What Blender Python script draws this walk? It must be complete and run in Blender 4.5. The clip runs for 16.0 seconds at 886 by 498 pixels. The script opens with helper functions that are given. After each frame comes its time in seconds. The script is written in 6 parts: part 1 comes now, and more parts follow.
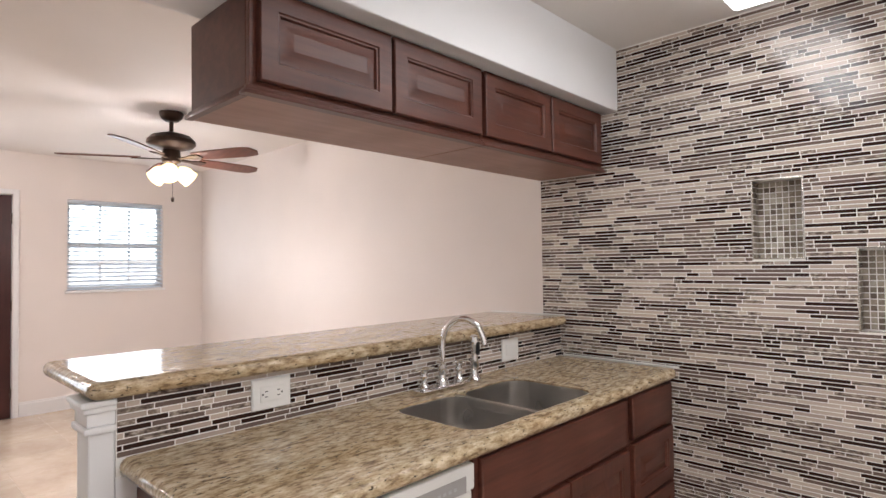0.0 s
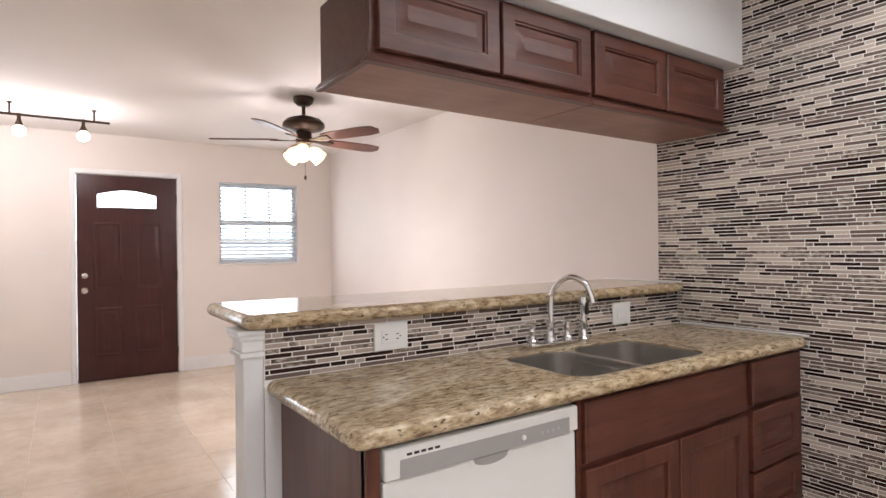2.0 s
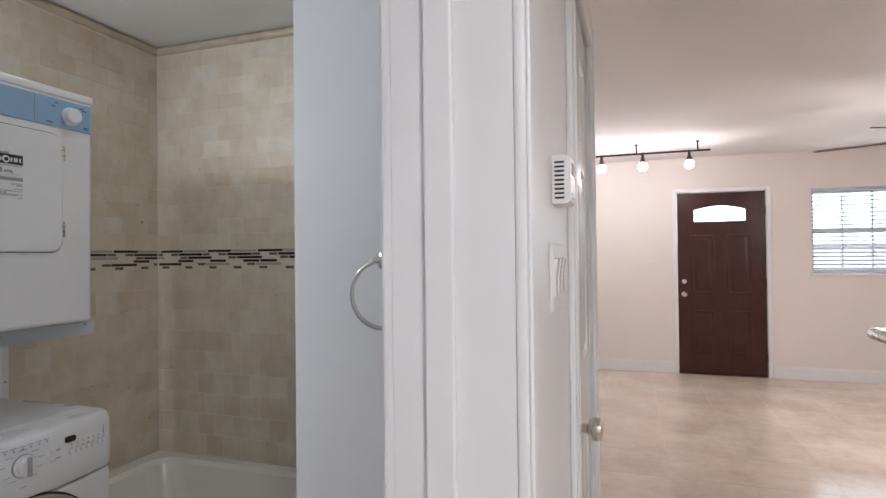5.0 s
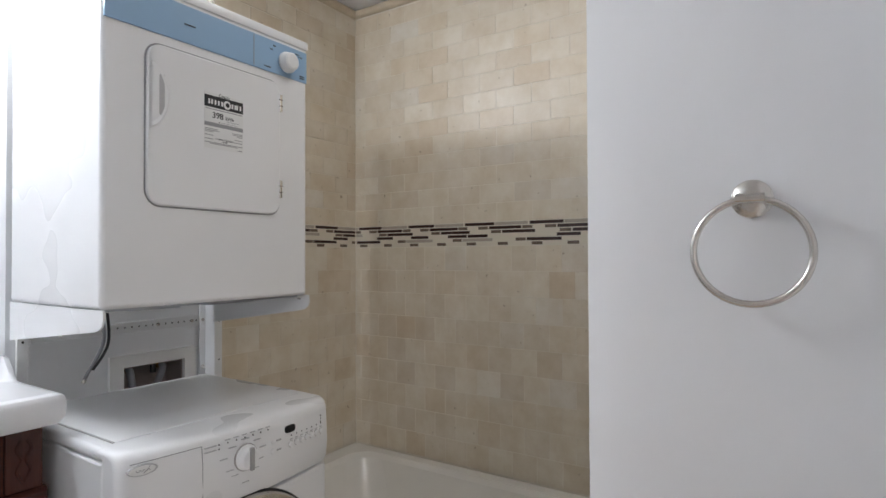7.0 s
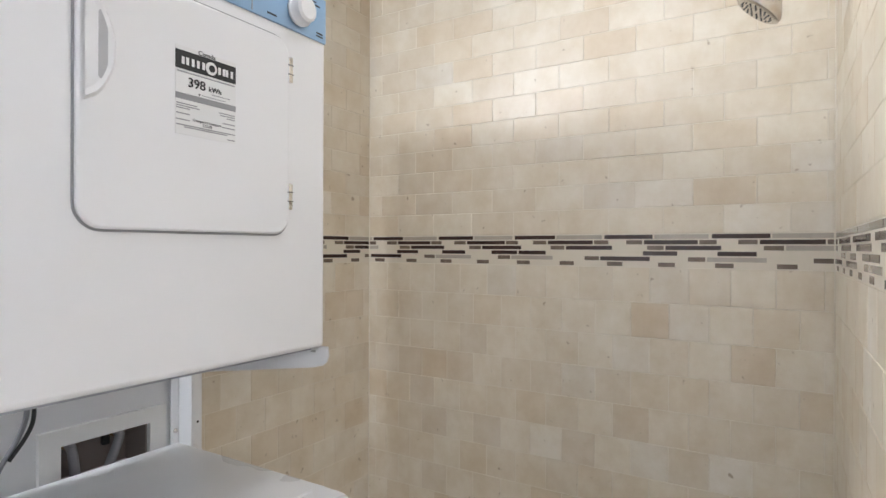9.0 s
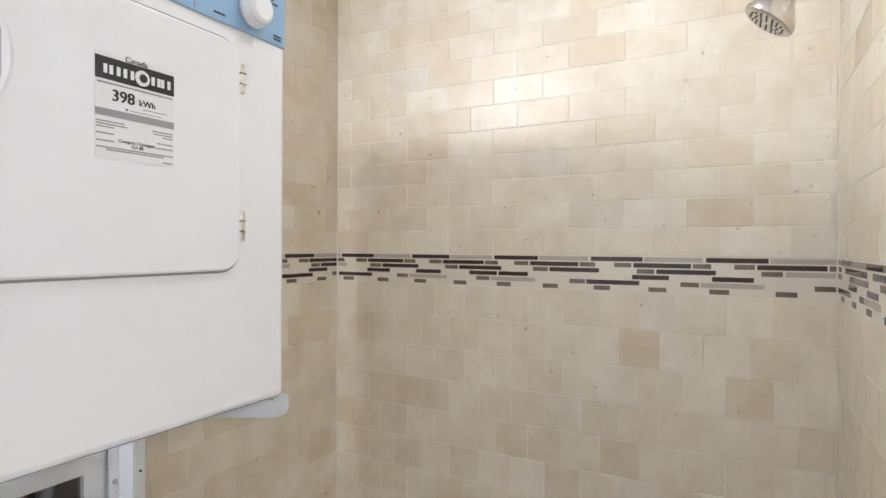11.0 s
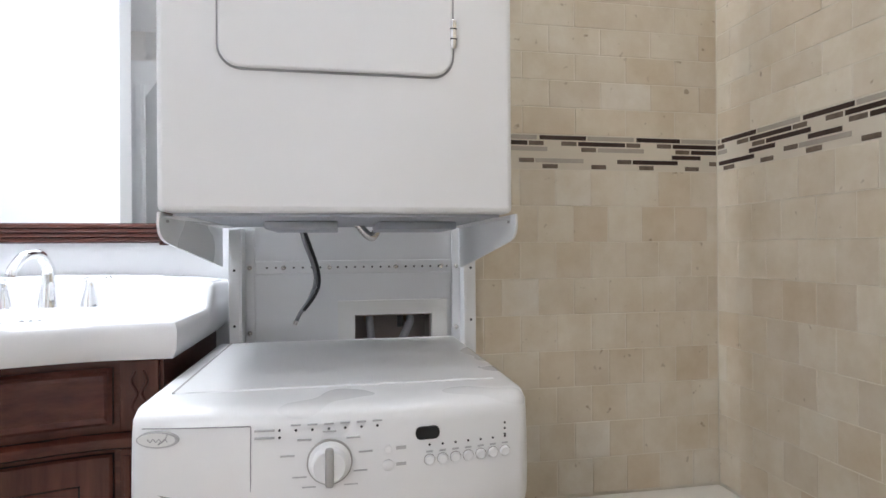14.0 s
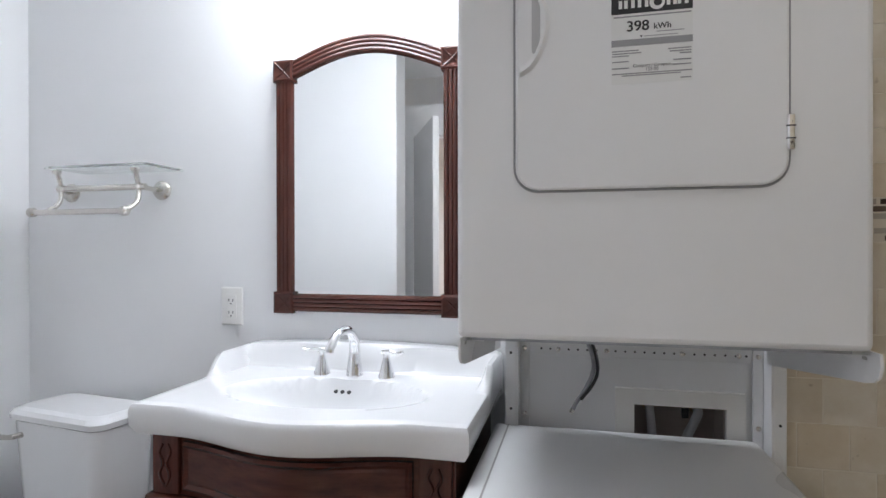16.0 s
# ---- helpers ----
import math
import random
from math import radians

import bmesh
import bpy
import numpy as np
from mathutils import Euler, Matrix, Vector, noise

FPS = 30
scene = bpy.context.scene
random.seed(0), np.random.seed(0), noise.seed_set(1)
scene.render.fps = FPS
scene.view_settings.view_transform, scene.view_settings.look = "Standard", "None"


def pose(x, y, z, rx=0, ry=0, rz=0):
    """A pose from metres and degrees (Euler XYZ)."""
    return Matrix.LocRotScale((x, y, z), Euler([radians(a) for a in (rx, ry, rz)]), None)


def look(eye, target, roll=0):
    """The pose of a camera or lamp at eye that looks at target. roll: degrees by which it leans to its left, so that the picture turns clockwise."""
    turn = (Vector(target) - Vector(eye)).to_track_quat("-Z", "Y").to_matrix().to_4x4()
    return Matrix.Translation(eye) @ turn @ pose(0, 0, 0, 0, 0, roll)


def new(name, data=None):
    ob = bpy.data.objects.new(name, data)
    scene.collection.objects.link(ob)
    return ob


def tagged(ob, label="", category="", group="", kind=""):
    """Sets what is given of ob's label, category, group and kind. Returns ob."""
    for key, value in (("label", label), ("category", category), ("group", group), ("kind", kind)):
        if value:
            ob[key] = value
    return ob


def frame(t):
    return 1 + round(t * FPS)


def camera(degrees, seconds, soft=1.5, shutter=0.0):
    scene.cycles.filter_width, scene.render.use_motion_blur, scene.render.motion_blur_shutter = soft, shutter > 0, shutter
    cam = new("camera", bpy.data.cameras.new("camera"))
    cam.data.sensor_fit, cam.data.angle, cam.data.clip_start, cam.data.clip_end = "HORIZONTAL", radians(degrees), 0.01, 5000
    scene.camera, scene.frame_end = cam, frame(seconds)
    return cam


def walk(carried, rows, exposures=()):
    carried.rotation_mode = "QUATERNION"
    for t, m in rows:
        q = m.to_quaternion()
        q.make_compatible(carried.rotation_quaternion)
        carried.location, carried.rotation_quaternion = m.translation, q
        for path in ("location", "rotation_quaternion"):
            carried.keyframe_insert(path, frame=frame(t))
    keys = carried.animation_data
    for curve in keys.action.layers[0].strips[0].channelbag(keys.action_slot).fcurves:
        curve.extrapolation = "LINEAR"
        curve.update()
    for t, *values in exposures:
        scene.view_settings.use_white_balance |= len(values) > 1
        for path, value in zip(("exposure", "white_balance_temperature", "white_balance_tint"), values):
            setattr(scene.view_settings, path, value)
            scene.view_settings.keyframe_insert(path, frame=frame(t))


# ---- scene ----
cam = camera(76.8, 16.0)
PATH = [
    (0, (0.75, 0.643, 1.344), (-0.631, 2.089, 1.399), -0.8),
    (0.5, (0.787, 0.663, 1.33), (-0.71, 1.988, 1.369), -0.8),
    (1, (0.803, 0.656, 1.318), (-0.767, 1.895, 1.326), -0.8),
    (1.5, (0.82, 0.623, 1.303), (-0.794, 1.804, 1.303), -0.8),
    (2, (0.832, 0.607, 1.263), (-0.82, 1.734, 1.262), -0.7),
    (2.5, (0.878, 0.624, 1.24), (-0.872, 1.592, 1.238), -0.7),
    (3, (0.958, 0.567, 1.292), (-0.912, 1.274, 1.294), -0.6),
    (3.5, (1.102, 0.439, 1.343), (-0.851, 0.872, 1.35), -0.8),
    (4, (1.195, 0.36, 1.349), (-0.805, 0.405, 1.37), -0.4),
    (4.5, (1.248, 0.288, 1.361), (-0.723, -0.051, 1.385), -0.8),
    (5, (1.242, 0.217, 1.362), (-0.654, -0.419, 1.386), -0.6),
    (5.2, (1.212, 0.163, 1.358), (-0.65, -0.567, 1.379), -0.5),
    (7.3, (0.948, -0.341, 1.244), (-0.704, -1.467, 1.27), -0.2),
    (7.5, (0.909, -0.391, 1.234), (-0.731, -1.536, 1.256), -0.2),
    (8, (0.796, -0.516, 1.233), (-0.839, -1.669, 1.243), -0.1),
    (8.5, (0.724, -0.638, 1.298), (-0.926, -1.768, 1.298), 0.0),
    (9, (0.685, -0.717, 1.362), (-1.024, -1.754, 1.359), 0.2),
    (9.5, (0.686, -0.774, 1.412), (-1.079, -1.715, 1.409), 0.3),
    (9.7, (0.686, -0.781, 1.438), (-1.088, -1.705, 1.437), 0.3),
    (11.8, (0.364, -0.799, 1.404), (-1.356, -1.819, 1.366), 0.1),
    (12, (0.295, -0.781, 1.369), (-1.341, -1.932, 1.337), -0.1),
    (12.5, (0.163, -0.679, 1.296), (-1.124, -2.21, 1.273), -0.1),
    (13, (0.1, -0.658, 1.242), (-0.76, -2.464, 1.228), -0.3),
    (13.5, (0.084, -0.633, 1.139), (-0.441, -2.562, 1.143), -0.3),
    (14, (0.094, -0.592, 1.085), (-0.265, -2.559, 1.089), -0.4),
    (14.5, (0.093, -0.567, 1.049), (-0.07, -2.561, 1.061), -0.4),
    (15, (0.106, -0.566, 1.069), (0.217, -2.563, 1.09), -0.4),
    (15.5, (0.141, -0.607, 1.150), (0.484, -2.578, 1.164), -0.2),
    (16, (0.194, -0.659, 1.299), (0.661, -2.604, 1.292), -0.1),
]

# ---- light ----
EXPOSURES = [(0.0, 0.42, 6500, 10), (2.5, 0.4, 6450, 10), (3.0, 0.22, 6400, 10), (3.5, 0.15, 6350, 10), (4.5, 0.1, 6250, 10), (5.2, 0.2, 6250, 10), (7.4, 0.64, 6450, 10), (8.2, 1.0, 6400, 10),
             (9.0, 1.22, 6350, 10), (9.7, 1.3, 6350, 10), (12.5, 1.42, 6350, 10), (14.0, 1.18, 6300, 10), (15.0, 0.88, 6300, 10), (15.5, 0.60, 6350, 10), (16.0, 0.40, 6350, 10)]
walk(cam, [(t, look(eye, target, roll)) for t, eye, target, roll in PATH], EXPOSURES)

world = bpy.data.worlds.new("sky")
scene.world = world
world.use_nodes = True
_wn = world.node_tree.nodes
_sky = _wn.new("ShaderNodeTexSky")
_sky.sky_type = "NISHITA"
_sky.sun_disc = False
_sky.sun_elevation = radians(50)
_sky.sun_rotation = radians(53)
_wn["Background"].inputs[1].default_value = 0.15
world.node_tree.links.new(_sky.outputs[0], _wn["Background"].inputs[0])


def lamp(name, kind, where, power, colour, size=0.1, size_y=None, aim=None, angle=None):
    d = bpy.data.lights.new(name, kind)
    d.energy, d.color = power, colour
    if kind == "AREA":
        d.shape = "RECTANGLE" if size_y else "SQUARE"
        d.size = size
        if size_y:
            d.size_y = size_y
    elif kind == "SUN":
        d.angle = radians(angle)
    else:
        d.shadow_soft_size = size
    o = new(name, d)
    o.matrix_world = look(where, aim) if aim else Matrix.Translation(where)
    return o


lamp("sun", "SUN", (-5, 6, 9), 4.5, (1.0, 0.95, 0.88), angle=3, aim=(-9, 3, 3))
WARM, NEUTRAL, COOL = (1.0, 0.93, 0.95), (0.95, 0.965, 1.0), (0.88, 0.935, 1.0)
# kitchen ceiling fixture
lamp("kitchen_light", "AREA", (0.30, 2.10, 2.17), 3.2, NEUTRAL, 0.25, 1.15, aim=(0.30, 2.10, 0))
lamp("kitchen_light_up", "POINT", (0.30, 2.10, 2.12), 0.5, NEUTRAL, 0.08)
# added hall fill at ceiling height behind the walker; no fixture is seen
lamp("hall_fill", "AREA", (1.70, 0.85, 2.22), 21, NEUTRAL, 0.3, aim=(1.70, 0.85, 0))
# fan lamps and track heads
for k in range(3):
    a = radians(-28 + 120 * k)
    lamp("fan_bulb", "POINT", (-3.33 + 0.10 * math.cos(a), 2.16 + 0.10 * math.sin(a), 1.95), 4.5, WARM, 0.06)
lamp("fan_light", "AREA", (-3.33, 2.16, 1.80), 13, WARM, 0.2, aim=(-3.33, 2.16, 0))
for y in (0.765, 0.343, -0.047, -0.493, -0.857):
    lamp("track_bulb", "POINT", (-4.6, y, 2.15), 5.8, WARM, 0.035)
# daylight in the window openings
lamp("day_small", "AREA", (-5.60, 2.475, 1.58), 5, COOL, 0.84, 0.86, aim=(0, 2.475, 1.40))
lamp("day_tall_b", "AREA", (-5.60, -0.476, 1.14), 5, COOL, 0.48, 1.7, aim=(0, -0.476, 1.0))
lamp("day_tall_a", "AREA", (-5.60, -1.145, 1.14), 5, COOL, 0.48, 1.7, aim=(0, -1.145, 1.0))
# bathroom vanity light
lamp("vanity_bulbs", "AREA", (0.78, -2.06, 2.08), 4.4, COOL, 0.6, 0.12, aim=(0.6, -1.0, 1.2))
for u in (0.60, 0.78, 0.96):
    lamp("vanity_bulb", "POINT", (u, -2.04, 2.13), 4.3, COOL, 0.09)
# added fill over the bath, to even out the tiles; no lamp is seen there
lamp("bath_fill", "AREA", (-0.30, -1.10, 2.425), 1.35, NEUTRAL, 0.13, aim=(-0.30, -1.10, 0))


# ---- materials ----
def material(name):
    m = bpy.data.materials.new(name)
    m.use_nodes = True
    nt = m.node_tree
    return m, nt, nt.nodes["Principled BSDF"]


def node(nt, kind, **inputs):
    n = nt.nodes.new("ShaderNode" + kind)
    for key, value in inputs.items():
        n.inputs[key.replace("_", " ")].default_value = value
    return n


def coords(nt, scale=(1, 1, 1)):
    tc = nt.nodes.new("ShaderNodeNewGeometry")
    mp = nt.nodes.new("ShaderNodeMapping")
    mp.inputs["Scale"].default_value = scale
    nt.links.new(tc.outputs["Position"], mp.inputs[0])
    return mp.outputs[0]


def ramp(nt, fac, stops, constant=False):
    r = nt.nodes.new("ShaderNodeValToRGB")
    if constant:
        r.color_ramp.interpolation = "CONSTANT"
    el = r.color_ramp.elements
    while len(el) > 1:
        el.remove(el[0])
    el[0].position, el[0].color = stops[0][0], (*stops[0][1], 1)
    for p, c in stops[1:]:
        e = el.new(p)
        e.color = (*c, 1)
    nt.links.new(fac, r.inputs[0])
    return r.outputs[0]


def noise_tex(nt, vec, scale, detail=3.0, rough=0.55):
    n = node(nt, "TexNoise", Scale=scale, Detail=detail, Roughness=rough)
    nt.links.new(vec, n.inputs["Vector"])
    return n.outputs[0]


def mixc(nt, fac, a, b, mode="MIX"):
    m = nt.nodes.new("ShaderNodeMix")
    m.data_type, m.blend_type = "RGBA", mode
    for sock, v in ((m.inputs[0], fac), (m.inputs[6], a), (m.inputs[7], b)):
        if isinstance(v, (int, float)):
            sock.default_value = v
        elif isinstance(v, tuple):
            sock.default_value = (*v, 1)
        else:
            nt.links.new(v, sock)
    return m.outputs[2]


def bump(nt, b, height, strength, distance=0.002):
    n = node(nt, "Bump", Strength=strength, Distance=distance)
    nt.links.new(height, n.inputs["Height"])
    nt.links.new(n.outputs[0], b.inputs["Normal"])


def plain(name, colour, rough=0.5, metal=0.0, vary=0.08, scale=6.0, grain=120.0, relief=0.02, coat=0.0):
    """Paint, plastic, metal: one colour with slow and fine unevenness."""
    m, nt, b = material(name)
    v = coords(nt)
    slow = noise_tex(nt, v, scale, 2)
    fine = noise_tex(nt, v, grain, 2)
    dark = tuple(c * (1 - vary) for c in colour)
    light = tuple(min(1, c * (1 + vary * 0.6)) for c in colour)
    nt.links.new(ramp(nt, slow, [(0.3, dark), (0.7, light)]), b.inputs["Base Color"])
    mr = node(nt, "MapRange", **{"To_Min": max(0.02, rough * 0.92), "To_Max": min(1, rough * 1.08)})
    nt.links.new(slow, mr.inputs[0])
    nt.links.new(mr.outputs[0], b.inputs["Roughness"])
    b.inputs["Metallic"].default_value = metal
    b.inputs["Coat Weight"].default_value = coat
    if relief:
        bump(nt, b, fine, relief, 0.001)
    return m


def wood(name, dark, light, axis, rough=0.3):
    m, nt, b = material(name)
    sc = {"x": (3, 40, 40), "y": (40, 3, 40), "z": (40, 40, 3)}[axis]
    g = noise_tex(nt, coords(nt, sc), 1.2, 5, 0.65)
    slow = noise_tex(nt, coords(nt), 5, 2)
    c = ramp(nt, g, [(0.25, dark), (0.75, light)])
    c = mixc(nt, ramp(nt, slow, [(0.35, (0, 0, 0)), (0.7, (1, 1, 1))]), c, mixc(nt, 1.0, c, (0.75, 0.68, 0.65), "MULTIPLY"))
    nt.links.new(c, b.inputs["Base Color"])
    b.inputs["Roughness"].default_value = rough
    b.inputs["Coat Weight"].default_value = 0.06
    b.inputs["Specular IOR Level"].default_value = 0.36
    b.inputs["Coat Roughness"].default_value = 0.25
    bump(nt, b, g, 0.08, 0.001)
    return m


def granite_material():
    m, nt, b = material("granite")
    v = coords(nt, (1.25, 0.42, 1.25))
    a = noise_tex(nt, v, 55, 4, 0.7)
    d = noise_tex(nt, v, 130, 3, 0.6)
    s = noise_tex(nt, coords(nt, (1, 0.5, 1)), 9, 3)
    c = ramp(nt, a, [(0.30, (0.15, 0.10, 0.065)), (0.42, (0.36, 0.262, 0.155)), (0.53, (0.55, 0.44, 0.29)), (0.68, (0.72, 0.62, 0.455))])
    c = mixc(nt, ramp(nt, d, [(0.33, (1, 1, 1)), (0.40, (0, 0, 0))]), c, (0.045, 0.033, 0.024))
    c = mixc(nt, ramp(nt, s, [(0.4, (0, 0, 0)), (0.7, (0.5, 0.5, 0.5))]), c, mixc(nt, 1.0, c, (0.80, 0.66, 0.48), "MULTIPLY"))
    nt.links.new(c, b.inputs["Base Color"])
    b.inputs["Roughness"].default_value = 0.09
    bump(nt, b, d, 0.02, 0.0005)
    return m


def mosaic_material(name, islands):
    """Glass and stone strips; each piece takes its colour by its own random number."""
    m, nt, b = material(name)
    if islands:
        r = nt.nodes.new("ShaderNodeNewGeometry").outputs["Random Per Island"]
    else:
        r = nt.nodes.new("ShaderNodeObjectInfo").outputs["Random"]
    c = ramp(nt, r, [(0.0, (0.53, 0.44, 0.375)), (0.17, (0.43, 0.35, 0.30)), (0.29, (0.165, 0.118, 0.098)), (0.49, (0.030, 0.013, 0.010)),
                     (0.79, (0.15, 0.115, 0.09)), (0.93, (0.32, 0.27, 0.22))], True)
    n = noise_tex(nt, coords(nt, (1, 1, 2.0)), 48, 5, 0.7)
    stone = ramp(nt, n, [(0.36, (0.05, 0.034, 0.027)), (0.52, (0.24, 0.185, 0.15)), (0.66, (0.56, 0.49, 0.42))])
    gate = node(nt, "Math")
    gate.operation = "GREATER_THAN"
    gate.inputs[1].default_value = 0.79
    nt.links.new(r, gate.inputs[0])
    nt.links.new(mixc(nt, gate.outputs[0], c, stone), b.inputs["Base Color"])
    b.inputs["Roughness"].default_value = 0.13
    b.inputs["Specular IOR Level"].default_value = 0.40
    bump(nt, b, noise_tex(nt, coords(nt), 25, 2), 0.05, 0.002)
    return m


def niche_material():
    m, nt, b = material("niche_mosaic")
    r = nt.nodes.new("ShaderNodeObjectInfo").outputs["Random"]
    c = ramp(nt, r, [(0.0, (0.36, 0.31, 0.25)), (0.3, (0.24, 0.20, 0.16)), (0.55, (0.15, 0.115, 0.09)), (0.75, (0.44, 0.40, 0.34))], True)
    n = noise_tex(nt, coords(nt), 60, 4, 0.7)
    nt.links.new(mixc(nt, 1.0, c, ramp(nt, n, [(0.3, (0.75, 0.72, 0.70)), (0.7, (1.15, 1.15, 1.15))]), "MULTIPLY"), b.inputs["Base Color"])
    b.inputs["Roughness"].default_value = 0.22
    return m


def travertine_material(name):
    m, nt, b = material(name)
    r = nt.nodes.new("ShaderNodeObjectInfo").outputs["Random"]
    base = ramp(nt, r, [(0.0, (0.685, 0.615, 0.51)), (0.25, (0.71, 0.64, 0.53)), (0.55, (0.745, 0.685, 0.58)), (0.76, (0.705, 0.625, 0.505)), (0.91, (0.655, 0.56, 0.435)), (0.94, (0.685, 0.63, 0.545)), (1.0, (0.78, 0.73, 0.645))])
    v = coords(nt)
    cloud = noise_tex(nt, v, 9, 6, 0.65)
    fine = noise_tex(nt, v, 90, 4, 0.6)
    pits = noise_tex(nt, v, 34, 2, 0.5)
    c = mixc(nt, ramp(nt, cloud, [(0.35, (0, 0, 0)), (0.75, (0.8, 0.8, 0.8))]), base, mixc(nt, 1.0, base, (0.80, 0.73, 0.62), "MULTIPLY"))
    c = mixc(nt, ramp(nt, pits, [(0.70, (0, 0, 0)), (0.78, (0.7, 0.7, 0.7))]), c, (0.28, 0.20, 0.12))
    nt.links.new(c, b.inputs["Base Color"])
    b.inputs["Roughness"].default_value = 0.34
    bump(nt, b, fine, 0.12, 0.002)
    return m


def floor_material():
    m, nt, b = material("polished_floor_tile")
    r = nt.nodes.new("ShaderNodeObjectInfo").outputs["Random"]
    v = coords(nt)
    cloud = noise_tex(nt, v, 2.6, 5, 0.6)
    fine = noise_tex(nt, v, 14, 4, 0.6)
    c = ramp(nt, cloud, [(0.3, (0.53, 0.43, 0.335)), (0.55, (0.62, 0.525, 0.43)), (0.75, (0.69, 0.61, 0.52))])
    c = mixc(nt, ramp(nt, fine, [(0.4, (0, 0, 0)), (0.8, (0.5, 0.5, 0.5))]), c, mixc(nt, 1.0, c, (0.82, 0.76, 0.68), "MULTIPLY"))
    c = mixc(nt, 1.0, c, ramp(nt, r, [(0, (0.94, 0.94, 0.94)), (1, (1.04, 1.03, 1.02))]), "MULTIPLY")
    nt.links.new(c, b.inputs["Base Color"])
    b.inputs["Roughness"].default_value = 0.16
    b.inputs["Specular IOR Level"].default_value = 0.34
    bump(nt, b, noise_tex(nt, v, 5, 2), 0.04, 0.004)
    return m


def glow(name, colour, strength):
    m, nt, b = material(name)
    b.inputs["Base Color"].default_value = (*colour, 1)
    b.inputs["Emission Color"].default_value = (*colour, 1)
    b.inputs["Emission Strength"].default_value = strength
    return m


def glass_material(name, tint=(1, 1, 1), rough=0.0):
    m, nt, b = material(name)
    b.inputs["Base Color"].default_value = (*tint, 1)
    b.inputs["Transmission Weight"].default_value = 1.0
    b.inputs["Roughness"].default_value = rough
    b.inputs["IOR"].default_value = 1.45
    return m


LIVING_PAINT = plain("cream_wall_paint", (0.80, 0.735, 0.695), 0.55, vary=0.03, scale=1.5, grain=180, relief=0.012)
CEIL_PAINT = plain("ceiling_paint", (0.80, 0.76, 0.73), 0.7, vary=0.03, scale=1.5, grain=90, relief=0.02)
WHITE_PAINT = plain("white_wall_paint", (0.80, 0.80, 0.81), 0.5, vary=0.025, scale=2, grain=180, relief=0.012)
DOOR_WHITE = plain("semi_gloss_white_paint", (0.82, 0.81, 0.81), 0.22, vary=0.02, scale=5, grain=60, relief=0.0)
TRIM_PAINT = plain("white_trim_paint", (0.82, 0.81, 0.81), 0.42, vary=0.03, scale=5, grain=60, relief=0.0)
CHERRY = wood("dark_cherry_wood", (0.066, 0.021, 0.014), (0.150, 0.049, 0.031), "y", 0.38)
CHERRY_UP = wood("dark_cherry_upright", (0.066, 0.021, 0.014), (0.150, 0.049, 0.031), "z", 0.3)
CHERRY_RED = wood("red_cherry_wood", (0.042, 0.0115, 0.0085), (0.115, 0.033, 0.022), "x", 0.27)
CHERRY_RED_UP = wood("red_cherry_upright", (0.042, 0.0115, 0.0085), (0.115, 0.033, 0.022), "z", 0.27)
DOOR_PAINT = wood("dark_brown_door_paint", (0.042, 0.0115, 0.010), (0.068, 0.019, 0.0165), "z", 0.35)
FAN_BLADE = wood("fan_blade_wood", (0.10, 0.034, 0.022), (0.20, 0.07, 0.042), "x", 0.35)
# lighter than the cabinet wood: light bounced from below is mixed into the colour
UNDERSIDE = wood("bounce_lit_cherry_underside", (0.27, 0.135, 0.10), (0.36, 0.19, 0.145), "y", 0.45)
BRONZE = plain("oil_rubbed_bronze", (0.055, 0.032, 0.022), 0.35, metal=0.7, vary=0.25)
GRANITE = granite_material()
MOSAIC, MOSAIC_SET = mosaic_material("mosaic_piece", False), mosaic_material("mosaic_field", True)
NICHE_TILE = niche_material()
GROUT = plain("pale_grout", (0.85, 0.82, 0.79), 0.85, vary=0.05, grain=300, relief=0.1)
TRAVERTINE = travertine_material("tumbled_travertine")
TRAV_GROUT = plain("travertine_grout", (0.73, 0.67, 0.57), 0.8, vary=0.1, grain=200, relief=0.2)
BAND_CREAM = plain("band_cream", (0.68, 0.615, 0.515), 0.3, vary=0.06)
FLOOR_TILE = floor_material()
FLOOR_GROUT = plain("floor_grout", (0.60, 0.51, 0.42), 0.7)
STEEL = plain("brushed_steel", (0.70, 0.67, 0.64), 0.28, metal=1.0, vary=0.05, grain=200, relief=0.02)
GALVANISED = plain("dull_zinc_steel", (0.42, 0.44, 0.48), 0.5, metal=0.5, vary=0.12)
CHROME = plain("chrome", (0.85, 0.85, 0.86), 0.06, metal=1.0, vary=0.01, relief=0)
NICKEL = plain("satin_nickel", (0.62, 0.59, 0.55), 0.26, metal=1.0, vary=0.03, relief=0)
APPLIANCE = plain("white_enamel", (0.78, 0.78, 0.785), 0.28, vary=0.015, scale=3, relief=0)
BISQUE = plain("dishwasher_white", (0.77, 0.77, 0.745), 0.3, vary=0.02, relief=0)
GREY_PLASTIC_AND_SHADE = plain("grey_plastic_and_shade", (0.36, 0.35, 0.34), 0.4, vary=0.05)
BLACK_PLASTIC = plain("black_plastic", (0.012, 0.012, 0.013), 0.3)
BLUE_PANEL = plain("pale_blue_panel", (0.27, 0.42, 0.60), 0.35, vary=0.03)
WHITE_PLASTIC = plain("white_plastic", (0.80, 0.79, 0.77), 0.35, vary=0.02)
ROCKER = plain("glossy_white_rocker", (0.84, 0.84, 0.86), 0.15, vary=0.01, relief=0)
PORCELAIN = plain("white_porcelain", (0.79, 0.79, 0.80), 0.08, vary=0.01, relief=0, coat=0.3)
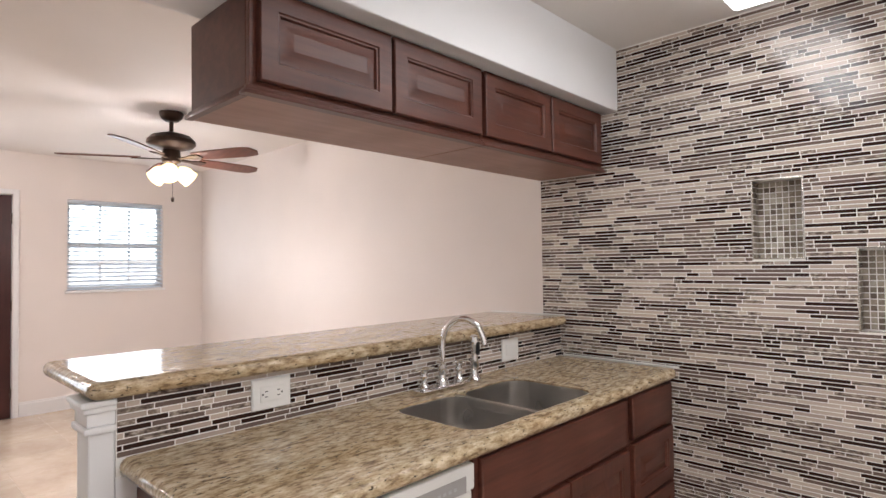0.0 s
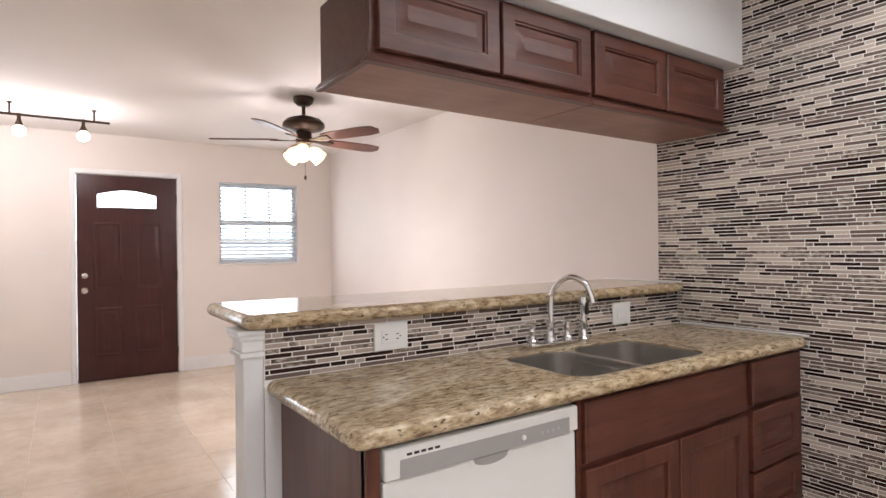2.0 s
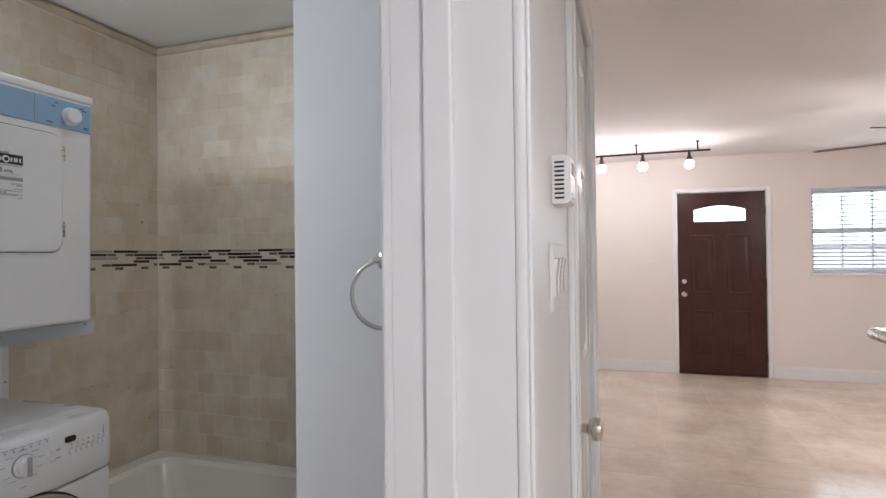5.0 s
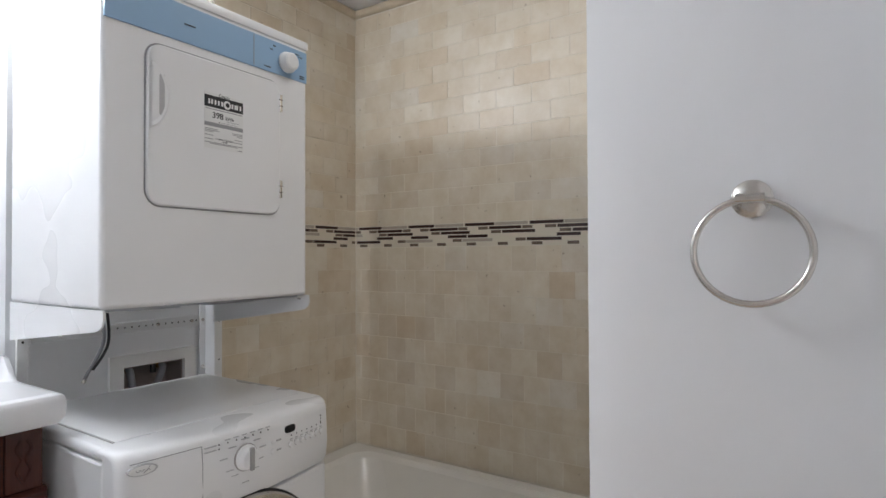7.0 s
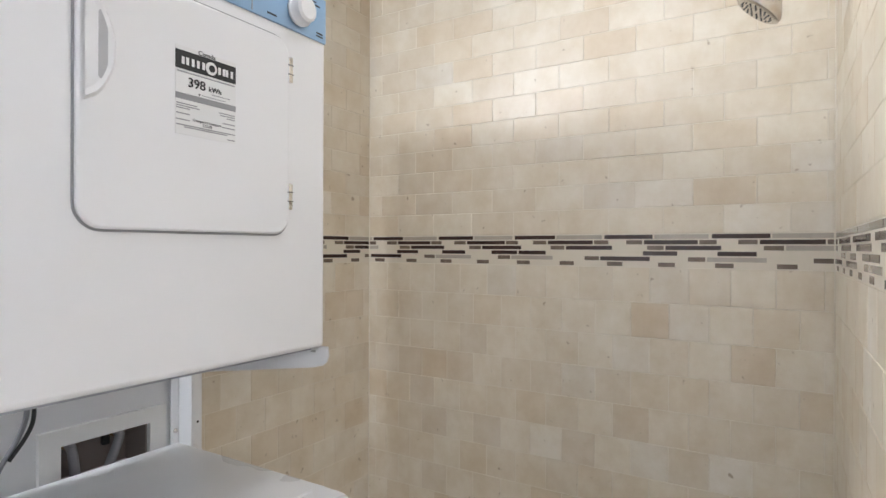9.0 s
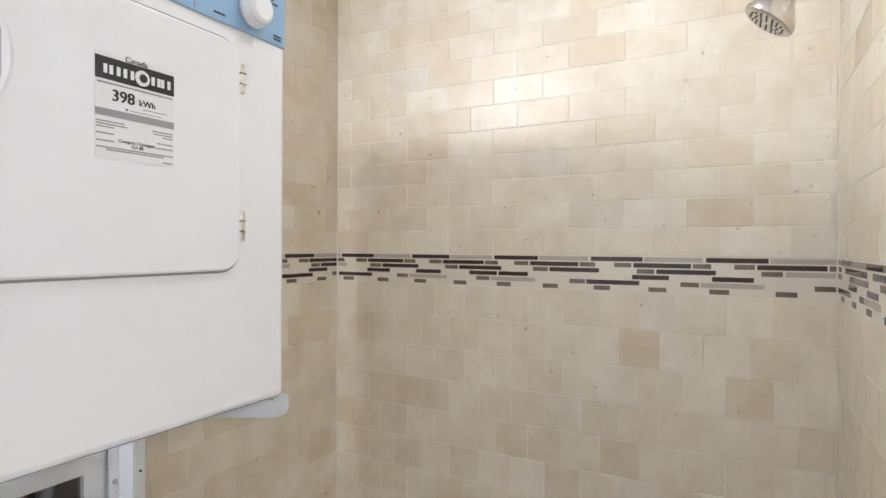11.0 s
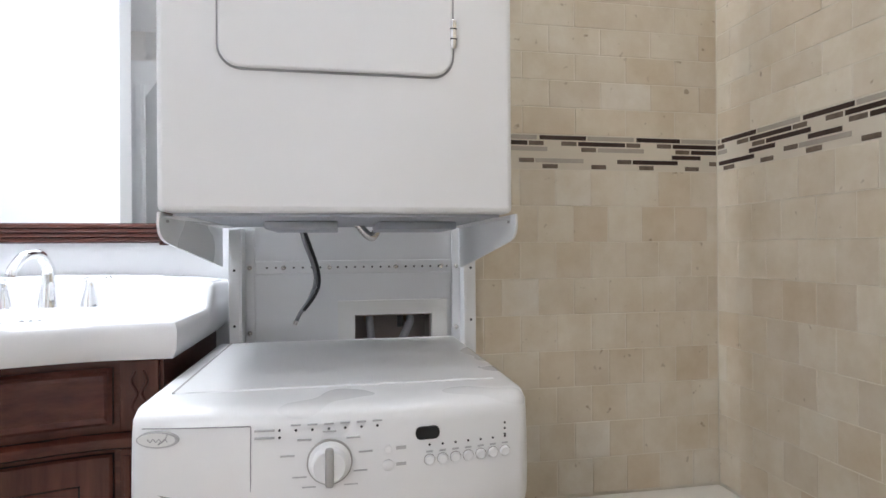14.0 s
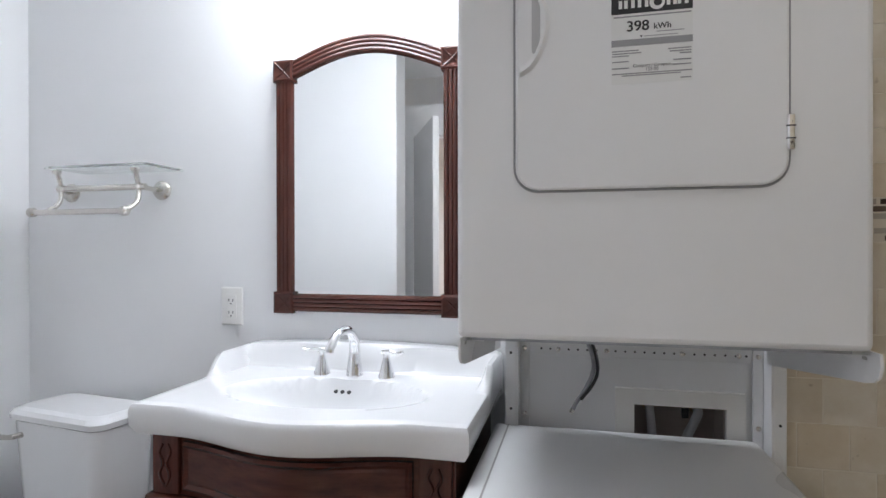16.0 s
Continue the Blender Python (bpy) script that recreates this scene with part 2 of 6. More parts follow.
TUB_ENAMEL = plain("tub_enamel", (0.80, 0.77, 0.71), 0.16, vary=0.02, relief=0)
MIRROR = plain("mirror_silver", (0.90, 0.91, 0.91), 0.015, metal=1.0, vary=0, relief=0)
CLEAR = glass_material("clear_glass")
SHELF_GLASS = glass_material("green_edge_glass", (0.95, 0.99, 0.97))
SHELF_GLASS.node_tree.nodes["Principled BSDF"].inputs["IOR"].default_value = 1.12
BULB = glow("lit_lamp_glass", (1.0, 0.79, 0.43), 1.8)
TRACK_BULB = glow("lit_track_bulb", (1.0, 0.93, 0.80), 4.0)
DIFFUSER = glow("lit_diffuser", (1.0, 0.98, 0.95), 6.0)
TUBE_COVER = glow("lit_tube_cover", (0.97, 0.98, 1.0), 3.2)
BLIND = plain("white_blind_slat", (0.84, 0.86, 0.89), 0.4, vary=0.02)
_bn = BLIND.node_tree
_thin, _both = _bn.nodes.new("ShaderNodeBsdfTranslucent"), _bn.nodes.new("ShaderNodeMixShader")
_thin.inputs[0].default_value = (0.80, 0.88, 0.95, 1)
_both.inputs[0].default_value = 0.5
_bn.links.new(_bn.nodes["Principled BSDF"].outputs[0], _both.inputs[1])
_bn.links.new(_thin.outputs[0], _both.inputs[2])
_bn.links.new(_both.outputs[0], _bn.nodes["Material Output"].inputs[0])
LABEL_PAPER = plain("printed_label_white", (0.74, 0.74, 0.73), 0.45, vary=0.01)
INK = plain("black_ink", (0.02, 0.02, 0.022), 0.5)
GREY_INK = plain("grey_ink", (0.30, 0.30, 0.31), 0.5)
PALE_GREY = plain("pale_grey_print_and_shade", (0.46, 0.46, 0.47), 0.5)
HOSE = plain("grey_braided_hose", (0.30, 0.30, 0.32), 0.5, vary=0.2, grain=400, relief=0.3)
BRASS = plain("worn_brass", (0.35, 0.22, 0.09), 0.4, metal=1.0, vary=0.2)
DARK_BOX = plain("dim_brown_plastic", (0.27, 0.23, 0.21), 0.5, vary=0.2)


# ---- mesh tools ----
ORIGIN = {}


def box(bm, x0, x1, y0, y1, z0, z1, bev=0.0, seg=2):
    c = Matrix.Translation(((x0 + x1) / 2, (y0 + y1) / 2, (z0 + z1) / 2)) @ Matrix.Diagonal((abs(x1 - x0), abs(y1 - y0), abs(z1 - z0), 1))
    vs = bmesh.ops.create_cube(bm, size=1.0, matrix=c)["verts"]
    if bev:
        es = list({e for v in vs for e in v.link_edges})
        bmesh.ops.bevel(bm, geom=es, offset=bev, segments=seg, affect="EDGES", profile=0.5)
    return bm


def boxed(x0, x1, y0, y1, z0, z1, bev=0.0, seg=2):
    return box(bmesh.new(), x0, x1, y0, y1, z0, z1, bev, seg)


def cyl(bm, p0, p1, r0, r1=None, n=20):
    p0, p1 = Vector(p0), Vector(p1)
    r1 = r0 if r1 is None else r1
    q = (p1 - p0).to_track_quat("Z", "Y").to_matrix().to_4x4()
    bmesh.ops.create_cone(bm, cap_ends=True, segments=n, radius1=r0, radius2=r1, depth=(p1 - p0).length,
                          matrix=Matrix.Translation((p0 + p1) / 2) @ q)
    return bm


def tube(bm, pts, r, n=10):
    pts = [Vector(p) for p in pts]
    rad = r if isinstance(r, (list, tuple)) else [r] * len(pts)
    d = (pts[1] - pts[0]).normalized()
    side = d.orthogonal().normalized()
    rings = []
    for i, p in enumerate(pts):
        nd = (pts[min(i + 1, len(pts) - 1)] - pts[max(i - 1, 0)]).normalized()
        side = (side - nd * side.dot(nd)).normalized()
        up = nd.cross(side)
        rings.append([bm.verts.new(p + rad[i] * (math.cos(a) * side + math.sin(a) * up)) for a in (2 * math.pi * k / n for k in range(n))])
    for a, b in zip(rings, rings[1:]):
        for k in range(n):
            bm.faces.new((a[k], a[(k + 1) % n], b[(k + 1) % n], b[k]))
    bm.faces.new(rings[0][::-1])
    bm.faces.new(rings[-1])
    return bm


def curve_pts(pts, steps=8):
    """A smooth line through the given points."""
    p = [Vector(q) for q in pts]
    p = [2 * p[0] - p[1]] + p + [2 * p[-1] - p[-2]]
    out = []
    for i in range(1, len(p) - 2):
        for k in range(steps):
            t = k / steps
            out.append(0.5 * ((2 * p[i]) + (p[i + 1] - p[i - 1]) * t + (2 * p[i - 1] - 5 * p[i] + 4 * p[i + 1] - p[i + 2]) * t * t
                              + (3 * p[i] - p[i - 1] - 3 * p[i + 1] + p[i + 2]) * t ** 3))
    out.append(p[-2])
    return out


def lathe(bm, profile, where, axis="z", n=28):
    """Turn (radius, height) pairs round an axis through where."""
    turn = {"z": Matrix.Identity(3), "-z": Euler((math.pi, 0, 0)).to_matrix(), "x": Euler((0, math.pi / 2, 0)).to_matrix(), "-x": Euler((0, -math.pi / 2, 0)).to_matrix(),
            "y": Euler((-math.pi / 2, 0, 0)).to_matrix(), "-y": Euler((math.pi / 2, 0, 0)).to_matrix()}[axis] if isinstance(axis, str) else axis
    rings = []
    for r, h in profile:
        rings.append([bm.verts.new(Vector(where) + turn @ Vector((max(r, 1e-4) * math.cos(a), max(r, 1e-4) * math.sin(a), h))) for a in (2 * math.pi * k / n for k in range(n))])
    for a, b in zip(rings, rings[1:]):
        for k in range(n):
            bm.faces.new((a[k], a[(k + 1) % n], b[(k + 1) % n], b[k]))
    bm.faces.new(rings[0][::-1])
    bm.faces.new(rings[-1])
    return bm


def prism(bm, outline, lo, hi, to3d):
    a = [bm.verts.new(to3d(u, v, lo)) for u, v in outline]
    b = [bm.verts.new(to3d(u, v, hi)) for u, v in outline]
    n = len(a)
    for k in range(n):
        bm.faces.new((a[k], a[(k + 1) % n], b[(k + 1) % n], b[k]))
    bm.faces.new(a[::-1])
    bm.faces.new(b)
    return bm


def rounded(u0, u1, v0, v1, r, n=5):
    out = []
    for cu, cv, a0 in ((u1 - r, v1 - r, 0), (u0 + r, v1 - r, 90), (u0 + r, v0 + r, 180), (u1 - r, v0 + r, 270)):
        for k in range(n + 1):
            a = radians(a0 + 90 * k / n)
            out.append((cu + r * math.cos(a), cv + r * math.sin(a)))
    return out


def stepped(bm, u0, u1, v0, v1, profile, to3d):
    """Nested rectangular rings of (inset, height): raised panels, frames, trays."""
    rings = []
    for ins, d in profile:
        rings.append([bm.verts.new(to3d(u, v, d)) for u, v in ((u0 + ins, v0 + ins), (u1 - ins, v0 + ins), (u1 - ins, v1 - ins), (u0 + ins, v1 - ins))])
    for a, b in zip(rings, rings[1:]):
        for k in range(4):
            bm.faces.new((a[k], a[(k + 1) % 4], b[(k + 1) % 4], b[k]))
    bm.faces.new(rings[0][::-1])
    bm.faces.new(rings[-1])
    return bm


def mesh_of(name, bm, mat):
    bmesh.ops.recalc_face_normals(bm, faces=bm.faces)
    bm.edges.index_update()
    # broad flat faces keep their own normals beside narrow bevels
    crisp = []
    for e in bm.edges:
        if len(e.link_faces) == 2:
            lo, hi = sorted(f.calc_area() for f in e.link_faces)
            if hi > 0.002 and hi > 6 * lo:
                crisp.append(e.index)
    me = bpy.data.meshes.new(name)
    bm.to_mesh(me)
    bm.free()
    me.materials.append(mat)
    me.shade_smooth()
    me.set_sharp_from_angle(angle=radians(38))
    for k in crisp:
        me.edges[k].use_edge_sharp = True
    return me


def thing(name, where, label, category, group=""):
    ob = new(name)
    ob.empty_display_size = 0.1
    ob.location = where
    ORIGIN[ob] = Vector(where)
    return tagged(ob, label, category, group)


def part(name, bm, mat, parent, label=""):
    o = ORIGIN.get(parent, Vector((0, 0, 0)))
    bmesh.ops.translate(bm, verts=bm.verts, vec=-o)
    ob = new(name, mesh_of(name, bm, mat))
    ob.parent = parent
    ORIGIN[ob] = o
    if label:
        ob["label"] = label
    return ob


def solo(name, bm, mat, label, category, group="", kind=""):
    """A thing of one mesh, its origin at the middle of its foot."""
    xs = [v.co for v in bm.verts]
    o = Vector(((min(c.x for c in xs) + max(c.x for c in xs)) / 2, (min(c.y for c in xs) + max(c.y for c in xs)) / 2, min(c.z for c in xs)))
    bmesh.ops.translate(bm, verts=bm.verts, vec=-o)
    ob = new(name, mesh_of(name, bm, mat))
    ob.location = o
    ORIGIN[ob] = o
    return tagged(ob, label, category, group, kind)


def structure(name, bm, mat, label="", category=""):
    ob = new(name, mesh_of(name, bm, mat))
    return tagged(ob, label, category, "", "structure")


def piece(name, me, where, parent, turn=None):
    """One of many alike pieces on a shared mesh."""
    ob = bpy.data.objects.new(name, me)
    scene.collection.objects.link(ob)
    ob.parent = parent
    ob.location = Vector(where) - ORIGIN.get(parent, Vector((0, 0, 0)))
    if turn:
        ob.rotation_euler = turn
    return ob


def slab(axis, a, b, u0, u1, z0, z1, holes=()):
    """A wall between the planes axis=a and axis=b, with rectangular openings (u0, u1, z0, z1) through it."""
    us = sorted({u0, u1, *(h[0] for h in holes), *(h[1] for h in holes)})
    zs = sorted({z0, z1, *(h[2] for h in holes), *(h[3] for h in holes)})
    us, zs = [u for u in us if u0 <= u <= u1], [z for z in zs if z0 <= z <= z1]

    def solid(i, j):
        if not (0 <= i < len(us) - 1 and 0 <= j < len(zs) - 1):
            return False
        cu, cz = (us[i] + us[i + 1]) / 2, (zs[j] + zs[j + 1]) / 2
        return not any(h[0] < cu < h[1] and h[2] < cz < h[3] for h in holes)

    bm = bmesh.new()

    def p(d, u, z):
        return bm.verts.new((d, u, z) if axis == "x" else (u, d, z))

    def quad(*q):
        bm.faces.new([p(*c) for c in q])

    for i in range(len(us) - 1):
        for j in range(len(zs) - 1):
            if not solid(i, j):
                continue
            l, r, lo, hi = us[i], us[i + 1], zs[j], zs[j + 1]
            quad((a, l, lo), (a, r, lo), (a, r, hi), (a, l, hi))
            quad((b, l, lo), (b, r, lo), (b, r, hi), (b, l, hi))
            if not solid(i - 1, j):
                quad((a, l, lo), (b, l, lo), (b, l, hi), (a, l, hi))
            if not solid(i + 1, j):
                quad((a, r, lo), (b, r, lo), (b, r, hi), (a, r, hi))
            if not solid(i, j - 1):
                quad((a, l, lo), (b, l, lo), (b, r, lo), (a, r, lo))
            if not solid(i, j + 1):
                quad((a, l, hi), (b, l, hi), (b, r, hi), (a, r, hi))
    bmesh.ops.remove_doubles(bm, verts=bm.verts, dist=1e-5)
    return bm


# ---- structure ----
FRONT, RIGHT, TILE_Y, HALL_Y = -5.63, 3.35, 2.899, 0.092
WIN_S, WIN_B, WIN_A, DOOR = (2.045, 2.925, 1.135, 2.03), (-0.735, -0.22, 0.26, 2.02), (-1.40, -0.885, 0.26, 2.02), (0.722, 1.620, 0.0, 2.04)
floor = structure("floor", boxed(-5.8, 3.4, -3.3, 3.6, -0.12, -0.0015), FLOOR_GROUT, "grouted slab under polished beige floor tiles", "floor")
structure("wall_front", slab("x", FRONT - 0.14, FRONT, -3.3, RIGHT + 0.14, 0, 2.5, [WIN_S, WIN_B, WIN_A, DOOR]), LIVING_PAINT, "cream painted front wall with door and windows", "wall")
structure("wall_right", slab("y", RIGHT, RIGHT + 0.14, FRONT, -0.6, 0, 2.5), LIVING_PAINT, "plain cream painted living room wall", "wall")
structure("wall_left", slab("y", -3.3, -3.16, FRONT, -1.14, 0, 2.5), LIVING_PAINT, "plain cream painted living room wall", "wall")
wall_tiled = structure("wall_kitchen", slab("y", TILE_Y, RIGHT - 0.004, -0.752, 2.4, 0, 2.5, [(0.158, 0.322, 1.346, 1.634), (0.466, 0.63, 1.106, 1.382)]), GROUT,
                       "kitchen wall clad in strip mosaic with two niches", "wall")
structure("wall_back", slab("x", 2.4, 2.54, -0.06, RIGHT, 0, 2.5), LIVING_PAINT, "plain painted kitchen end wall", "wall")
CLOSET, BATH_DOOR = (-0.640, -0.020, 0.0, 2.04), (0.612, 1.27, 0.0, 2.05)
structure("wall_hall", slab("y", -0.060, HALL_Y, -0.86, 2.4, 0, 2.5, [CLOSET, BATH_DOOR]), TRIM_PAINT, "white painted hall wall with closet and bathroom doorways", "wall")
structure("wall_closet_end", slab("x", -0.86, -0.74, -0.45, -0.060, 0, 2.5), LIVING_PAINT, "painted closet end wall", "wall")
wall_tub = structure("wall_tub", slab("x", -1.14, -1.0012, -2.34, -0.45, 0, 2.5), TRAV_GROUT, "bathroom wall clad in beige travertine", "wall")
wall_head = structure("wall_shower", slab("y", -0.6033, -0.45, -1.0028, -0.012, 0, 2.5), TRAV_GROUT, "end wall of the bath clad in travertine", "wall")
structure("wall_partition", slab("x", -0.13, -0.010, -0.608, -0.060, 0, 2.5), WHITE_PAINT, "white painted partition beside the bath", "wall")
wall_wash = structure("wall_washer", slab("y", -2.34, -2.108, -1.0028, 0.37, 0, 2.5, [(-0.148, 0.059, 0.80, 0.914)]), WHITE_PAINT, "white wall behind the laundry machines", "wall")
structure("wall_vanity", slab("y", -2.34, -2.19, 0.37, 2.16, 0, 2.5), WHITE_PAINT, "white bathroom wall behind the vanity", "wall")
structure("wall_bath_side", slab("x", 2.02, 2.16, -2.19, -0.951, 0, 2.5), WHITE_PAINT, "white bathroom side wall beside the toilet", "wall")
structure("wall_bath_return", slab("y", -0.95, -0.80, 1.10, 2.16, 0, 2.5), WHITE_PAINT, "white return wall facing the vanity", "wall")
structure("wall_bath_block", slab("x", 1.40, 2.16, -0.799, -0.060, 0, 2.5), WHITE_PAINT, "white wall behind the open bathroom door", "wall")
structure("ceiling_living", box(boxed(-5.77, -1.141, -3.3, RIGHT + 0.14, 2.44, 2.56), -1.141, -0.40, -0.061, RIGHT + 0.14, 2.44, 2.56), CEIL_PAINT, "flat painted living room ceiling", "ceiling")
structure("ceiling_kitchen", boxed(-0.40, 2.54, -0.06, RIGHT, 2.26, 2.56), CEIL_PAINT, "lower flat kitchen ceiling", "ceiling")
structure("ceiling_bathroom", boxed(-1.14, 2.16, -2.34, -0.062, 2.44, 2.56), WHITE_PAINT, "flat white bathroom ceiling", "ceiling")
structure("soffit", boxed(-0.695, -0.350, 1.004, TILE_Y - 0.002, 1.990, 2.438, 0.004), WHITE_PAINT, "white boxed soffit over the wall cabinets", "soffit")
wall_mortar = structure("wall_tiled_corner", boxed(-1.0027, -0.240, -2.1075, -2.0712, 0, 2.438), TRAV_GROUT, "tile bed beside the laundry machines", "wall")


# ---- kitchen ----
def face_x(x):
    """Maps (across, up, out) onto a plane that looks along +x."""
    return lambda u, v, d: (x + d, u, v)


def face_y(y, sign=1):
    return lambda u, v, d: (u, y + sign * d, v)


DOOR_PROFILE = [(0, -0.019), (0, -0.003), (0.003, 0.0), (0.046, 0.0), (0.049, -0.004), (0.053, -0.004), (0.056, -0.012), (0.060, -0.012), (0.086, -0.001), (0.088, -0.001)]


def bar_wall():
    bm = boxed(-0.790, -0.6537, 1.045, TILE_Y - 0.002, 0, 1.058)
    return structure("bar_wall", bm, GROUT, "low wall between kitchen and living room", "wall")


bar_half_wall = bar_wall()
solo("bar_wall_back", boxed(-0.800, -0.792, 1.045, TILE_Y - 0.002, 0, 1.056), LIVING_PAINT, "cream painted back panel of the bar wall", "panel", kind="structure")


def bar_post():
    t = thing("bar_post", (-0.72, 1.005, 0), "white painted bar end post with moulded capital", "post")
    part("shaft", boxed(-0.738, -0.650, 0.990, 1.043, 0.0, 0.985, 0.004), TRIM_PAINT, t)
    bm = bmesh.new()
    for k, (z0, z1, o) in enumerate(((0.985, 1.000, 0.010), (1.000, 1.030, 0.004), (1.030, 1.044, 0.012), (1.044, 1.058, 0.018))):
        box(bm, -0.738 - o, -0.650 + o, 0.990 - o, 1.043, z0, z1, 0.004)
    part("capital", bm, TRIM_PAINT, t)
    part("return", boxed(-0.6535, -0.6495, 1.0435, 1.0875, 0.0, 0.878), TRIM_PAINT, t)
    part("plinth", boxed(-0.748, -0.640, 0.980, 1.043, 0.0, 0.13, 0.006), TRIM_PAINT, t)


bar_post()


def granite_slab(outline, z0, z1):
    """A polished slab with a bullnose all round."""
    bm = bmesh.new()
    rad = (z1 - z0) / 2
    n = len(outline)
    rings = []
    for k in range(9):
        a = -math.pi / 2 + math.pi * k / 8
        ins, z = rad * (1 - math.cos(a)), (z0 + z1) / 2 + rad * math.sin(a)
        ring = []
        for i, (x, y) in enumerate(outline):
            (xp, yp), (xn, yn) = outline[i - 1], outline[(i + 1) % n]
            t = Vector((xn - xp, yn - yp)).normalized()
            ring.append(bm.verts.new((x - t.y * ins, y + t.x * ins, z)))
        rings.append(ring)
    for a, b in zip(rings, rings[1:]):
        for k in range(n):
            bm.faces.new((a[k], a[(k + 1) % n], b[(k + 1) % n], b[k]))
    bm.faces.new(rings[0][::-1])
    bm.faces.new(rings[-1])
    return bm


bar_outline = rounded(-1.075, -0.612, 0.984, TILE_Y - 0.001, 0.03)
bar = thing("bar_counter", (-0.84, 1.94, 1.059), "polished tan granite bar counter on the low wall", "counter")
part("slab", granite_slab(bar_outline, 1.059, 1.099), GRANITE, bar)
part("caulk_bead", boxed(-1.06, -0.63, TILE_Y - 0.010, TILE_Y - 0.003, 1.0995, 1.106, 0.003), WHITE_PLASTIC, bar, "white caulk bead along the tiled wall")


def countertop():
    """Slab with the cut-out for the sink, built as a rim round the opening."""
    x0, x1, y0, y1, z0, z1 = -0.676, -0.118, 1.050, TILE_Y - 0.001, 0.879, 0.919
    t = thing("countertop", (-0.39, 1.97, z0), "polished tan granite counter with bullnose edge", "countertop")
    outer = rounded(x0, x1, y0, y1, 0.035, 5)
    inner = rounded(-0.512, -0.172, 1.725, 2.337, 0.07, 5)
    bm = bmesh.new()
    rad = (z1 - z0) / 2
    n = len(outer)
    prof = []
    for k in range(9):
        a = -math.pi / 2 + math.pi * k / 8
        prof.append((rad * (1 - math.cos(a)), (z0 + z1) / 2 + rad * math.sin(a)))
    rings = []
    for ins, z in prof:
        ring = []
        for i, (x, y) in enumerate(outer):
            (xp, yp), (xn, yn) = outer[i - 1], outer[(i + 1) % n]
            d = Vector((xn - xp, yn - yp)).normalized()
            ring.append(bm.verts.new((x - d.y * ins, y + d.x * ins, z)))
        rings.append(ring)
    rings.append([bm.verts.new((x, y, z1)) for x, y in inner])
    rings.append([bm.verts.new((x, y, z0)) for x, y in inner])
    rings.append(rings[0])
    for a, b in zip(rings, rings[1:]):
        for k in range(n):
            bm.faces.new((a[k], a[(k + 1) % n], b[(k + 1) % n], b[k]))
    part("slab", bm, GRANITE, t)
    part("caulk_bead", boxed(-0.64, -0.115, TILE_Y - 0.014, TILE_Y - 0.003, 0.9195, 0.927, 0.003), WHITE_PLASTIC, t, "white caulk bead along the tiled wall")
    return t


countertop()


def bowl(bm, x0, x1, y0, y1, z0, z1, r):
    rings = []
    for ins, z, rr in ((0, z1, r), (0.003, z0 + 0.060, r), (0.005, z0 + 0.045, r), (0.011, z0 + 0.024, r), (0.022, z0 + 0.009, r * 0.9), (0.040, z0 + 0.001, r * 0.75), (0.055, z0, r * 0.6), (0.070, z0, r * 0.5)):
        rings.append([bm.verts.new((x, y, z)) for x, y in rounded(x0 + ins, x1 - ins, y0 + ins, y1 - ins, rr, 5)])
    n = len(rings[0])
    for a, b in zip(rings, rings[1:]):
        for k in range(n):
            bm.faces.new((a[k], a[(k + 1) % n], b[(k + 1) % n], b[k]))
    bm.faces.new(rings[-1])


def kitchen_sink():
    t = thing("kitchen_sink", (-0.355, 2.045, 0.70), "undermount double bowl stainless steel sink", "sink")
    for y0, y1 in ((1.7265, 2.010), (2.024, 2.3355)):
        bm = bmesh.new()
        bowl(bm, -0.5105, -0.1735, y0, y1, 0.70, 0.913, 0.068)
        b = part("bowl", bm, STEEL, t)
        part("drain", lathe(bmesh.new(), [(0.0, 0.001), (0.028, 0.001), (0.036, 0.004), (0.042, 0.003), (0.042, 0.0)], (-0.332, (y0 + y1) / 2, 0.7005), n=20), CHROME, b)
    part("divider", boxed(-0.510, -0.174, 2.0085, 2.0255, 0.885, 0.9125, 0.004), STEEL, t)


kitchen_sink()


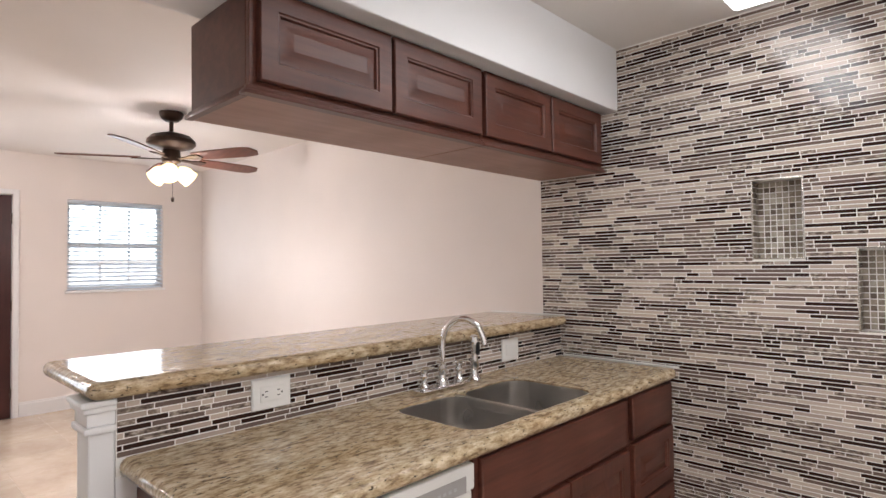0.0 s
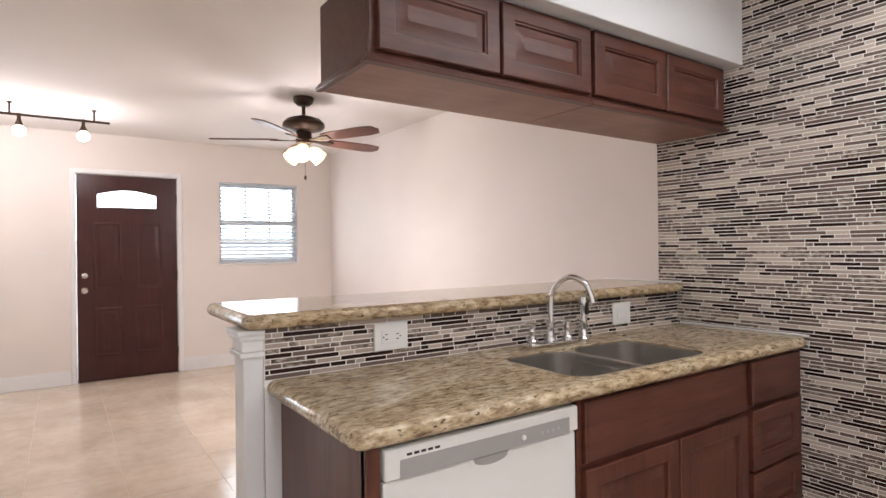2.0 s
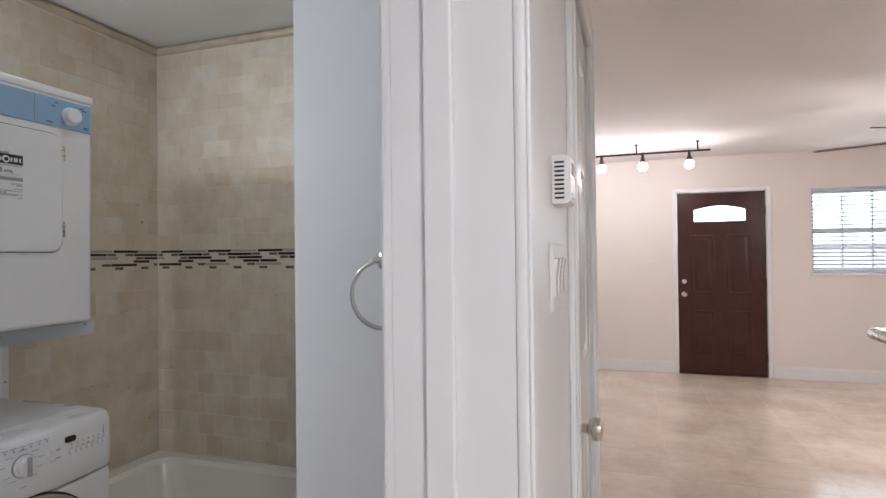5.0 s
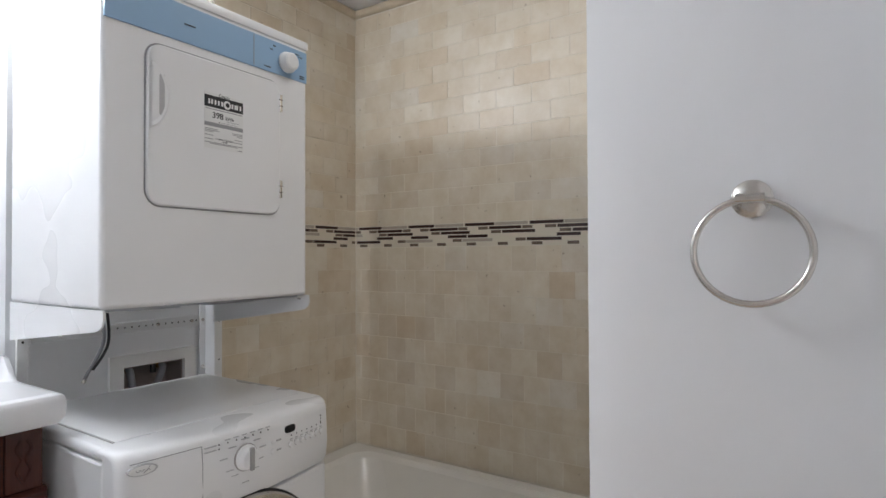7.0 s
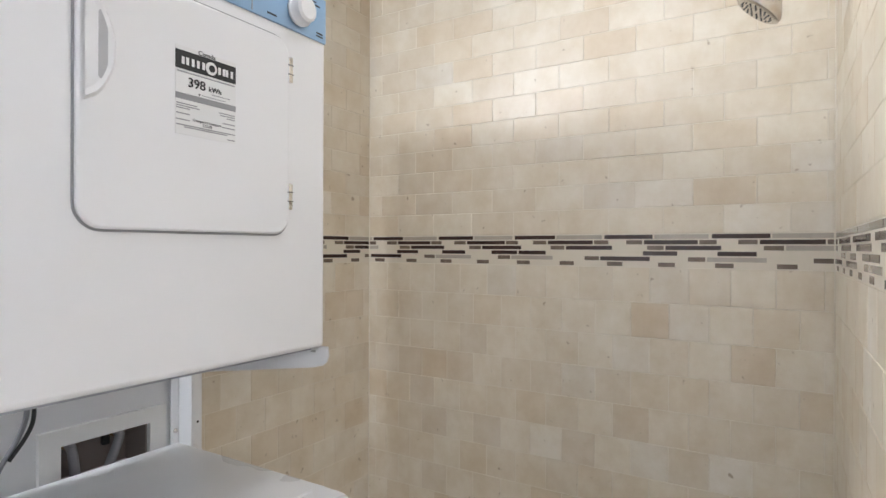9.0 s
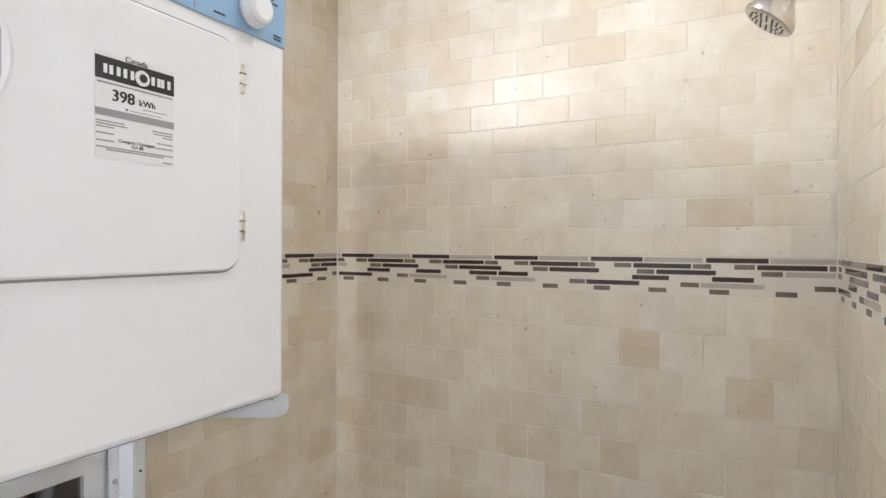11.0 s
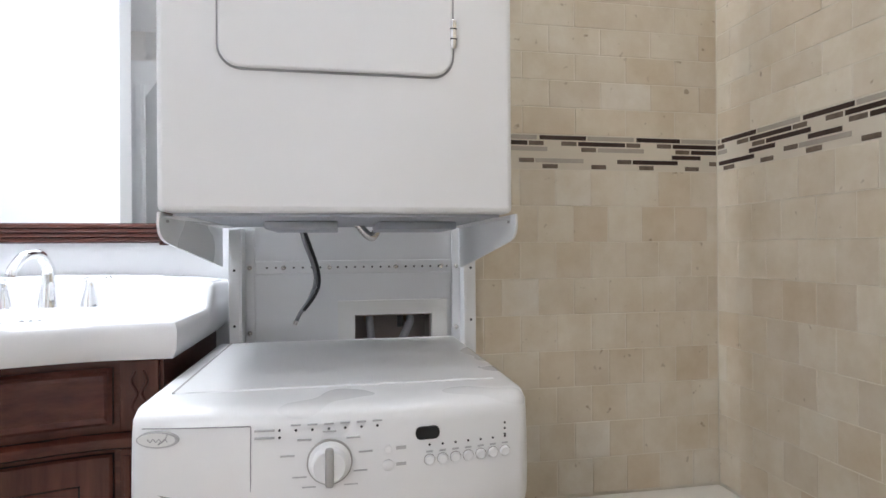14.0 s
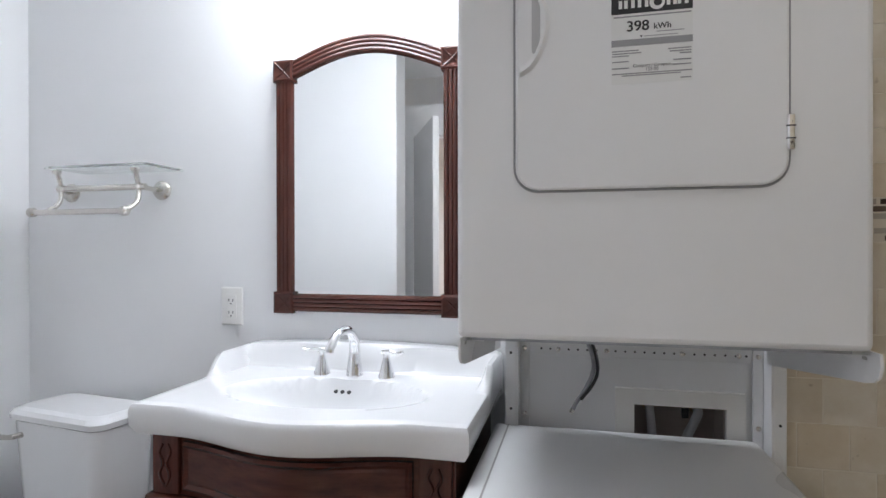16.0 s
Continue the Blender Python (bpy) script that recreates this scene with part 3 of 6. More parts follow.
def kitchen_faucet():
    t = thing("kitchen_faucet", (-0.585, 2.038, 0.92), "polished chrome bridge faucet with high arc spout", "faucet")
    bm = boxed(-0.612, -0.560, 1.915, 2.150, 0.920, 0.934, 0.006)
    part("deck_plate", bm, CHROME, t)
    part("spout", tube(bmesh.new(), curve_pts([(-0.59, 2.033, 0.93), (-0.588, 2.033, 1.02), (-0.585, 2.035, 1.09), (-0.565, 2.043, 1.135), (-0.52, 2.060, 1.160), (-0.472, 2.080, 1.140), (-0.452, 2.089, 1.098), (-0.448, 2.091, 1.075)], 6), 0.0105, 14), CHROME, t)
    part("collar", lathe(bmesh.new(), [(0.021, 0), (0.021, 0.012), (0.015, 0.02), (0.014, 0.05), (0.017, 0.055), (0.012, 0.065)], (-0.59, 2.033, 0.933)), CHROME, t)
    for y in (1.945, 2.117):
        h = part("valve", lathe(bmesh.new(), [(0.019, 0), (0.019, 0.006), (0.012, 0.014), (0.009, 0.030), (0.013, 0.040), (0.010, 0.050), (0.012, 0.058), (0.006, 0.068)], (-0.588, y, 0.934)), CHROME, t)
        bm = tube(bmesh.new(), [(-0.60, y - 0.012, 0.998), (-0.58, y - 0.008, 1.001), (-0.545, y + 0.004, 1.006)], [0.004, 0.005, 0.004], 10)
        cyl(bm, (-0.588, y - 0.038, 1.0), (-0.588, y + 0.028, 1.0), 0.0042, 0.0036, 10)
        part("lever", bm, CHROME, h)
    return t


kitchen_faucet()


def sprayer():
    t = thing("side_sprayer", (-0.585, 2.195, 0.92), "chrome side sprayer standing in its holder", "sprayer")
    part("holder", lathe(bmesh.new(), [(0.024, 0), (0.024, 0.008), (0.016, 0.018), (0.014, 0.04)], (-0.585, 2.197, 0.9195)), CHROME, t)
    part("body", lathe(bmesh.new(), [(0.013, 0), (0.017, 0.02), (0.013, 0.05), (0.015, 0.085), (0.019, 0.105), (0.016, 0.125), (0.006, 0.132)], (-0.585, 2.197, 0.955)), CHROME, t)
    part("trigger", boxed(-0.572, -0.560, 2.191, 2.203, 1.015, 1.062, 0.004), BLACK_PLASTIC, t, "black trigger")


sprayer()


def outlet_plate(name, to3d, u0, u1, v0, v1, label, sideways, sockets=True, blank=False):
    cu, cv = (u0 + u1) / 2, (v0 + v1) / 2
    base = to3d(cu, v0, 0)
    t = thing(name, base, label, "outlet" if sockets else "switch")
    part("plate", stepped(bmesh.new(), u0, u1, v0, v1, [(0, 0.0), (0, 0.004), (0.003, 0.0065), (0.004, 0.0065)], to3d), WHITE_PLASTIC, t)
    w, h = (u1 - u0), (v1 - v0)
    iu, iv = (0.20 * w, 0.26 * h) if sideways else (0.26 * w, 0.20 * h)
    insert = part("insert", stepped(bmesh.new(), u0 + iu, u1 - iu, v0 + iv, v1 - iv, [(0, 0.006), (0, 0.0085), (0.002, 0.0095)], to3d), WHITE_PLASTIC, t)
    if sockets:
        for k in (-1, 1):
            du, dv = (k * 0.16 * w, 0) if sideways else (0, k * 0.16 * h)
            for s in (-1, 1):
                su, sv = (0, s * 0.007) if sideways else (s * 0.007, 0)
                bm = bmesh.new()
                a, b = (0.0042, 0.0012) if sideways else (0.0012, 0.0042)
                stepped(bm, cu + du + su - a, cu + du + su + a, cv + dv + sv - b, cv + dv + sv + b, [(0, 0.0092), (0, 0.0101)], to3d)
                part("slot", bm, INK, insert)
            bm = bmesh.new()
            du2, dv2 = (0.010 * k, 0) if sideways else (0, -0.011)
            stepped(bm, cu + du + du2 - 0.0022, cu + du + du2 + 0.0022, cv + dv + dv2 - 0.0022, cv + dv + dv2 + 0.0022, [(0, 0.0092), (0, 0.0101)], to3d)
            part("ground_hole", bm, INK, insert)
    return t


outlet_plate("outlet", face_x(-0.6515), 1.366, 1.481, 0.960, 1.043, "white double outlet on the mosaic backsplash", True)
outlet_plate("wall_switch", face_x(-0.6515), 2.444, 2.552, 0.946, 1.036, "white rocker switch plate on the mosaic backsplash", True, sockets=False)


def dishwasher():
    x, y0, y1 = -0.150, 1.124, 1.678
    t = thing("dishwasher", (-0.42, (y0 + y1) / 2, 0), "off-white built-in dishwasher under the granite counter", "dishwasher")
    part("body", boxed(-0.640, x - 0.030, y0, y1, 0.02, 0.868), BISQUE, t)
    part("door", boxed(x - 0.029, x, y0 + 0.002, y1 - 0.002, 0.11, 0.800, 0.006), BISQUE, t)
    part("kick_plate", boxed(x - 0.09, x - 0.06, y0 + 0.002, y1 - 0.002, 0.012, 0.105, 0.003), BISQUE, t)
    p = part("control_panel", boxed(x - 0.029, x + 0.010, y0 + 0.002, y1 - 0.002, 0.803, 0.866, 0.006), BISQUE, t)
    f = face_x(x + 0.0102)
    part("grey_strip", stepped(bmesh.new(), 1.160, 1.643, 0.8035, 0.842, [(0, -0.002), (0, 0.0005), (0.001, 0.001)], f), GREY_PLASTIC_AND_SHADE, p, "grey control strip")
    for k in range(5):
        part("vent_slot", stepped(bmesh.new(), y0 + 0.052 + k * 0.017, y0 + 0.064 + k * 0.017, 0.8475, 0.8525, [(0, -0.002), (0, 0.0006)], f), INK, p)
    for k in range(4):
        part("button", stepped(bmesh.new(), 1.545 + k * 0.018, 1.555 + k * 0.018, 0.817, 0.825, [(0, 0.001), (0.002, 0.002)], f), PALE_GREY, p)
    part("knob", lathe(bmesh.new(), [(0.0065, 0), (0.0065, 0.003), (0.004, 0.004)], (x + 0.011, 1.490, 0.822), "x", 16), WHITE_PLASTIC, p)
    arc = [(1.337 + 0.125 * k / 18, 0.799 - 0.032 * math.sin(math.pi * k / 18) ** 0.35) for k in range(19)]
    bm = bmesh.new()
    prism(bm, arc, x - 0.012, x + 0.0022, lambda u, v, d: (d, u, v))
    part("handle_lip", bm, BISQUE, t, "moulded off-white lip of the handle")
    # shade inside the pocket, drawn as a flat grey patch on the lip
    bm = bmesh.new()
    prism(bm, [(1.3995 + (u - 1.3995) * 0.82, 0.799 - (0.799 - v) * 0.62) for u, v in arc], x - 0.010, x + 0.0032, lambda u, v, d: (d, u, v))
    part("handle_pocket_shade", bm, GREY_PLASTIC_AND_SHADE, t, "handle pocket, its shade given as a grey patch")
    for k in range(8):
        part("side_vent", boxed(x - 0.028, x - 0.006, y0 - 0.0005, y0 + 0.003, 0.66 + k * 0.012, 0.665 + k * 0.012), GREY_PLASTIC_AND_SHADE, t)
    return t


dishwasher()


def base_units():
    x = -0.150
    e = thing("cabinet_end_panel", (-0.4, 1.105, 0), "dark cherry end panel of the kitchen counter", "cabinet panel")
    part("panel", boxed(-0.655, x - 0.002, 1.088, 1.106, 0.0, 0.878, 0.002), CHERRY_UP, e)
    part("face_stile", boxed(x - 0.020, x + 0.002, 1.088, 1.121, 0.0, 0.878, 0.002), CHERRY_UP, e)
    s = thing("sink_cabinet", (-0.4, 2.1, 0), "dark cherry sink cabinet with two raised panel doors", "cabinet")
    part("body", boxed(-0.64, x - 0.002, 1.680, 2.496, 0.10, 0.69), CHERRY, s)
    part("top_rail", boxed(x - 0.022, x, 1.680, 2.496, 0.69, 0.878, 0.002), CHERRY, s)
    part("toe_kick", boxed(x - 0.075, x - 0.055, 1.680, 2.496, 0.0, 0.10), CHERRY, s)
    part("false_front", stepped(bmesh.new(), 1.698, 2.478, 0.712, 0.868, [(0, 0.0005), (0, 0.012), (0.004, 0.016)], face_x(x)), CHERRY, s)
    for y0, y1 in ((1.696, 2.093), (2.099, 2.480)):
        part("door", stepped(bmesh.new(), y0, y1, 0.125, 0.697, DOOR_PROFILE, face_x(x + 0.0195)), CHERRY_UP, s)
    d = thing("drawer_cabinet", (-0.4, 2.68, 0), "dark cherry drawer cabinet beside the tiled wall", "cabinet")
    part("body", boxed(-0.64, x - 0.001, 2.498, TILE_Y - 0.004, 0.10, 0.878), CHERRY, d)
    part("toe_kick", boxed(x - 0.075, x - 0.055, 2.498, TILE_Y - 0.004, 0.0, 0.10), CHERRY, d)
    part("drawer_front", stepped(bmesh.new(), 2.515, 2.858, 0.722, 0.868, [(0, 0.0005), (0, 0.014), (0.004, 0.018)], face_x(x)), CHERRY, d)
    for z0, z1 in ((0.502, 0.705), (0.308, 0.490), (0.118, 0.296)):
        part("drawer_front", stepped(bmesh.new(), 2.515, 2.858, z0, z1, DOOR_PROFILE, face_x(x + 0.0195)), CHERRY, d)


base_units()


def wall_cabinet(name, y0, y1, doors, label, end):
    xb, xf, z0, z1 = -0.748, -0.430, 1.760, 1.988
    t = thing(name, ((xb + xf) / 2, (y0 + y1) / 2, z0 - 0.012), label, "cabinet", "wall cabinets under the soffit")
    part("body", boxed(xb, xf - 0.018, y0, y1, z0, z1, 0.001), CHERRY, t)
    part("face_frame", boxed(xf - 0.017, xf, y0, y1, z0 - 0.004, z1, 0.002), CHERRY, t)
    bm = bmesh.new()
    for k, (o, a, b) in enumerate(((0.008, -0.011, -0.003), (0.014, -0.018, -0.011), (0.020, -0.027, -0.018))):
        box(bm, xf - 0.012, xf + o, y0 - (o if end else 0), y1, z0 + a, z0 + b, 0.003)
    part("light_rail", bm, CHERRY, t)
    if end:
        bm = boxed(xb - 0.004, xf - 0.0125, y0 - 0.018, y0 + 0.004, z0 - 0.026, z0 - 0.014, 0.003)
        box(bm, xb - 0.002, xf - 0.0125, y0 - 0.010, y0 + 0.004, z0 - 0.0138, z0 - 0.004, 0.003)
        part("end_moulding", bm, CHERRY, t)
    part("bottom_panel", boxed(xb, xf - 0.0125, y0 + 0.005, y1, z0 - 0.024, z0 - 0.0005), UNDERSIDE, t, "underside panel with bounced light in its paler colour")
    for a, b in doors:
        d = part("door", stepped(bmesh.new(), a, b, z0 + 0.008, z1 - 0.004, DOOR_PROFILE, face_x(xf + 0.0205)), CHERRY, t)


wall_cabinet("wall_cabinet", 1.251, 2.062, ((1.268, 1.664), (1.674, 2.054)), "dark cherry wall cabinet with two raised panel doors", True)
wall_cabinet("wall_cabinet", 2.064, TILE_Y - 0.006, ((2.076, 2.466), (2.476, 2.860)), "dark cherry wall cabinet next to the tiled wall", False)


def ceiling_light():
    t = thing("ceiling_light", (0.30, 2.10, 2.175), "lit white fluorescent ceiling fixture", "ceiling light")
    part("housing", boxed(0.165, 0.435, 1.50, 2.70, 2.232, 2.259, 0.006), WHITE_PLASTIC, t)
    part("diffuser", boxed(0.175, 0.425, 1.51, 2.69, 2.182, 2.231, 0.018, 3), TUBE_COVER, t, "glowing white diffuser")


ceiling_light()


# ---- living room ----
def window(name, y0, y1, z0, z1, columns, label):
    t = thing(name, (FRONT - 0.05, (y0 + y1) / 2, z0), label, "window")
    t["kind"] = "structure"
    xo, xi, w = FRONT - 0.125, FRONT - 0.075, 0.035
    bm = bmesh.new()
    for a, b, c, d in ((y0, y0 + w, z0, z1), (y1 - w, y1, z0, z1), (y0 + w, y1 - w, z0, z0 + w), (y0 + w, y1 - w, z1 - w, z1)):
        box(bm, xo, xi, a, b, c, d, 0.003)
    part("window_frame", bm, WHITE_PLASTIC, t)
    zm = z0 + (z1 - z0) * 0.5
    part("meeting_rail", boxed(xo + 0.005, xi + 0.006, y0 + w, y1 - w, zm - 0.018, zm + 0.018, 0.003), WHITE_PLASTIC, t)
    for lo, hi in ((z0 + w, zm - 0.018), (zm + 0.018, z1 - w)):
        p = part("pane", boxed(xo + 0.022, xo + 0.027, y0 + w, y1 - w, lo, hi), CLEAR, t)
        p.visible_shadow = False
        for k in range(1, columns):
            y = y0 + w + (y1 - y0 - 2 * w) * k / columns
            part("muntin", boxed(xo + 0.018, xo + 0.034, y - 0.008, y + 0.008, lo, hi, 0.002), WHITE_PLASTIC, t)
    part("window_sill", boxed(FRONT - 0.07, FRONT + 0.020, y0 - 0.02, y1 + 0.02, z0 - 0.024, z0 - 0.001, 0.004), TRIM_PAINT, t)


def blind(y0, y1, z0, z1, label):
    t = thing("blind", (FRONT - 0.03, (y0 + y1) / 2, z1 - 0.03), label, "blind", "blinds in the front windows")
    part("headrail", boxed(FRONT - 0.050, FRONT - 0.006, y0 + 0.004, y1 - 0.004, z1 - 0.034, z1 - 0.002, 0.003), BLIND, t)
    part("bottom_rail", boxed(FRONT - 0.044, FRONT - 0.020, y0 + 0.006, y1 - 0.006, z0 + 0.006, z0 + 0.020, 0.003), BLIND, t)
    bm = bmesh.new()
    rows = [(-0.022, -0.0012), (-0.011, 0.0012), (0.0, 0.002), (0.011, 0.0012), (0.022, -0.0012)]
    top = [[bm.verts.new((dx, s * ((y1 - y0) / 2 - 0.007), dz)) for s in (-1, 1)] for dx, dz in rows]
    low = [[bm.verts.new((dx, s * ((y1 - y0) / 2 - 0.007), dz - 0.0022)) for s in (-1, 1)] for dx, dz in rows]
    for k in range(4):
        bm.faces.new((top[k][0], top[k][1], top[k + 1][1], top[k + 1][0]))
        bm.faces.new((low[k][0], low[k + 1][0], low[k + 1][1], low[k][1]))
    for k in (0, 4):
        bm.faces.new((top[k][0], top[k][1], low[k][1], low[k][0]))
    me = mesh_of("slat", bm, BLIND)
    z = z1 - 0.046
    while z > z0 + 0.026:
        piece("slat", me, (FRONT - 0.032, (y0 + y1) / 2, z), t, (0, radians(20), 0))
        z -= 0.042
    for f in (0.16, 0.84):
        y = y0 + (y1 - y0) * f
        part("ladder_cord", tube(bmesh.new(), [(FRONT - 0.0075, y, z0 + 0.02), (FRONT - 0.0075, y, z1 - 0.03)], 0.0012, 6), BLIND, t)
    part("tilt_wand", tube(bmesh.new(), [(FRONT - 0.004, y0 + 0.10, z1 - 0.03), (FRONT - 0.004, y0 + 0.10, z1 - 0.62)], 0.003, 8), CLEAR, t, "clear tilt wand")


window("window_1", *WIN_S, 3, "white vinyl window with grilles beside the front door")
window("window_2", *WIN_B, 2, "tall narrow white window reaching near the floor")
window("window_3", *WIN_A, 2, "tall narrow white window reaching near the floor")
blind(*WIN_S, "white mini blind lowered in the small window")
blind(*WIN_B, "white mini blind lowered in a tall window")
blind(*WIN_A, "white mini blind lowered in a tall window")


def front_door():
    y0, y1, z1, x = DOOR[0] + 0.006, DOOR[1] - 0.006, 2.034, FRONT - 0.022
    t = thing("front_door", (x - 0.02, (y0 + y1) / 2, 0), "dark brown panelled front door with arched light", "door")
    t["kind"] = "structure"
    bm = slab("x", x - 0.042, x, y0, y1, 0.006, z1, [(0.885, 1.440, 1.700, 1.905)])
    part("leaf", bm, DOOR_PAINT, t)
    P = [(0, 0.0003), (0.004, 0.003), (0.016, 0.003), (0.022, -0.004 + 0.0045), (0.034, 0.0006), (0.060, 0.006), (0.064, 0.006)]
    for a, b in ((0.865, 1.105), (1.232, 1.472)):
        for lo, hi in ((0.235, 0.72), (0.90, 1.565)):
            part("panel", stepped(bmesh.new(), a, b, lo, hi, P, face_x(x)), DOOR_PAINT, t)
    # arched light: a frame whose opening has a bowed head
    n = 12
    arch = [(0.900, 1.715), (1.425, 1.715)] + [(1.425 - 0.525 * k / n, 1.845 + 0.045 * math.sin(math.pi * k / n)) for k in range(n + 1)]
    outer = [(0.880, 1.695), (1.445, 1.695)] + [(1.445 - 0.565 * k / n, 1.912) for k in range(n + 1)]
    bm = bmesh.new()
    rings = [[bm.verts.new((x + d, u, v)) for u, v in ring] for ring, d in ((outer, 0.0005), (outer, 0.010), (arch, 0.010), (arch, -0.030))]
    for a, b in zip(rings, rings[1:]):
        for k in range(len(a)):
            bm.faces.new((a[k], a[(k + 1) % len(a)], b[(k + 1) % len(a)], b[k]))
    lite = part("light_frame", bm, DOOR_PAINT, t)
    p = part("pane", boxed(x - 0.026, x - 0.020, 0.887, 1.438, 1.702, 1.903), CLEAR, t)
    p.visible_shadow = False
    for pts in ([(1.07, 1.715), (1.07, 1.878)], [(1.255, 1.715), (1.255, 1.878)], [(0.90, 1.80), (1.07, 1.765), (1.255, 1.765), (1.425, 1.80)]):
        part("lead_came", tube(bmesh.new(), [(x - 0.018, u, v) for u, v in pts], 0.003, 6), STEEL, lite)
    for z, r in ((0.895, 0.030), (1.040, 0.026)):
        part("door_knob" if z < 1 else "deadbolt", lathe(bmesh.new(), [(r, 0), (r, 0.006), (r * 0.8, 0.010), (r * 0.4, 0.016), (r * 0.4, 0.03), (r * 0.95, 0.04), (r, 0.055), (r * 0.7, 0.066)] if z < 1 else [(r, 0), (r, 0.012), (r * 0.8, 0.016), (0.006, 0.018), (0.005, 0.03)],
                                                                        (x + 0.0005, 0.790, z), "x"), NICKEL, t)
    for z in (0.22, 1.02, 1.82):
        part("hinge", boxed(x - 0.004, x + 0.008, y1 - 0.006, y1 + 0.005, z - 0.05, z + 0.05, 0.003), BRONZE, t)
    part("threshold", boxed(x - 0.09, x + 0.02, y0, y1, 0.0005, 0.0055), BRONZE, t)


front_door()


def trim_frame(name, axis, plane, out, u0, u1, z1, w, label, feet=0.0):
    """Flat casing round a doorway: two jambs and a head."""
    t = thing(name, ((plane, (u0 + u1) / 2, feet) if axis == "x" else ((u0 + u1) / 2, plane, feet)), label, "trim")
    t["kind"] = "structure"

    def b(a, c, lo, hi, nm):
        p0, p1 = sorted((plane, plane + out))
        bm = boxed(p0, p1, a, c, lo, hi, 0.004) if axis == "x" else boxed(a, c, p0, p1, lo, hi, 0.004)
        q0, q1 = sorted((plane + out, plane + out * 1.35))
        m = 0.3 * (c - a) if nm == "side_casing" else 0
        if nm == "side_casing":
            bm = box(bm, q0, q1, a + m, c - m * 0.4, lo, hi, 0.002) if axis == "x" else box(bm, a + m, c - m * 0.4, q0, q1, lo, hi, 0.002)
        part(nm, bm, TRIM_PAINT, t)

    b(u0 - w, u0, feet, z1 + w, "side_casing")
    b(u1, u1 + w, feet, z1 + w, "side_casing")
    b(u0, u1, z1, z1 + w, "head_casing")


trim_frame("trim_front_door", "x", FRONT, 0.012, DOOR[0] - 0.003, DOOR[1] + 0.003, 2.043, 0.045, "narrow cream casing round the front door")
trim_frame("trim_closet", "y", HALL_Y, 0.014, CLOSET[0], CLOSET[1], 2.04, 0.062, "white casing round the closet door")
trim_frame("trim_bathroom", "y", HALL_Y, 0.014, BATH_DOOR[0], BATH_DOOR[1], 2.05, 0.062, "white casing round the bathroom doorway")
trim_frame("trim_bathroom_inner", "y", -0.060, -0.014, BATH_DOOR[0], BATH_DOOR[1], 2.05, 0.062, "white casing on the bathroom side")


def door_stop():
    t = thing("trim_jamb", (0.62, 0.0, 0), "white door stop in the bathroom doorway", "trim")
    t["kind"] = "structure"
    part("stop", boxed(0.6125, 0.624, -0.014, 0.022, 0.0, 2.046, 0.003), TRIM_PAINT, t)
    part("stop", boxed(1.258, 1.2695, -0.014, 0.022, 0.0, 2.046, 0.003), TRIM_PAINT, t)
    part("stop", boxed(0.6245, 1.2575, -0.014, 0.022, 2.036, 2.0495, 0.003), TRIM_PAINT, t)


door_stop()


def baseboards():
    t = thing("baseboard", (FRONT, 0, 0), "white painted baseboard along the living room walls", "baseboard")
    t["kind"] = "structure"
    bm = bmesh.new()
    for a, b in ((-3.16, DOOR[0] - 0.050), (DOOR[1] + 0.050, RIGHT - 0.001)):
        box(bm, FRONT + 0.0005, FRONT + 0.014, a, b, 0.0, 0.118, 0.003)
        box(bm, FRONT + 0.0005, FRONT + 0.009, a, b, 0.1185, 0.135, 0.003)
    part("front_board", bm, TRIM_PAINT, t)
    bm = boxed(FRONT + 0.016, -0.80, RIGHT - 0.014, RIGHT - 0.0005, 0.0, 0.135, 0.003)
    part("side_board", bm, TRIM_PAINT, t)
    bm = boxed(-0.874, -0.8605, -0.45, HALL_Y, 0.0, 0.12, 0.003)
    part("closet_board", bm, TRIM_PAINT, t)
    bm = boxed(-0.86, CLOSET[0] - 0.064, HALL_Y + 0.0005, HALL_Y + 0.013, 0.0, 0.12, 0.003)
    box(bm, CLOSET[1] + 0.064, BATH_DOOR[0] - 0.064, HALL_Y + 0.0005, HALL_Y + 0.013, 0.0, 0.12, 0.003)
    part("hall_board", bm, TRIM_PAINT, t)


baseboards()


SUNK = [(0, -0.0098), (0, -0.0005), (0.010, -0.0085), (0.019, -0.0085), (0.043, -0.002), (0.046, -0.002)]


def closet_door():
    x0, x1, y = CLOSET[0] + 0.004, CLOSET[1] - 0.004, HALL_Y - 0.006
    t = thing("closet_door", ((x0 + x1) / 2, y - 0.02, 0), "white six-panel closet door with nickel knob", "door")
    t["kind"] = "structure"
    holes = [(a, b, lo, hi) for a, b in ((-0.545, -0.375), (-0.285, -0.115)) for lo, hi in ((0.24, 0.86), (1.06, 1.60), (1.69, 1.92))]
    part("leaf", boxed(x0, x1, y - 0.035, y - 0.010, 0.008, 2.034, 0.002), DOOR_WHITE, t)
    part("stiles_and_rails", slab("y", y - 0.0099, y, x0, x1, 0.008, 2.034, holes), DOOR_WHITE, t)
    for a, b, lo, hi in holes:
        part("panel", stepped(bmesh.new(), a, b, lo, hi, SUNK, face_y(y)), DOOR_WHITE, t)
    k = part("door_knob", lathe(bmesh.new(), [(0.033, 0), (0.033, 0.005), (0.026, 0.011), (0.011, 0.016), (0.011, 0.030), (0.022, 0.036), (0.027, 0.048), (0.025, 0.060), (0.015, 0.065)], (-0.090, y + 0.0005, 0.960), "y"), NICKEL, t, "satin nickel knob")


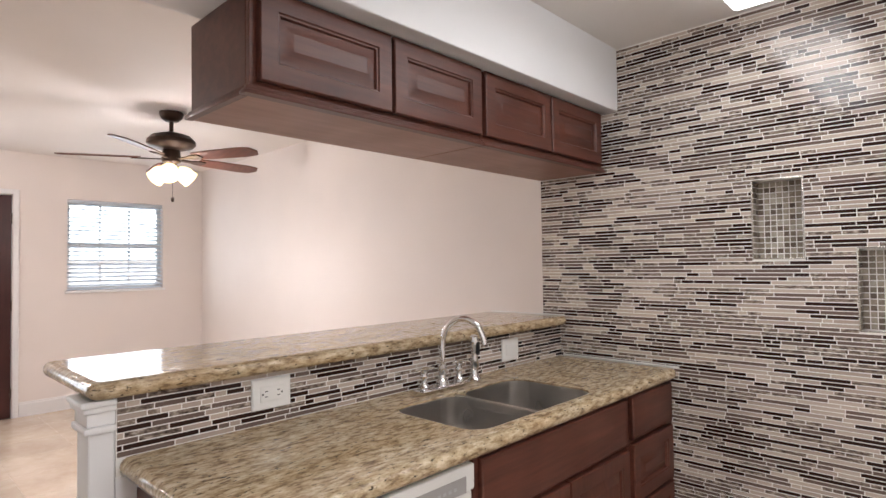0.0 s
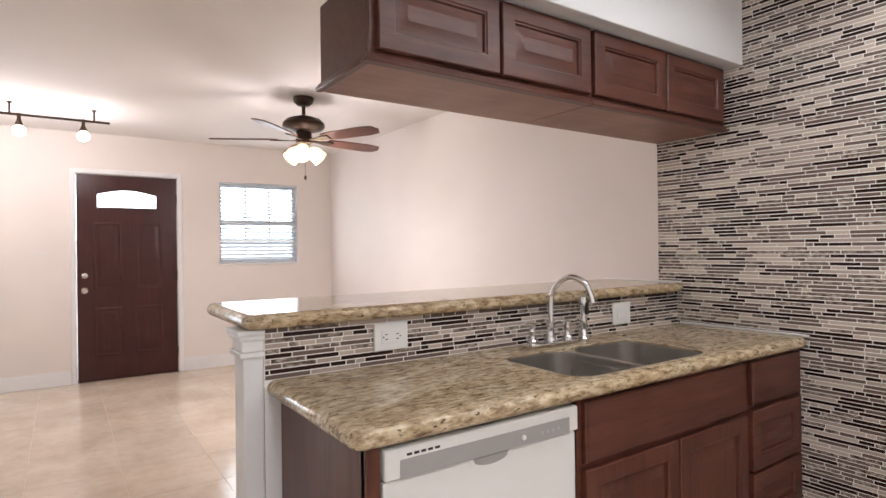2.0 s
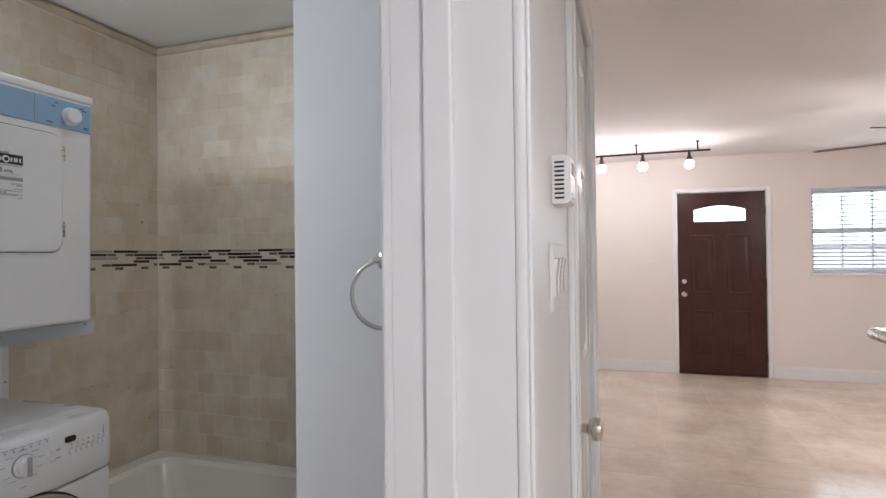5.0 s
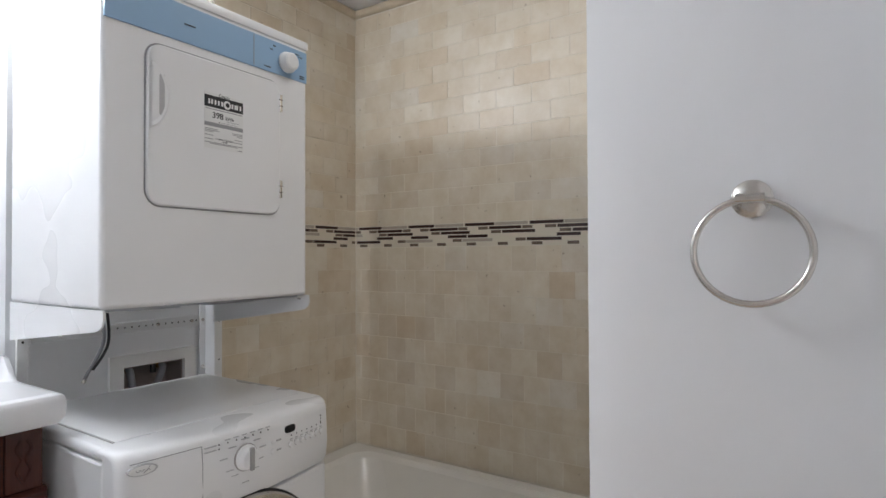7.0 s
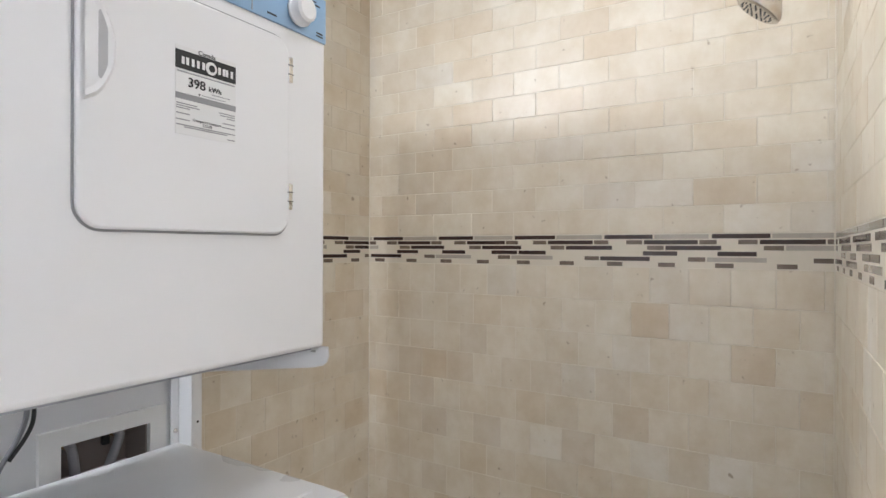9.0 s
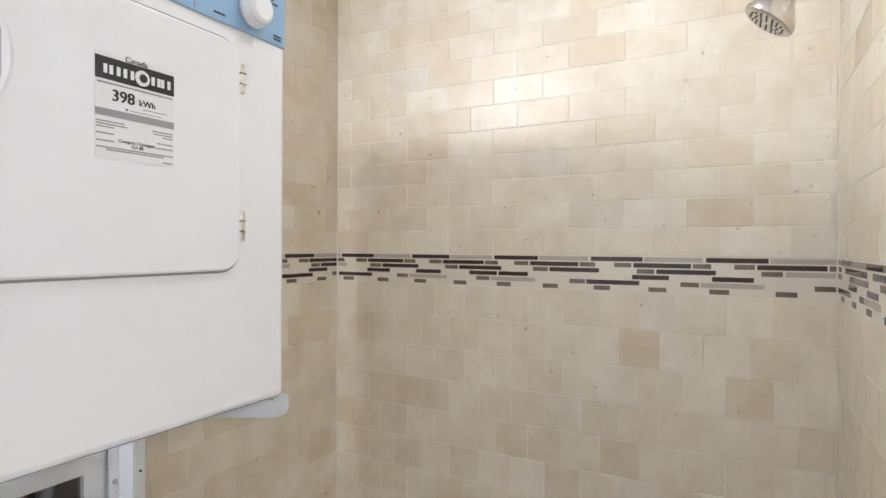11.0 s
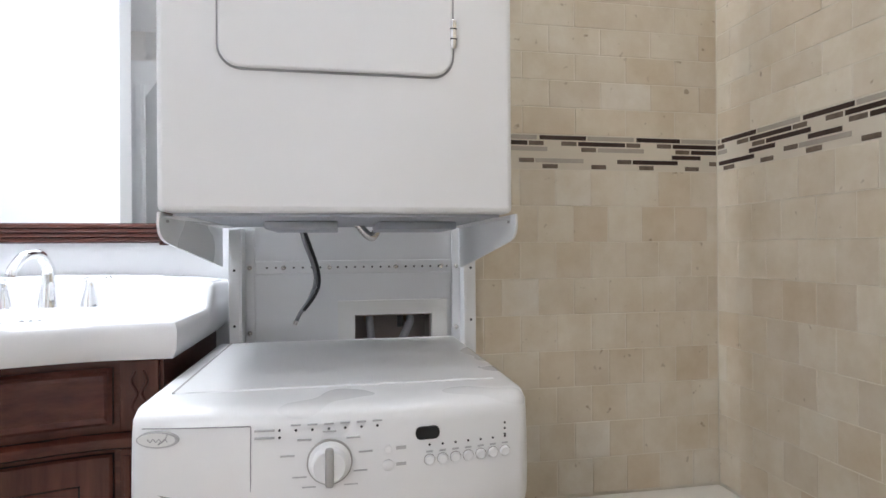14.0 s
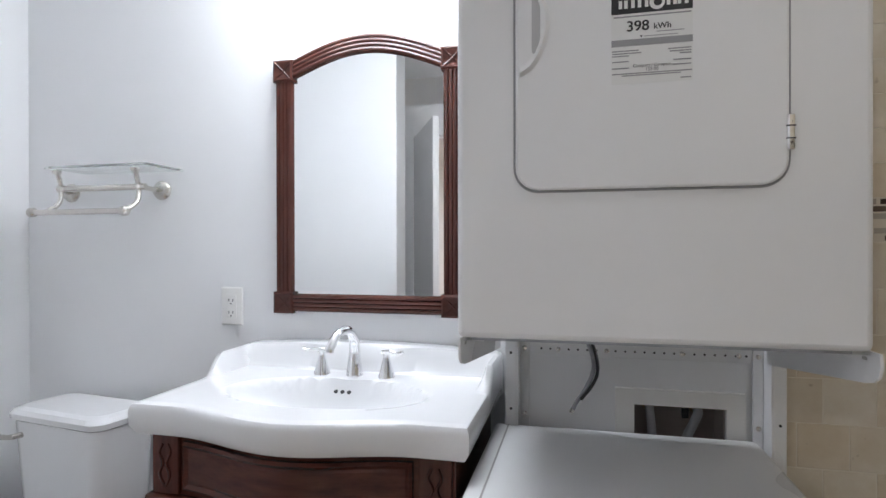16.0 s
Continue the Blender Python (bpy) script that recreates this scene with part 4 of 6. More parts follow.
closet_door()


def bathroom_door():
    x1, y0 = 1.266, -0.075
    t = thing("bathroom_door", (x1, y0, 0), "white bathroom door standing open", "door")
    t["kind"] = "structure"
    holes = [(a, b, lo, hi) for a, b in ((-0.635, -0.445), (-0.355, -0.165)) for lo, hi in ((0.24, 0.86), (1.06, 1.60), (1.69, 1.92))]
    part("leaf", boxed(x1 - 0.025, x1, y0 - 0.650, y0, 0.010, 2.036, 0.002), DOOR_WHITE, t)
    part("stiles_and_rails", slab("x", x1 - 0.035, x1 - 0.0251, y0 - 0.650, y0, 0.010, 2.036, holes), DOOR_WHITE, t)
    for a, b, lo, hi in holes:
        part("panel", stepped(bmesh.new(), a, b, lo, hi, SUNK, lambda u, v, d: (x1 - 0.035 - d, u, v)), DOOR_WHITE, t)
    t.rotation_euler = (0, 0, radians(-26))


bathroom_door()


def thermostat():
    x0, x1, z0, z1, y = 0.195, 0.288, 1.448, 1.530, HALL_Y
    t = thing("thermostat", ((x0 + x1) / 2, y, z0), "white plastic thermostat with grey display", "thermostat")
    body = part("body", stepped(bmesh.new(), x0, x1, z0, z1, [(0, 0.0005), (0, 0.024), (0.004, 0.031), (0.005, 0.031)], face_y(y)), WHITE_PLASTIC, t)
    part("display", stepped(bmesh.new(), x0 + 0.030, x1 - 0.025, z0 + 0.052, z0 + 0.072, [(0, 0.0305), (0, 0.0318)], face_y(y)), DARK_BOX, body, "dark display")
    for k in range(9):
        part("vent", boxed(x1 - 0.0005, x1 + 0.0006, y + 0.005, y + 0.021, z0 + 0.008 + 0.0075 * k, z0 + 0.0115 + 0.0075 * k), INK, body)
    for k in range(2):
        part("button", stepped(bmesh.new(), x0 + 0.010, x0 + 0.022, z0 + 0.048 + 0.014 * k, z0 + 0.056 + 0.014 * k, [(0, 0.0305), (0.001, 0.033)], face_y(y)), WHITE_PLASTIC, body)
        part("slider", stepped(bmesh.new(), x0 + 0.030 + 0.03 * k, x0 + 0.042 + 0.03 * k, z0 + 0.010, z0 + 0.020, [(0, 0.0305), (0.001, 0.034)], face_y(y)), WHITE_PLASTIC, body)


thermostat()


def light_switches():
    x0, x1, z0, z1, y = 0.174, 0.331, 1.268, 1.381, HALL_Y
    t = thing("switch_plate", ((x0 + x1) / 2, y, z0), "white three-gang rocker switch plate", "switch")
    part("plate", stepped(bmesh.new(), x0, x1, z0, z1, [(0, 0.0005), (0, 0.004), (0.003, 0.0065), (0.004, 0.0065)], face_y(y)), WHITE_PLASTIC, t)
    for k in range(3):
        a = x0 + 0.0185 + 0.046 * k
        part("rocker_frame", stepped(bmesh.new(), a - 0.001, a + 0.034, z0 + 0.024, z1 - 0.024, [(0, 0.006), (0, 0.0072), (0.0012, 0.0072)], face_y(y)), WHITE_PLASTIC, t)
        bm = bmesh.new()
        pts = [(0.0065, z0 + 0.0265), (0.0085, z0 + 0.0265), (0.0088, z0 + 0.058), (0.0125, z1 - 0.0275), (0.0115, z1 - 0.0265), (0.0065, z1 - 0.0265)]
        prism(bm, pts, a + 0.0015, a + 0.0315, lambda u, v, d: (d, y + u, v))
        part("rocker", bm, ROCKER, t)
        part("rocker_gap", boxed(a + 0.0015, a + 0.0315, y + 0.0066, y + 0.0076, z1 - 0.0262, z1 - 0.0248), INK, t)


light_switches()


def ceiling_fan():
    cx, cy, cz = -3.33, 2.16, 2.44
    t = thing("ceiling_fan", (cx, cy, 1.82), "bronze ceiling fan with five wooden blades and lit shades", "ceiling fan")
    part("canopy", lathe(bmesh.new(), [(0.078, 0), (0.080, 0.012), (0.070, 0.040), (0.045, 0.062), (0.020, 0.066)], (cx, cy, cz - 0.0005), "-z"), BRONZE, t)
    part("downrod", cyl(bmesh.new(), (cx, cy, cz - 0.064), (cx, cy, cz - 0.150), 0.014), BRONZE, t)
    part("motor", lathe(bmesh.new(), [(0.030, 0), (0.075, 0.012), (0.130, 0.030), (0.158, 0.060), (0.160, 0.085), (0.140, 0.105), (0.090, 0.120), (0.060, 0.128)], (cx, cy, cz - 0.140), "-z", 36), BRONZE, t)
    part("switch_housing", lathe(bmesh.new(), [(0.058, 0), (0.060, 0.045), (0.066, 0.060), (0.060, 0.085), (0.030, 0.100)], (cx, cy, cz - 0.266), "-z"), BRONZE, t)
    zb = cz - 0.322
    for k in range(5):
        a = radians(26.5 + 72 * k)
        m = Matrix.Translation((cx, cy, zb)) @ Matrix.Rotation(a, 4, "Z")
        tilt = m @ Matrix.Rotation(radians(-13), 4, "X")
        bm = bmesh.new()
        out = [(0.20, -0.050), (0.30, -0.062), (0.58, -0.070), (0.675, -0.056), (0.705, 0.0), (0.675, 0.056), (0.58, 0.070), (0.30, 0.062), (0.20, 0.050)]
        prism(bm, out, -0.004, 0.004, lambda u, v, d: tilt @ Vector((u, v, d)))
        b = part("blade", bm, FAN_BLADE, t)
        bm = bmesh.new()
        prism(bm, [(0.055, -0.018), (0.13, -0.014), (0.19, -0.034), (0.25, -0.026), (0.25, 0.026), (0.19, 0.034), (0.13, 0.014), (0.055, 0.018)], -0.012, -0.0042, lambda u, v, d: tilt @ Vector((u, v, d)))
        part("blade_arm", bm, BRONZE, b)
    for k in range(3):
        a = radians(-28 + 120 * k)
        d = Vector((math.cos(a), math.sin(a), -0.75)).normalized()
        q = d.to_track_quat("Z", "Y").to_matrix()
        c = Vector((cx, cy, cz - 0.360)) + d * 0.055
        part("shade_arm", tube(bmesh.new(), [(cx, cy, cz - 0.350), c], 0.012, 10), BRONZE, t)
        s = part("shade", lathe(bmesh.new(), [(0.022, 0), (0.034, 0.010), (0.052, 0.036), (0.060, 0.066), (0.058, 0.095), (0.063, 0.115), (0.060, 0.116)], c, q, 24), BULB, t, "glowing frosted glass shade")
        s.visible_shadow = False
    part("pull_chain", tube(bmesh.new(), [(cx + 0.02, cy, cz - 0.36), (cx + 0.02, cy, cz - 0.60)], 0.0015, 6), BRONZE, t)
    part("pull_knob", lathe(bmesh.new(), [(0.004, 0), (0.010, 0.008), (0.010, 0.028), (0.005, 0.036)], (cx + 0.02, cy, cz - 0.598), "-z", 14), BRONZE, t)


ceiling_fan()


def track_light():
    x, z = -4.60, 2.345
    t = thing("track_light", (x, -0.1, 2.15), "bronze ceiling track light with five lit heads", "track light")
    part("rail", boxed(x - 0.009, x + 0.009, -1.10, 0.95, z - 0.009, z + 0.009, 0.003), BRONZE, t)
    part("canopy", lathe(bmesh.new(), [(0.055, 0), (0.056, 0.010), (0.045, 0.020), (0.012, 0.024), (0.010, 0.085)], (x, -0.26, 2.4395), "-z"), BRONZE, t)
    for y in (0.84, 0.285, -0.762):
        part("hanger", lathe(bmesh.new(), [(0.018, 0), (0.018, 0.008), (0.007, 0.012), (0.007, 0.088)], (x, y, 2.4395), "-z", 14), BRONZE, t)
    for y in (0.765, 0.343, -0.047, -0.493, -0.857):
        h = part("head", lathe(bmesh.new(), [(0.010, 0), (0.014, 0.012), (0.014, 0.050), (0.022, 0.070), (0.030, 0.095)], (x, y, z + 0.012), "-z", 18), BRONZE, t)
        b = part("bulb", lathe(bmesh.new(), [(0.020, 0), (0.040, 0.018), (0.046, 0.040), (0.038, 0.066), (0.015, 0.080)], (x, y, z - 0.085), "-z", 20), TRACK_BULB, h, "glowing bulb")
        b.visible_shadow = False


track_light()
solo("door_chime", boxed(FRONT + 0.0005, FRONT + 0.006, 0.415, 0.500, 1.258, 1.275, 0.002), WHITE_PLASTIC, "small white plate on the wall by the door", "wall plate")


# ---- bathroom ----
def washer():
    x0, x1, yf, yb, zt = -0.205, 0.396, -1.425, -2.06, 0.857

    def wf(u):
        return yf - 0.030 * ((2 * u - x0 - x1) / (x1 - x0)) ** 2

    t = thing("washing_machine", ((x0 + x1) / 2, (yf + yb) / 2, 0), "white front-loading washing machine on the bathroom floor", "washing machine")
    part("body", boxed(x0, x1, yb, yf - 0.101, 0.03, 0.828, 0.006), APPLIANCE, t)
    bm = boxed(x0 + 0.001, x1 - 0.001, yb, yf - 0.108, 0.829, zt, 0.010, 3)
    top = part("top_panel", bm, APPLIANCE, t)
    part("top_inset", stepped(bmesh.new(), x0 + 0.035, x1 - 0.035, yb + 0.02, yf - 0.125, [(0, -0.004), (0.0, 0.0008), (0.0010, 0.0022), (0.0016, 0.0022)], lambda u, v, d: (u, v, zt + d)), APPLIANCE, top)
    part("inset_seam", boxed(x1 - 0.0385, x1 - 0.0345, yb + 0.02, yf - 0.125, zt - 0.003, zt + 0.0027), GREY_PLASTIC_AND_SHADE, top)
    # front panel: rounded shoulder, faintly bowed
    prof = [(yf - 0.118, zt + 0.0008), (yf - 0.070, zt + 0.0008), (yf - 0.034, zt - 0.0006), (yf - 0.016, zt - 0.006), (yf - 0.007, zt - 0.017), (yf - 0.003, zt - 0.035), (yf, 0.78), (yf + 0.002, 0.73), (yf - 0.002, 0.69), (yf - 0.012, 0.672), (yf - 0.098, 0.668), (yf - 0.098, zt - 0.02), (yf - 0.118, zt - 0.006)]
    bm = bmesh.new()
    rings = []
    across = [0, 0.0006, 0.0024, 0.0054, 0.0096, 0.015, 0.022, 0.030] + [0.06 + 0.04 * k for k in range(13)]
    across = [x0 + q for q in across] + [x1 - q for q in across[7::-1]]

    def turn_in(u):
        e = min(u - x0, x1 - u)
        return 0.024 - math.sqrt(max(0.0, 0.024 ** 2 - (0.024 - e) ** 2)) if e < 0.024 else 0.0

    for u in across:
        rings.append([bm.verts.new((u, y - (turn_in(u) + yf - wf(u)) * max(0.0, min(1.0, (y - yf + 0.098) / 0.075)), z - 0.4 * turn_in(u) * (z > zt - 0.01))) for y, z in prof])
    for a, b in zip(rings, rings[1:]):
        for k in range(len(prof)):
            bm.faces.new((a[k], b[k], b[(k + 1) % len(prof)], a[(k + 1) % len(prof)]))
    bm.faces.new(rings[0])
    bm.faces.new(rings[-1][::-1])
    panel = part("control_panel", bm, APPLIANCE, t)
    f = lambda u, v, d: (u, wf(u) + 0.0005 + d, v)
    prof = [(yf - 0.098, 0.666), (yf - 0.012, 0.664), (yf - 0.008, 0.655), (yf - 0.008, 0.05), (yf - 0.016, 0.03), (yf - 0.098, 0.03)]
    low, rings = bmesh.new(), []
    for u in across:
        rings.append([low.verts.new((u, y - (turn_in(u) + yf - wf(u)) * (1 if y > yf - 0.04 else 0), z)) for y, z in prof])
    for a, b in zip(rings, rings[1:]):
        for k in range(len(prof)):
            low.faces.new((a[k], b[k], b[(k + 1) % len(prof)], a[(k + 1) % len(prof)]))
    low.faces.new(rings[0])
    low.faces.new(rings[-1][::-1])
    part("front_panel", low, APPLIANCE, t)
    part("drawer_seam", tube(bmesh.new(), [(0.2235, wf(0.2235) + 0.0008, 0.690), (0.2235, wf(0.2235) + 0.0006, 0.79), (0.2235, wf(0.2235) - 0.0035, 0.832)], 0.0009, 6), GREY_INK, panel)
    part("drawer_seam", tube(bmesh.new(), [(u, wf(u) - 0.0032, 0.833) for u in (0.2235, 0.26, 0.30, 0.34, 0.375)], 0.0009, 6), GREY_INK, panel)
    # drawer grip: the shadow in its hollow is coloured in as a grey crescent
    bm = bmesh.new()
    n = 14
    out = [(0.252 + 0.100 * k / n, 0.716 + 0.024 * (k / n) + 0.001 * math.sin(math.pi * k / n)) for k in range(n + 1)]
    out += [(0.352 - 0.100 * k / n, 0.740 - 0.024 * (k / n) - 0.011 * math.sin(math.pi * k / n)) for k in range(1, n)]
    prism(bm, out, -0.006, 0.0022, lambda u, v, d: (u, wf(u) + d, v))
    part("drawer_grip_shade", bm, GREY_PLASTIC_AND_SHADE, panel, "drawer grip, a grey crescent drawn for its shadow")
    bm = bmesh.new()
    prism(bm, [(0.352 + 0.030 * math.cos(a), 0.818 + 0.0115 * math.sin(a)) for a in (2 * math.pi * k / 24 for k in range(24))], -0.006, 0.0016, lambda u, v, d: (u, wf(u) + d, v))
    badge = part("badge", bm, PALE_GREY, panel, "small oval silver badge")
    bm = bmesh.new()
    prism(bm, [(0.3535 + 0.0265 * math.cos(a), 0.8182 + 0.0095 * math.sin(a)) for a in (2 * math.pi * k / 24 for k in range(24))], 0.001, 0.0022, lambda u, v, d: (u, wf(u) + d, v))
    part("badge_face", bm, LABEL_PAPER, badge)
    part("badge_mark", tube(bmesh.new(), curve_pts([(0.366 - 0.004 * k, wf(0.366 - 0.004 * k) + 0.0023, 0.8175 + 0.0022 * (-1) ** k) for k in range(8)], 3), 0.0006, 6), GREY_INK, badge)
    part("badge_mark", tube(bmesh.new(), curve_pts([(0.338, wf(0.338) + 0.0023, 0.826), (0.342, wf(0.342) + 0.0023, 0.818), (0.351, wf(0.351) + 0.0023, 0.8115), (0.347, wf(0.347) + 0.0023, 0.8165)], 4), 0.0006, 6), GREY_INK, badge)
    d = part("dial", lathe(bmesh.new(), [(0.0305, 0), (0.0305, 0.006), (0.026, 0.010), (0.025, 0.020), (0.022, 0.024)], (0.112, wf(0.112) + 0.0006, 0.778), "y"), APPLIANCE, panel)
    part("dial_ring", lathe(bmesh.new(), [(0.033, 0), (0.033, 0.003), (0.030, 0.004)], (0.112, wf(0.112) + 0.0004, 0.778), "y"), GREY_PLASTIC_AND_SHADE, panel)
    part("dial_grip", boxed(0.106, 0.118, yf + 0.02, yf + 0.031, 0.750, 0.806, 0.004), GREY_PLASTIC_AND_SHADE, d)
    bm = bmesh.new()
    prism(bm, rounded(-0.052, -0.015, 0.799, 0.818, 0.008, 5), -0.004, 0.0016, lambda u, v, q: (u, wf(u) + q, v))
    part("display", bm, BLACK_PLASTIC, panel, "black oval display")
    for k in range(7):
        u = -0.036 - 0.0205 * k
        part("button", lathe(bmesh.new(), [(0.0078, 0), (0.0078, 0.003), (0.006, 0.005)], (u, wf(u) + 0.0012, 0.768), "y", 16), APPLIANCE, panel)
        part("button_rim", lathe(bmesh.new(), [(0.0088, 0), (0.0088, 0.001)], (u, wf(u) + 0.0006, 0.768), "y", 16), GREY_PLASTIC_AND_SHADE, panel)
        part("indicator", lathe(bmesh.new(), [(0.0018, 0), (0.0018, 0.001)], (u, wf(u) + 0.001, 0.7905), "y", 10), INK, panel)
        part("caption", stepped(bmesh.new(), u - 0.005, u + 0.005, 0.779, 0.7815, [(0, 0), (0, 0.0012)], f), PALE_GREY, panel)
    for k in range(3):
        part("indicator", lathe(bmesh.new(), [(0.0018, 0), (0.0018, 0.001)], (-0.159, wf(-0.159) + 0.0008, 0.812 - 0.009 * k), "y", 10), INK, panel)
    for k in range(6):
        u = 0.160 - 0.0235 * k
        part("indicator", lathe(bmesh.new(), [(0.002, 0), (0.002, 0.001)], (u, wf(u) - 0.001, 0.8255), "y", 10), INK, panel)
        part("caption", stepped(bmesh.new(), u - 0.007, u + 0.007, 0.8315, 0.8335, [(0, -0.004), (0, -0.0012)], f), PALE_GREY, panel)
    for z in (0.8265, 0.816):
        part("indicator", lathe(bmesh.new(), [(0.002, 0), (0.002, 0.001)], (0.183, wf(0.183) - 0.001, z), "y", 10), INK, panel)
        part("caption", stepped(bmesh.new(), 0.190, 0.218, z - 0.001, z + 0.001, [(0, -0.004), (0, 0.0004)], f), PALE_GREY, panel)
    for u, z in ((0.148, 0.811), (0.172, 0.789), (0.155, 0.758), (0.142, 0.743), (0.078, 0.811), (0.060, 0.789), (0.068, 0.762), (0.082, 0.743), (0.112, 0.822), (0.112, 0.718)):
        part("caption", stepped(bmesh.new(), u - 0.010, u + 0.010, z - 0.0009, z + 0.0009, [(0, -0.004), (0, 0.0014)], f), PALE_GREY, panel)
    for z, r in ((0.790, 0.006), (0.766, 0.0085)):
        part("round_button", lathe(bmesh.new(), [(r, 0), (r, 0.002), (r * 0.7, 0.003)], (0.027, wf(0.027) + 0.001, z), "y", 16), APPLIANCE, panel)
        part("caption", stepped(bmesh.new(), 0.0, 0.015, z - 0.002, z + 0.002, [(0, -0.004), (0, 0.0014)], f), PALE_GREY, panel)
    # round door
    bm = lathe(bmesh.new(), [(0.222, -0.004), (0.222, 0.012), (0.214, 0.024), (0.196, 0.032), (0.176, 0.030), (0.166, 0.018)], (0.100, yf - 0.012, 0.455), "y", 56)
    door = part("door_ring", bm, NICKEL, t, "silver door ring")
    part("door_seal", lathe(bmesh.new(), [(0.228, -0.003), (0.228, 0.003), (0.223, 0.005)], (0.100, yf - 0.012, 0.455), "y", 56), BLACK_PLASTIC, t)
    part("door_glass", lathe(bmesh.new(), [(0.168, 0), (0.150, -0.004), (0.10, -0.02), (0.03, -0.03)], (0.100, yf + 0.005, 0.455), "y", 40), BLACK_PLASTIC, door, "dark door glass")
    for u in (x0 + 0.05, x1 - 0.05):
        for v in (yb + 0.06, yf - 0.08):
            part("foot", cyl(bmesh.new(), (u, v, 0.0), (u, v, 0.032), 0.02), BLACK_PLASTIC, t)


washer()


def words(text, size, where, turn, mat, parent, align="CENTER"):
    c = bpy.data.curves.new("lettering", "FONT")
    c.body, c.size, c.align_x, c.align_y, c.extrude = text, size, align, "CENTER", 0.0003
    tmp = bpy.data.objects.new("lettering", c)
    me = bpy.data.meshes.new_from_object(tmp)
    bpy.data.objects.remove(tmp)
    me.materials.append(mat)
    ob = new("lettering", me)
    ob.parent = parent
    ob.matrix_basis = Matrix.Translation(Vector(where) - ORIGIN[parent]) @ turn
    ORIGIN[ob] = ORIGIN[parent]
    return ob


FACE_PLUS_Y = Euler((math.pi / 2, 0, math.pi)).to_matrix().to_4x4()


def dryer():
    x0, x1, yf, yb, z0, z1 = -0.210, 0.386, -1.556, -2.03, 1.150, 1.925
    t = thing("tumble_dryer", ((x0 + x1) / 2, (yf + yb) / 2, z0), "white compact tumble dryer on a wall stand above the washer", "dryer")
    part("cabinet", boxed(x0, x1, yb, yf, z0, z1, 0.010, 3), APPLIANCE, t)
    part("underside", boxed(x0 + 0.02, x1 - 0.02, yb + 0.02, yf - 0.02, z0 - 0.006, z0 - 0.0005), GALVANISED, t, "bare metal underside")
    for u0, u1 in ((0.10, 0.24), (-0.14, 0.02)):
        part("underside_tray", boxed(u0, u1, yb + 0.10, yf - 0.16, z0 - 0.022, z0 - 0.0065, 0.003), GALVANISED, t)
    # door with dark seam
    a0, a1, b0, b1 = -0.100, 0.289, 1.388, 1.770
    bm = bmesh.new()
    prism(bm, rounded(a0 - 0.004, a1 + 0.004, b0 - 0.004, b1 + 0.004, 0.040, 7), yf - 0.006, yf + 0.0008, lambda u, v, d: (u, d, v))
    part("door_seam", bm, GREY_INK, t)
    bm = bmesh.new()
    rings = []
    for ins, d in ((0, -0.004), (0, 0.0055), (0.0015, 0.0072), (0.004, 0.008)):
        rings.append([bm.verts.new((u, yf + d, v)) for u, v in rounded(a0 + ins, a1 - ins, b0 + ins, b1 - ins, 0.036 - ins, 7)])
    for a, b in zip(rings, rings[1:]):
        for k in range(len(a)):
            bm.faces.new((a[k], a[(k + 1) % len(a)], b[(k + 1) % len(a)], b[k]))
    bm.faces.new(rings[0][::-1])
    bm.faces.new(rings[-1])
    door = part("door", bm, APPLIANCE, t)
    yd = yf + 0.008
    # moulded grip: raised crescent; a pale grey strip paints its recess's shade
    bm = bmesh.new()
    n = 16
    rim = [(0.281 - 0.046 * math.sin(math.pi * k / n) ** 0.6, 1.566 + 0.165 * k / n) for k in range(n + 1)]
    a = [bm.verts.new((u, yd + 0.0002, v)) for u, v in rim]
    b = [bm.verts.new((0.281 - (0.281 - u) * 0.86, yd + 0.007, 1.648 + (v - 1.648) * 0.93)) for u, v in rim]
    c = [bm.verts.new((0.281 - (0.281 - u) * 0.70, yd + 0.0045, 1.648 + (v - 1.648) * 0.82)) for u, v in rim]
    for k in range(n):
        bm.faces.new((a[k], a[k + 1], b[k + 1], b[k]))
        bm.faces.new((b[k], b[k + 1], c[k + 1], c[k]))
    bm.faces.new(c)
    grip = part("grip", bm, APPLIANCE, door)
    bm = bmesh.new()
    prism(bm, rounded(0.250, 0.263, 1.600, 1.700, 0.006, 4), yd + 0.001, yd + 0.0052, lambda u, v, d: (u, d, v))
    part("grip_recess_shade", bm, PALE_GREY, grip)
    for z in (1.712, 1.462):
        h = part("hinge", boxed(a0 - 0.007, a0 + 0.004, yf + 0.0015, yf + 0.011, z - 0.026, z + 0.026, 0.003), CHROME, t)
        for q in (-0.009, 0.009):
            part("hinge_gap", boxed(a0 - 0.0075, a0 + 0.0045, yf + 0.0018, yf + 0.0114, z + q - 0.0008, z + q + 0.0008), INK, h)
    # control strip
    p = part("control_strip", stepped(bmesh.new(), x0 + 0.004, x1 - 0.004, 1.796, 1.889, [(0, -0.004), (0, 0.003), (0.002, 0.004)], face_y(yf)), BLUE_PANEL, t, "pale blue control strip")
    part("strip_line", boxed(-0.012, -0.010, yf + 0.003, yf + 0.0046, 1.800, 1.886), GREY_INK, p)
    k = part("knob", lathe(bmesh.new(), [(0.030, 0), (0.031, 0.006), (0.027, 0.010), (0.025, 0.024), (0.020, 0.028)], (-0.127, yf + 0.0045, 1.838), "y", 32), APPLIANCE, p, "white timer knob")
    part("knob_grip", boxed(-0.133, -0.121, yf + 0.022, yf + 0.032, 1.816, 1.860, 0.005), APPLIANCE, k)
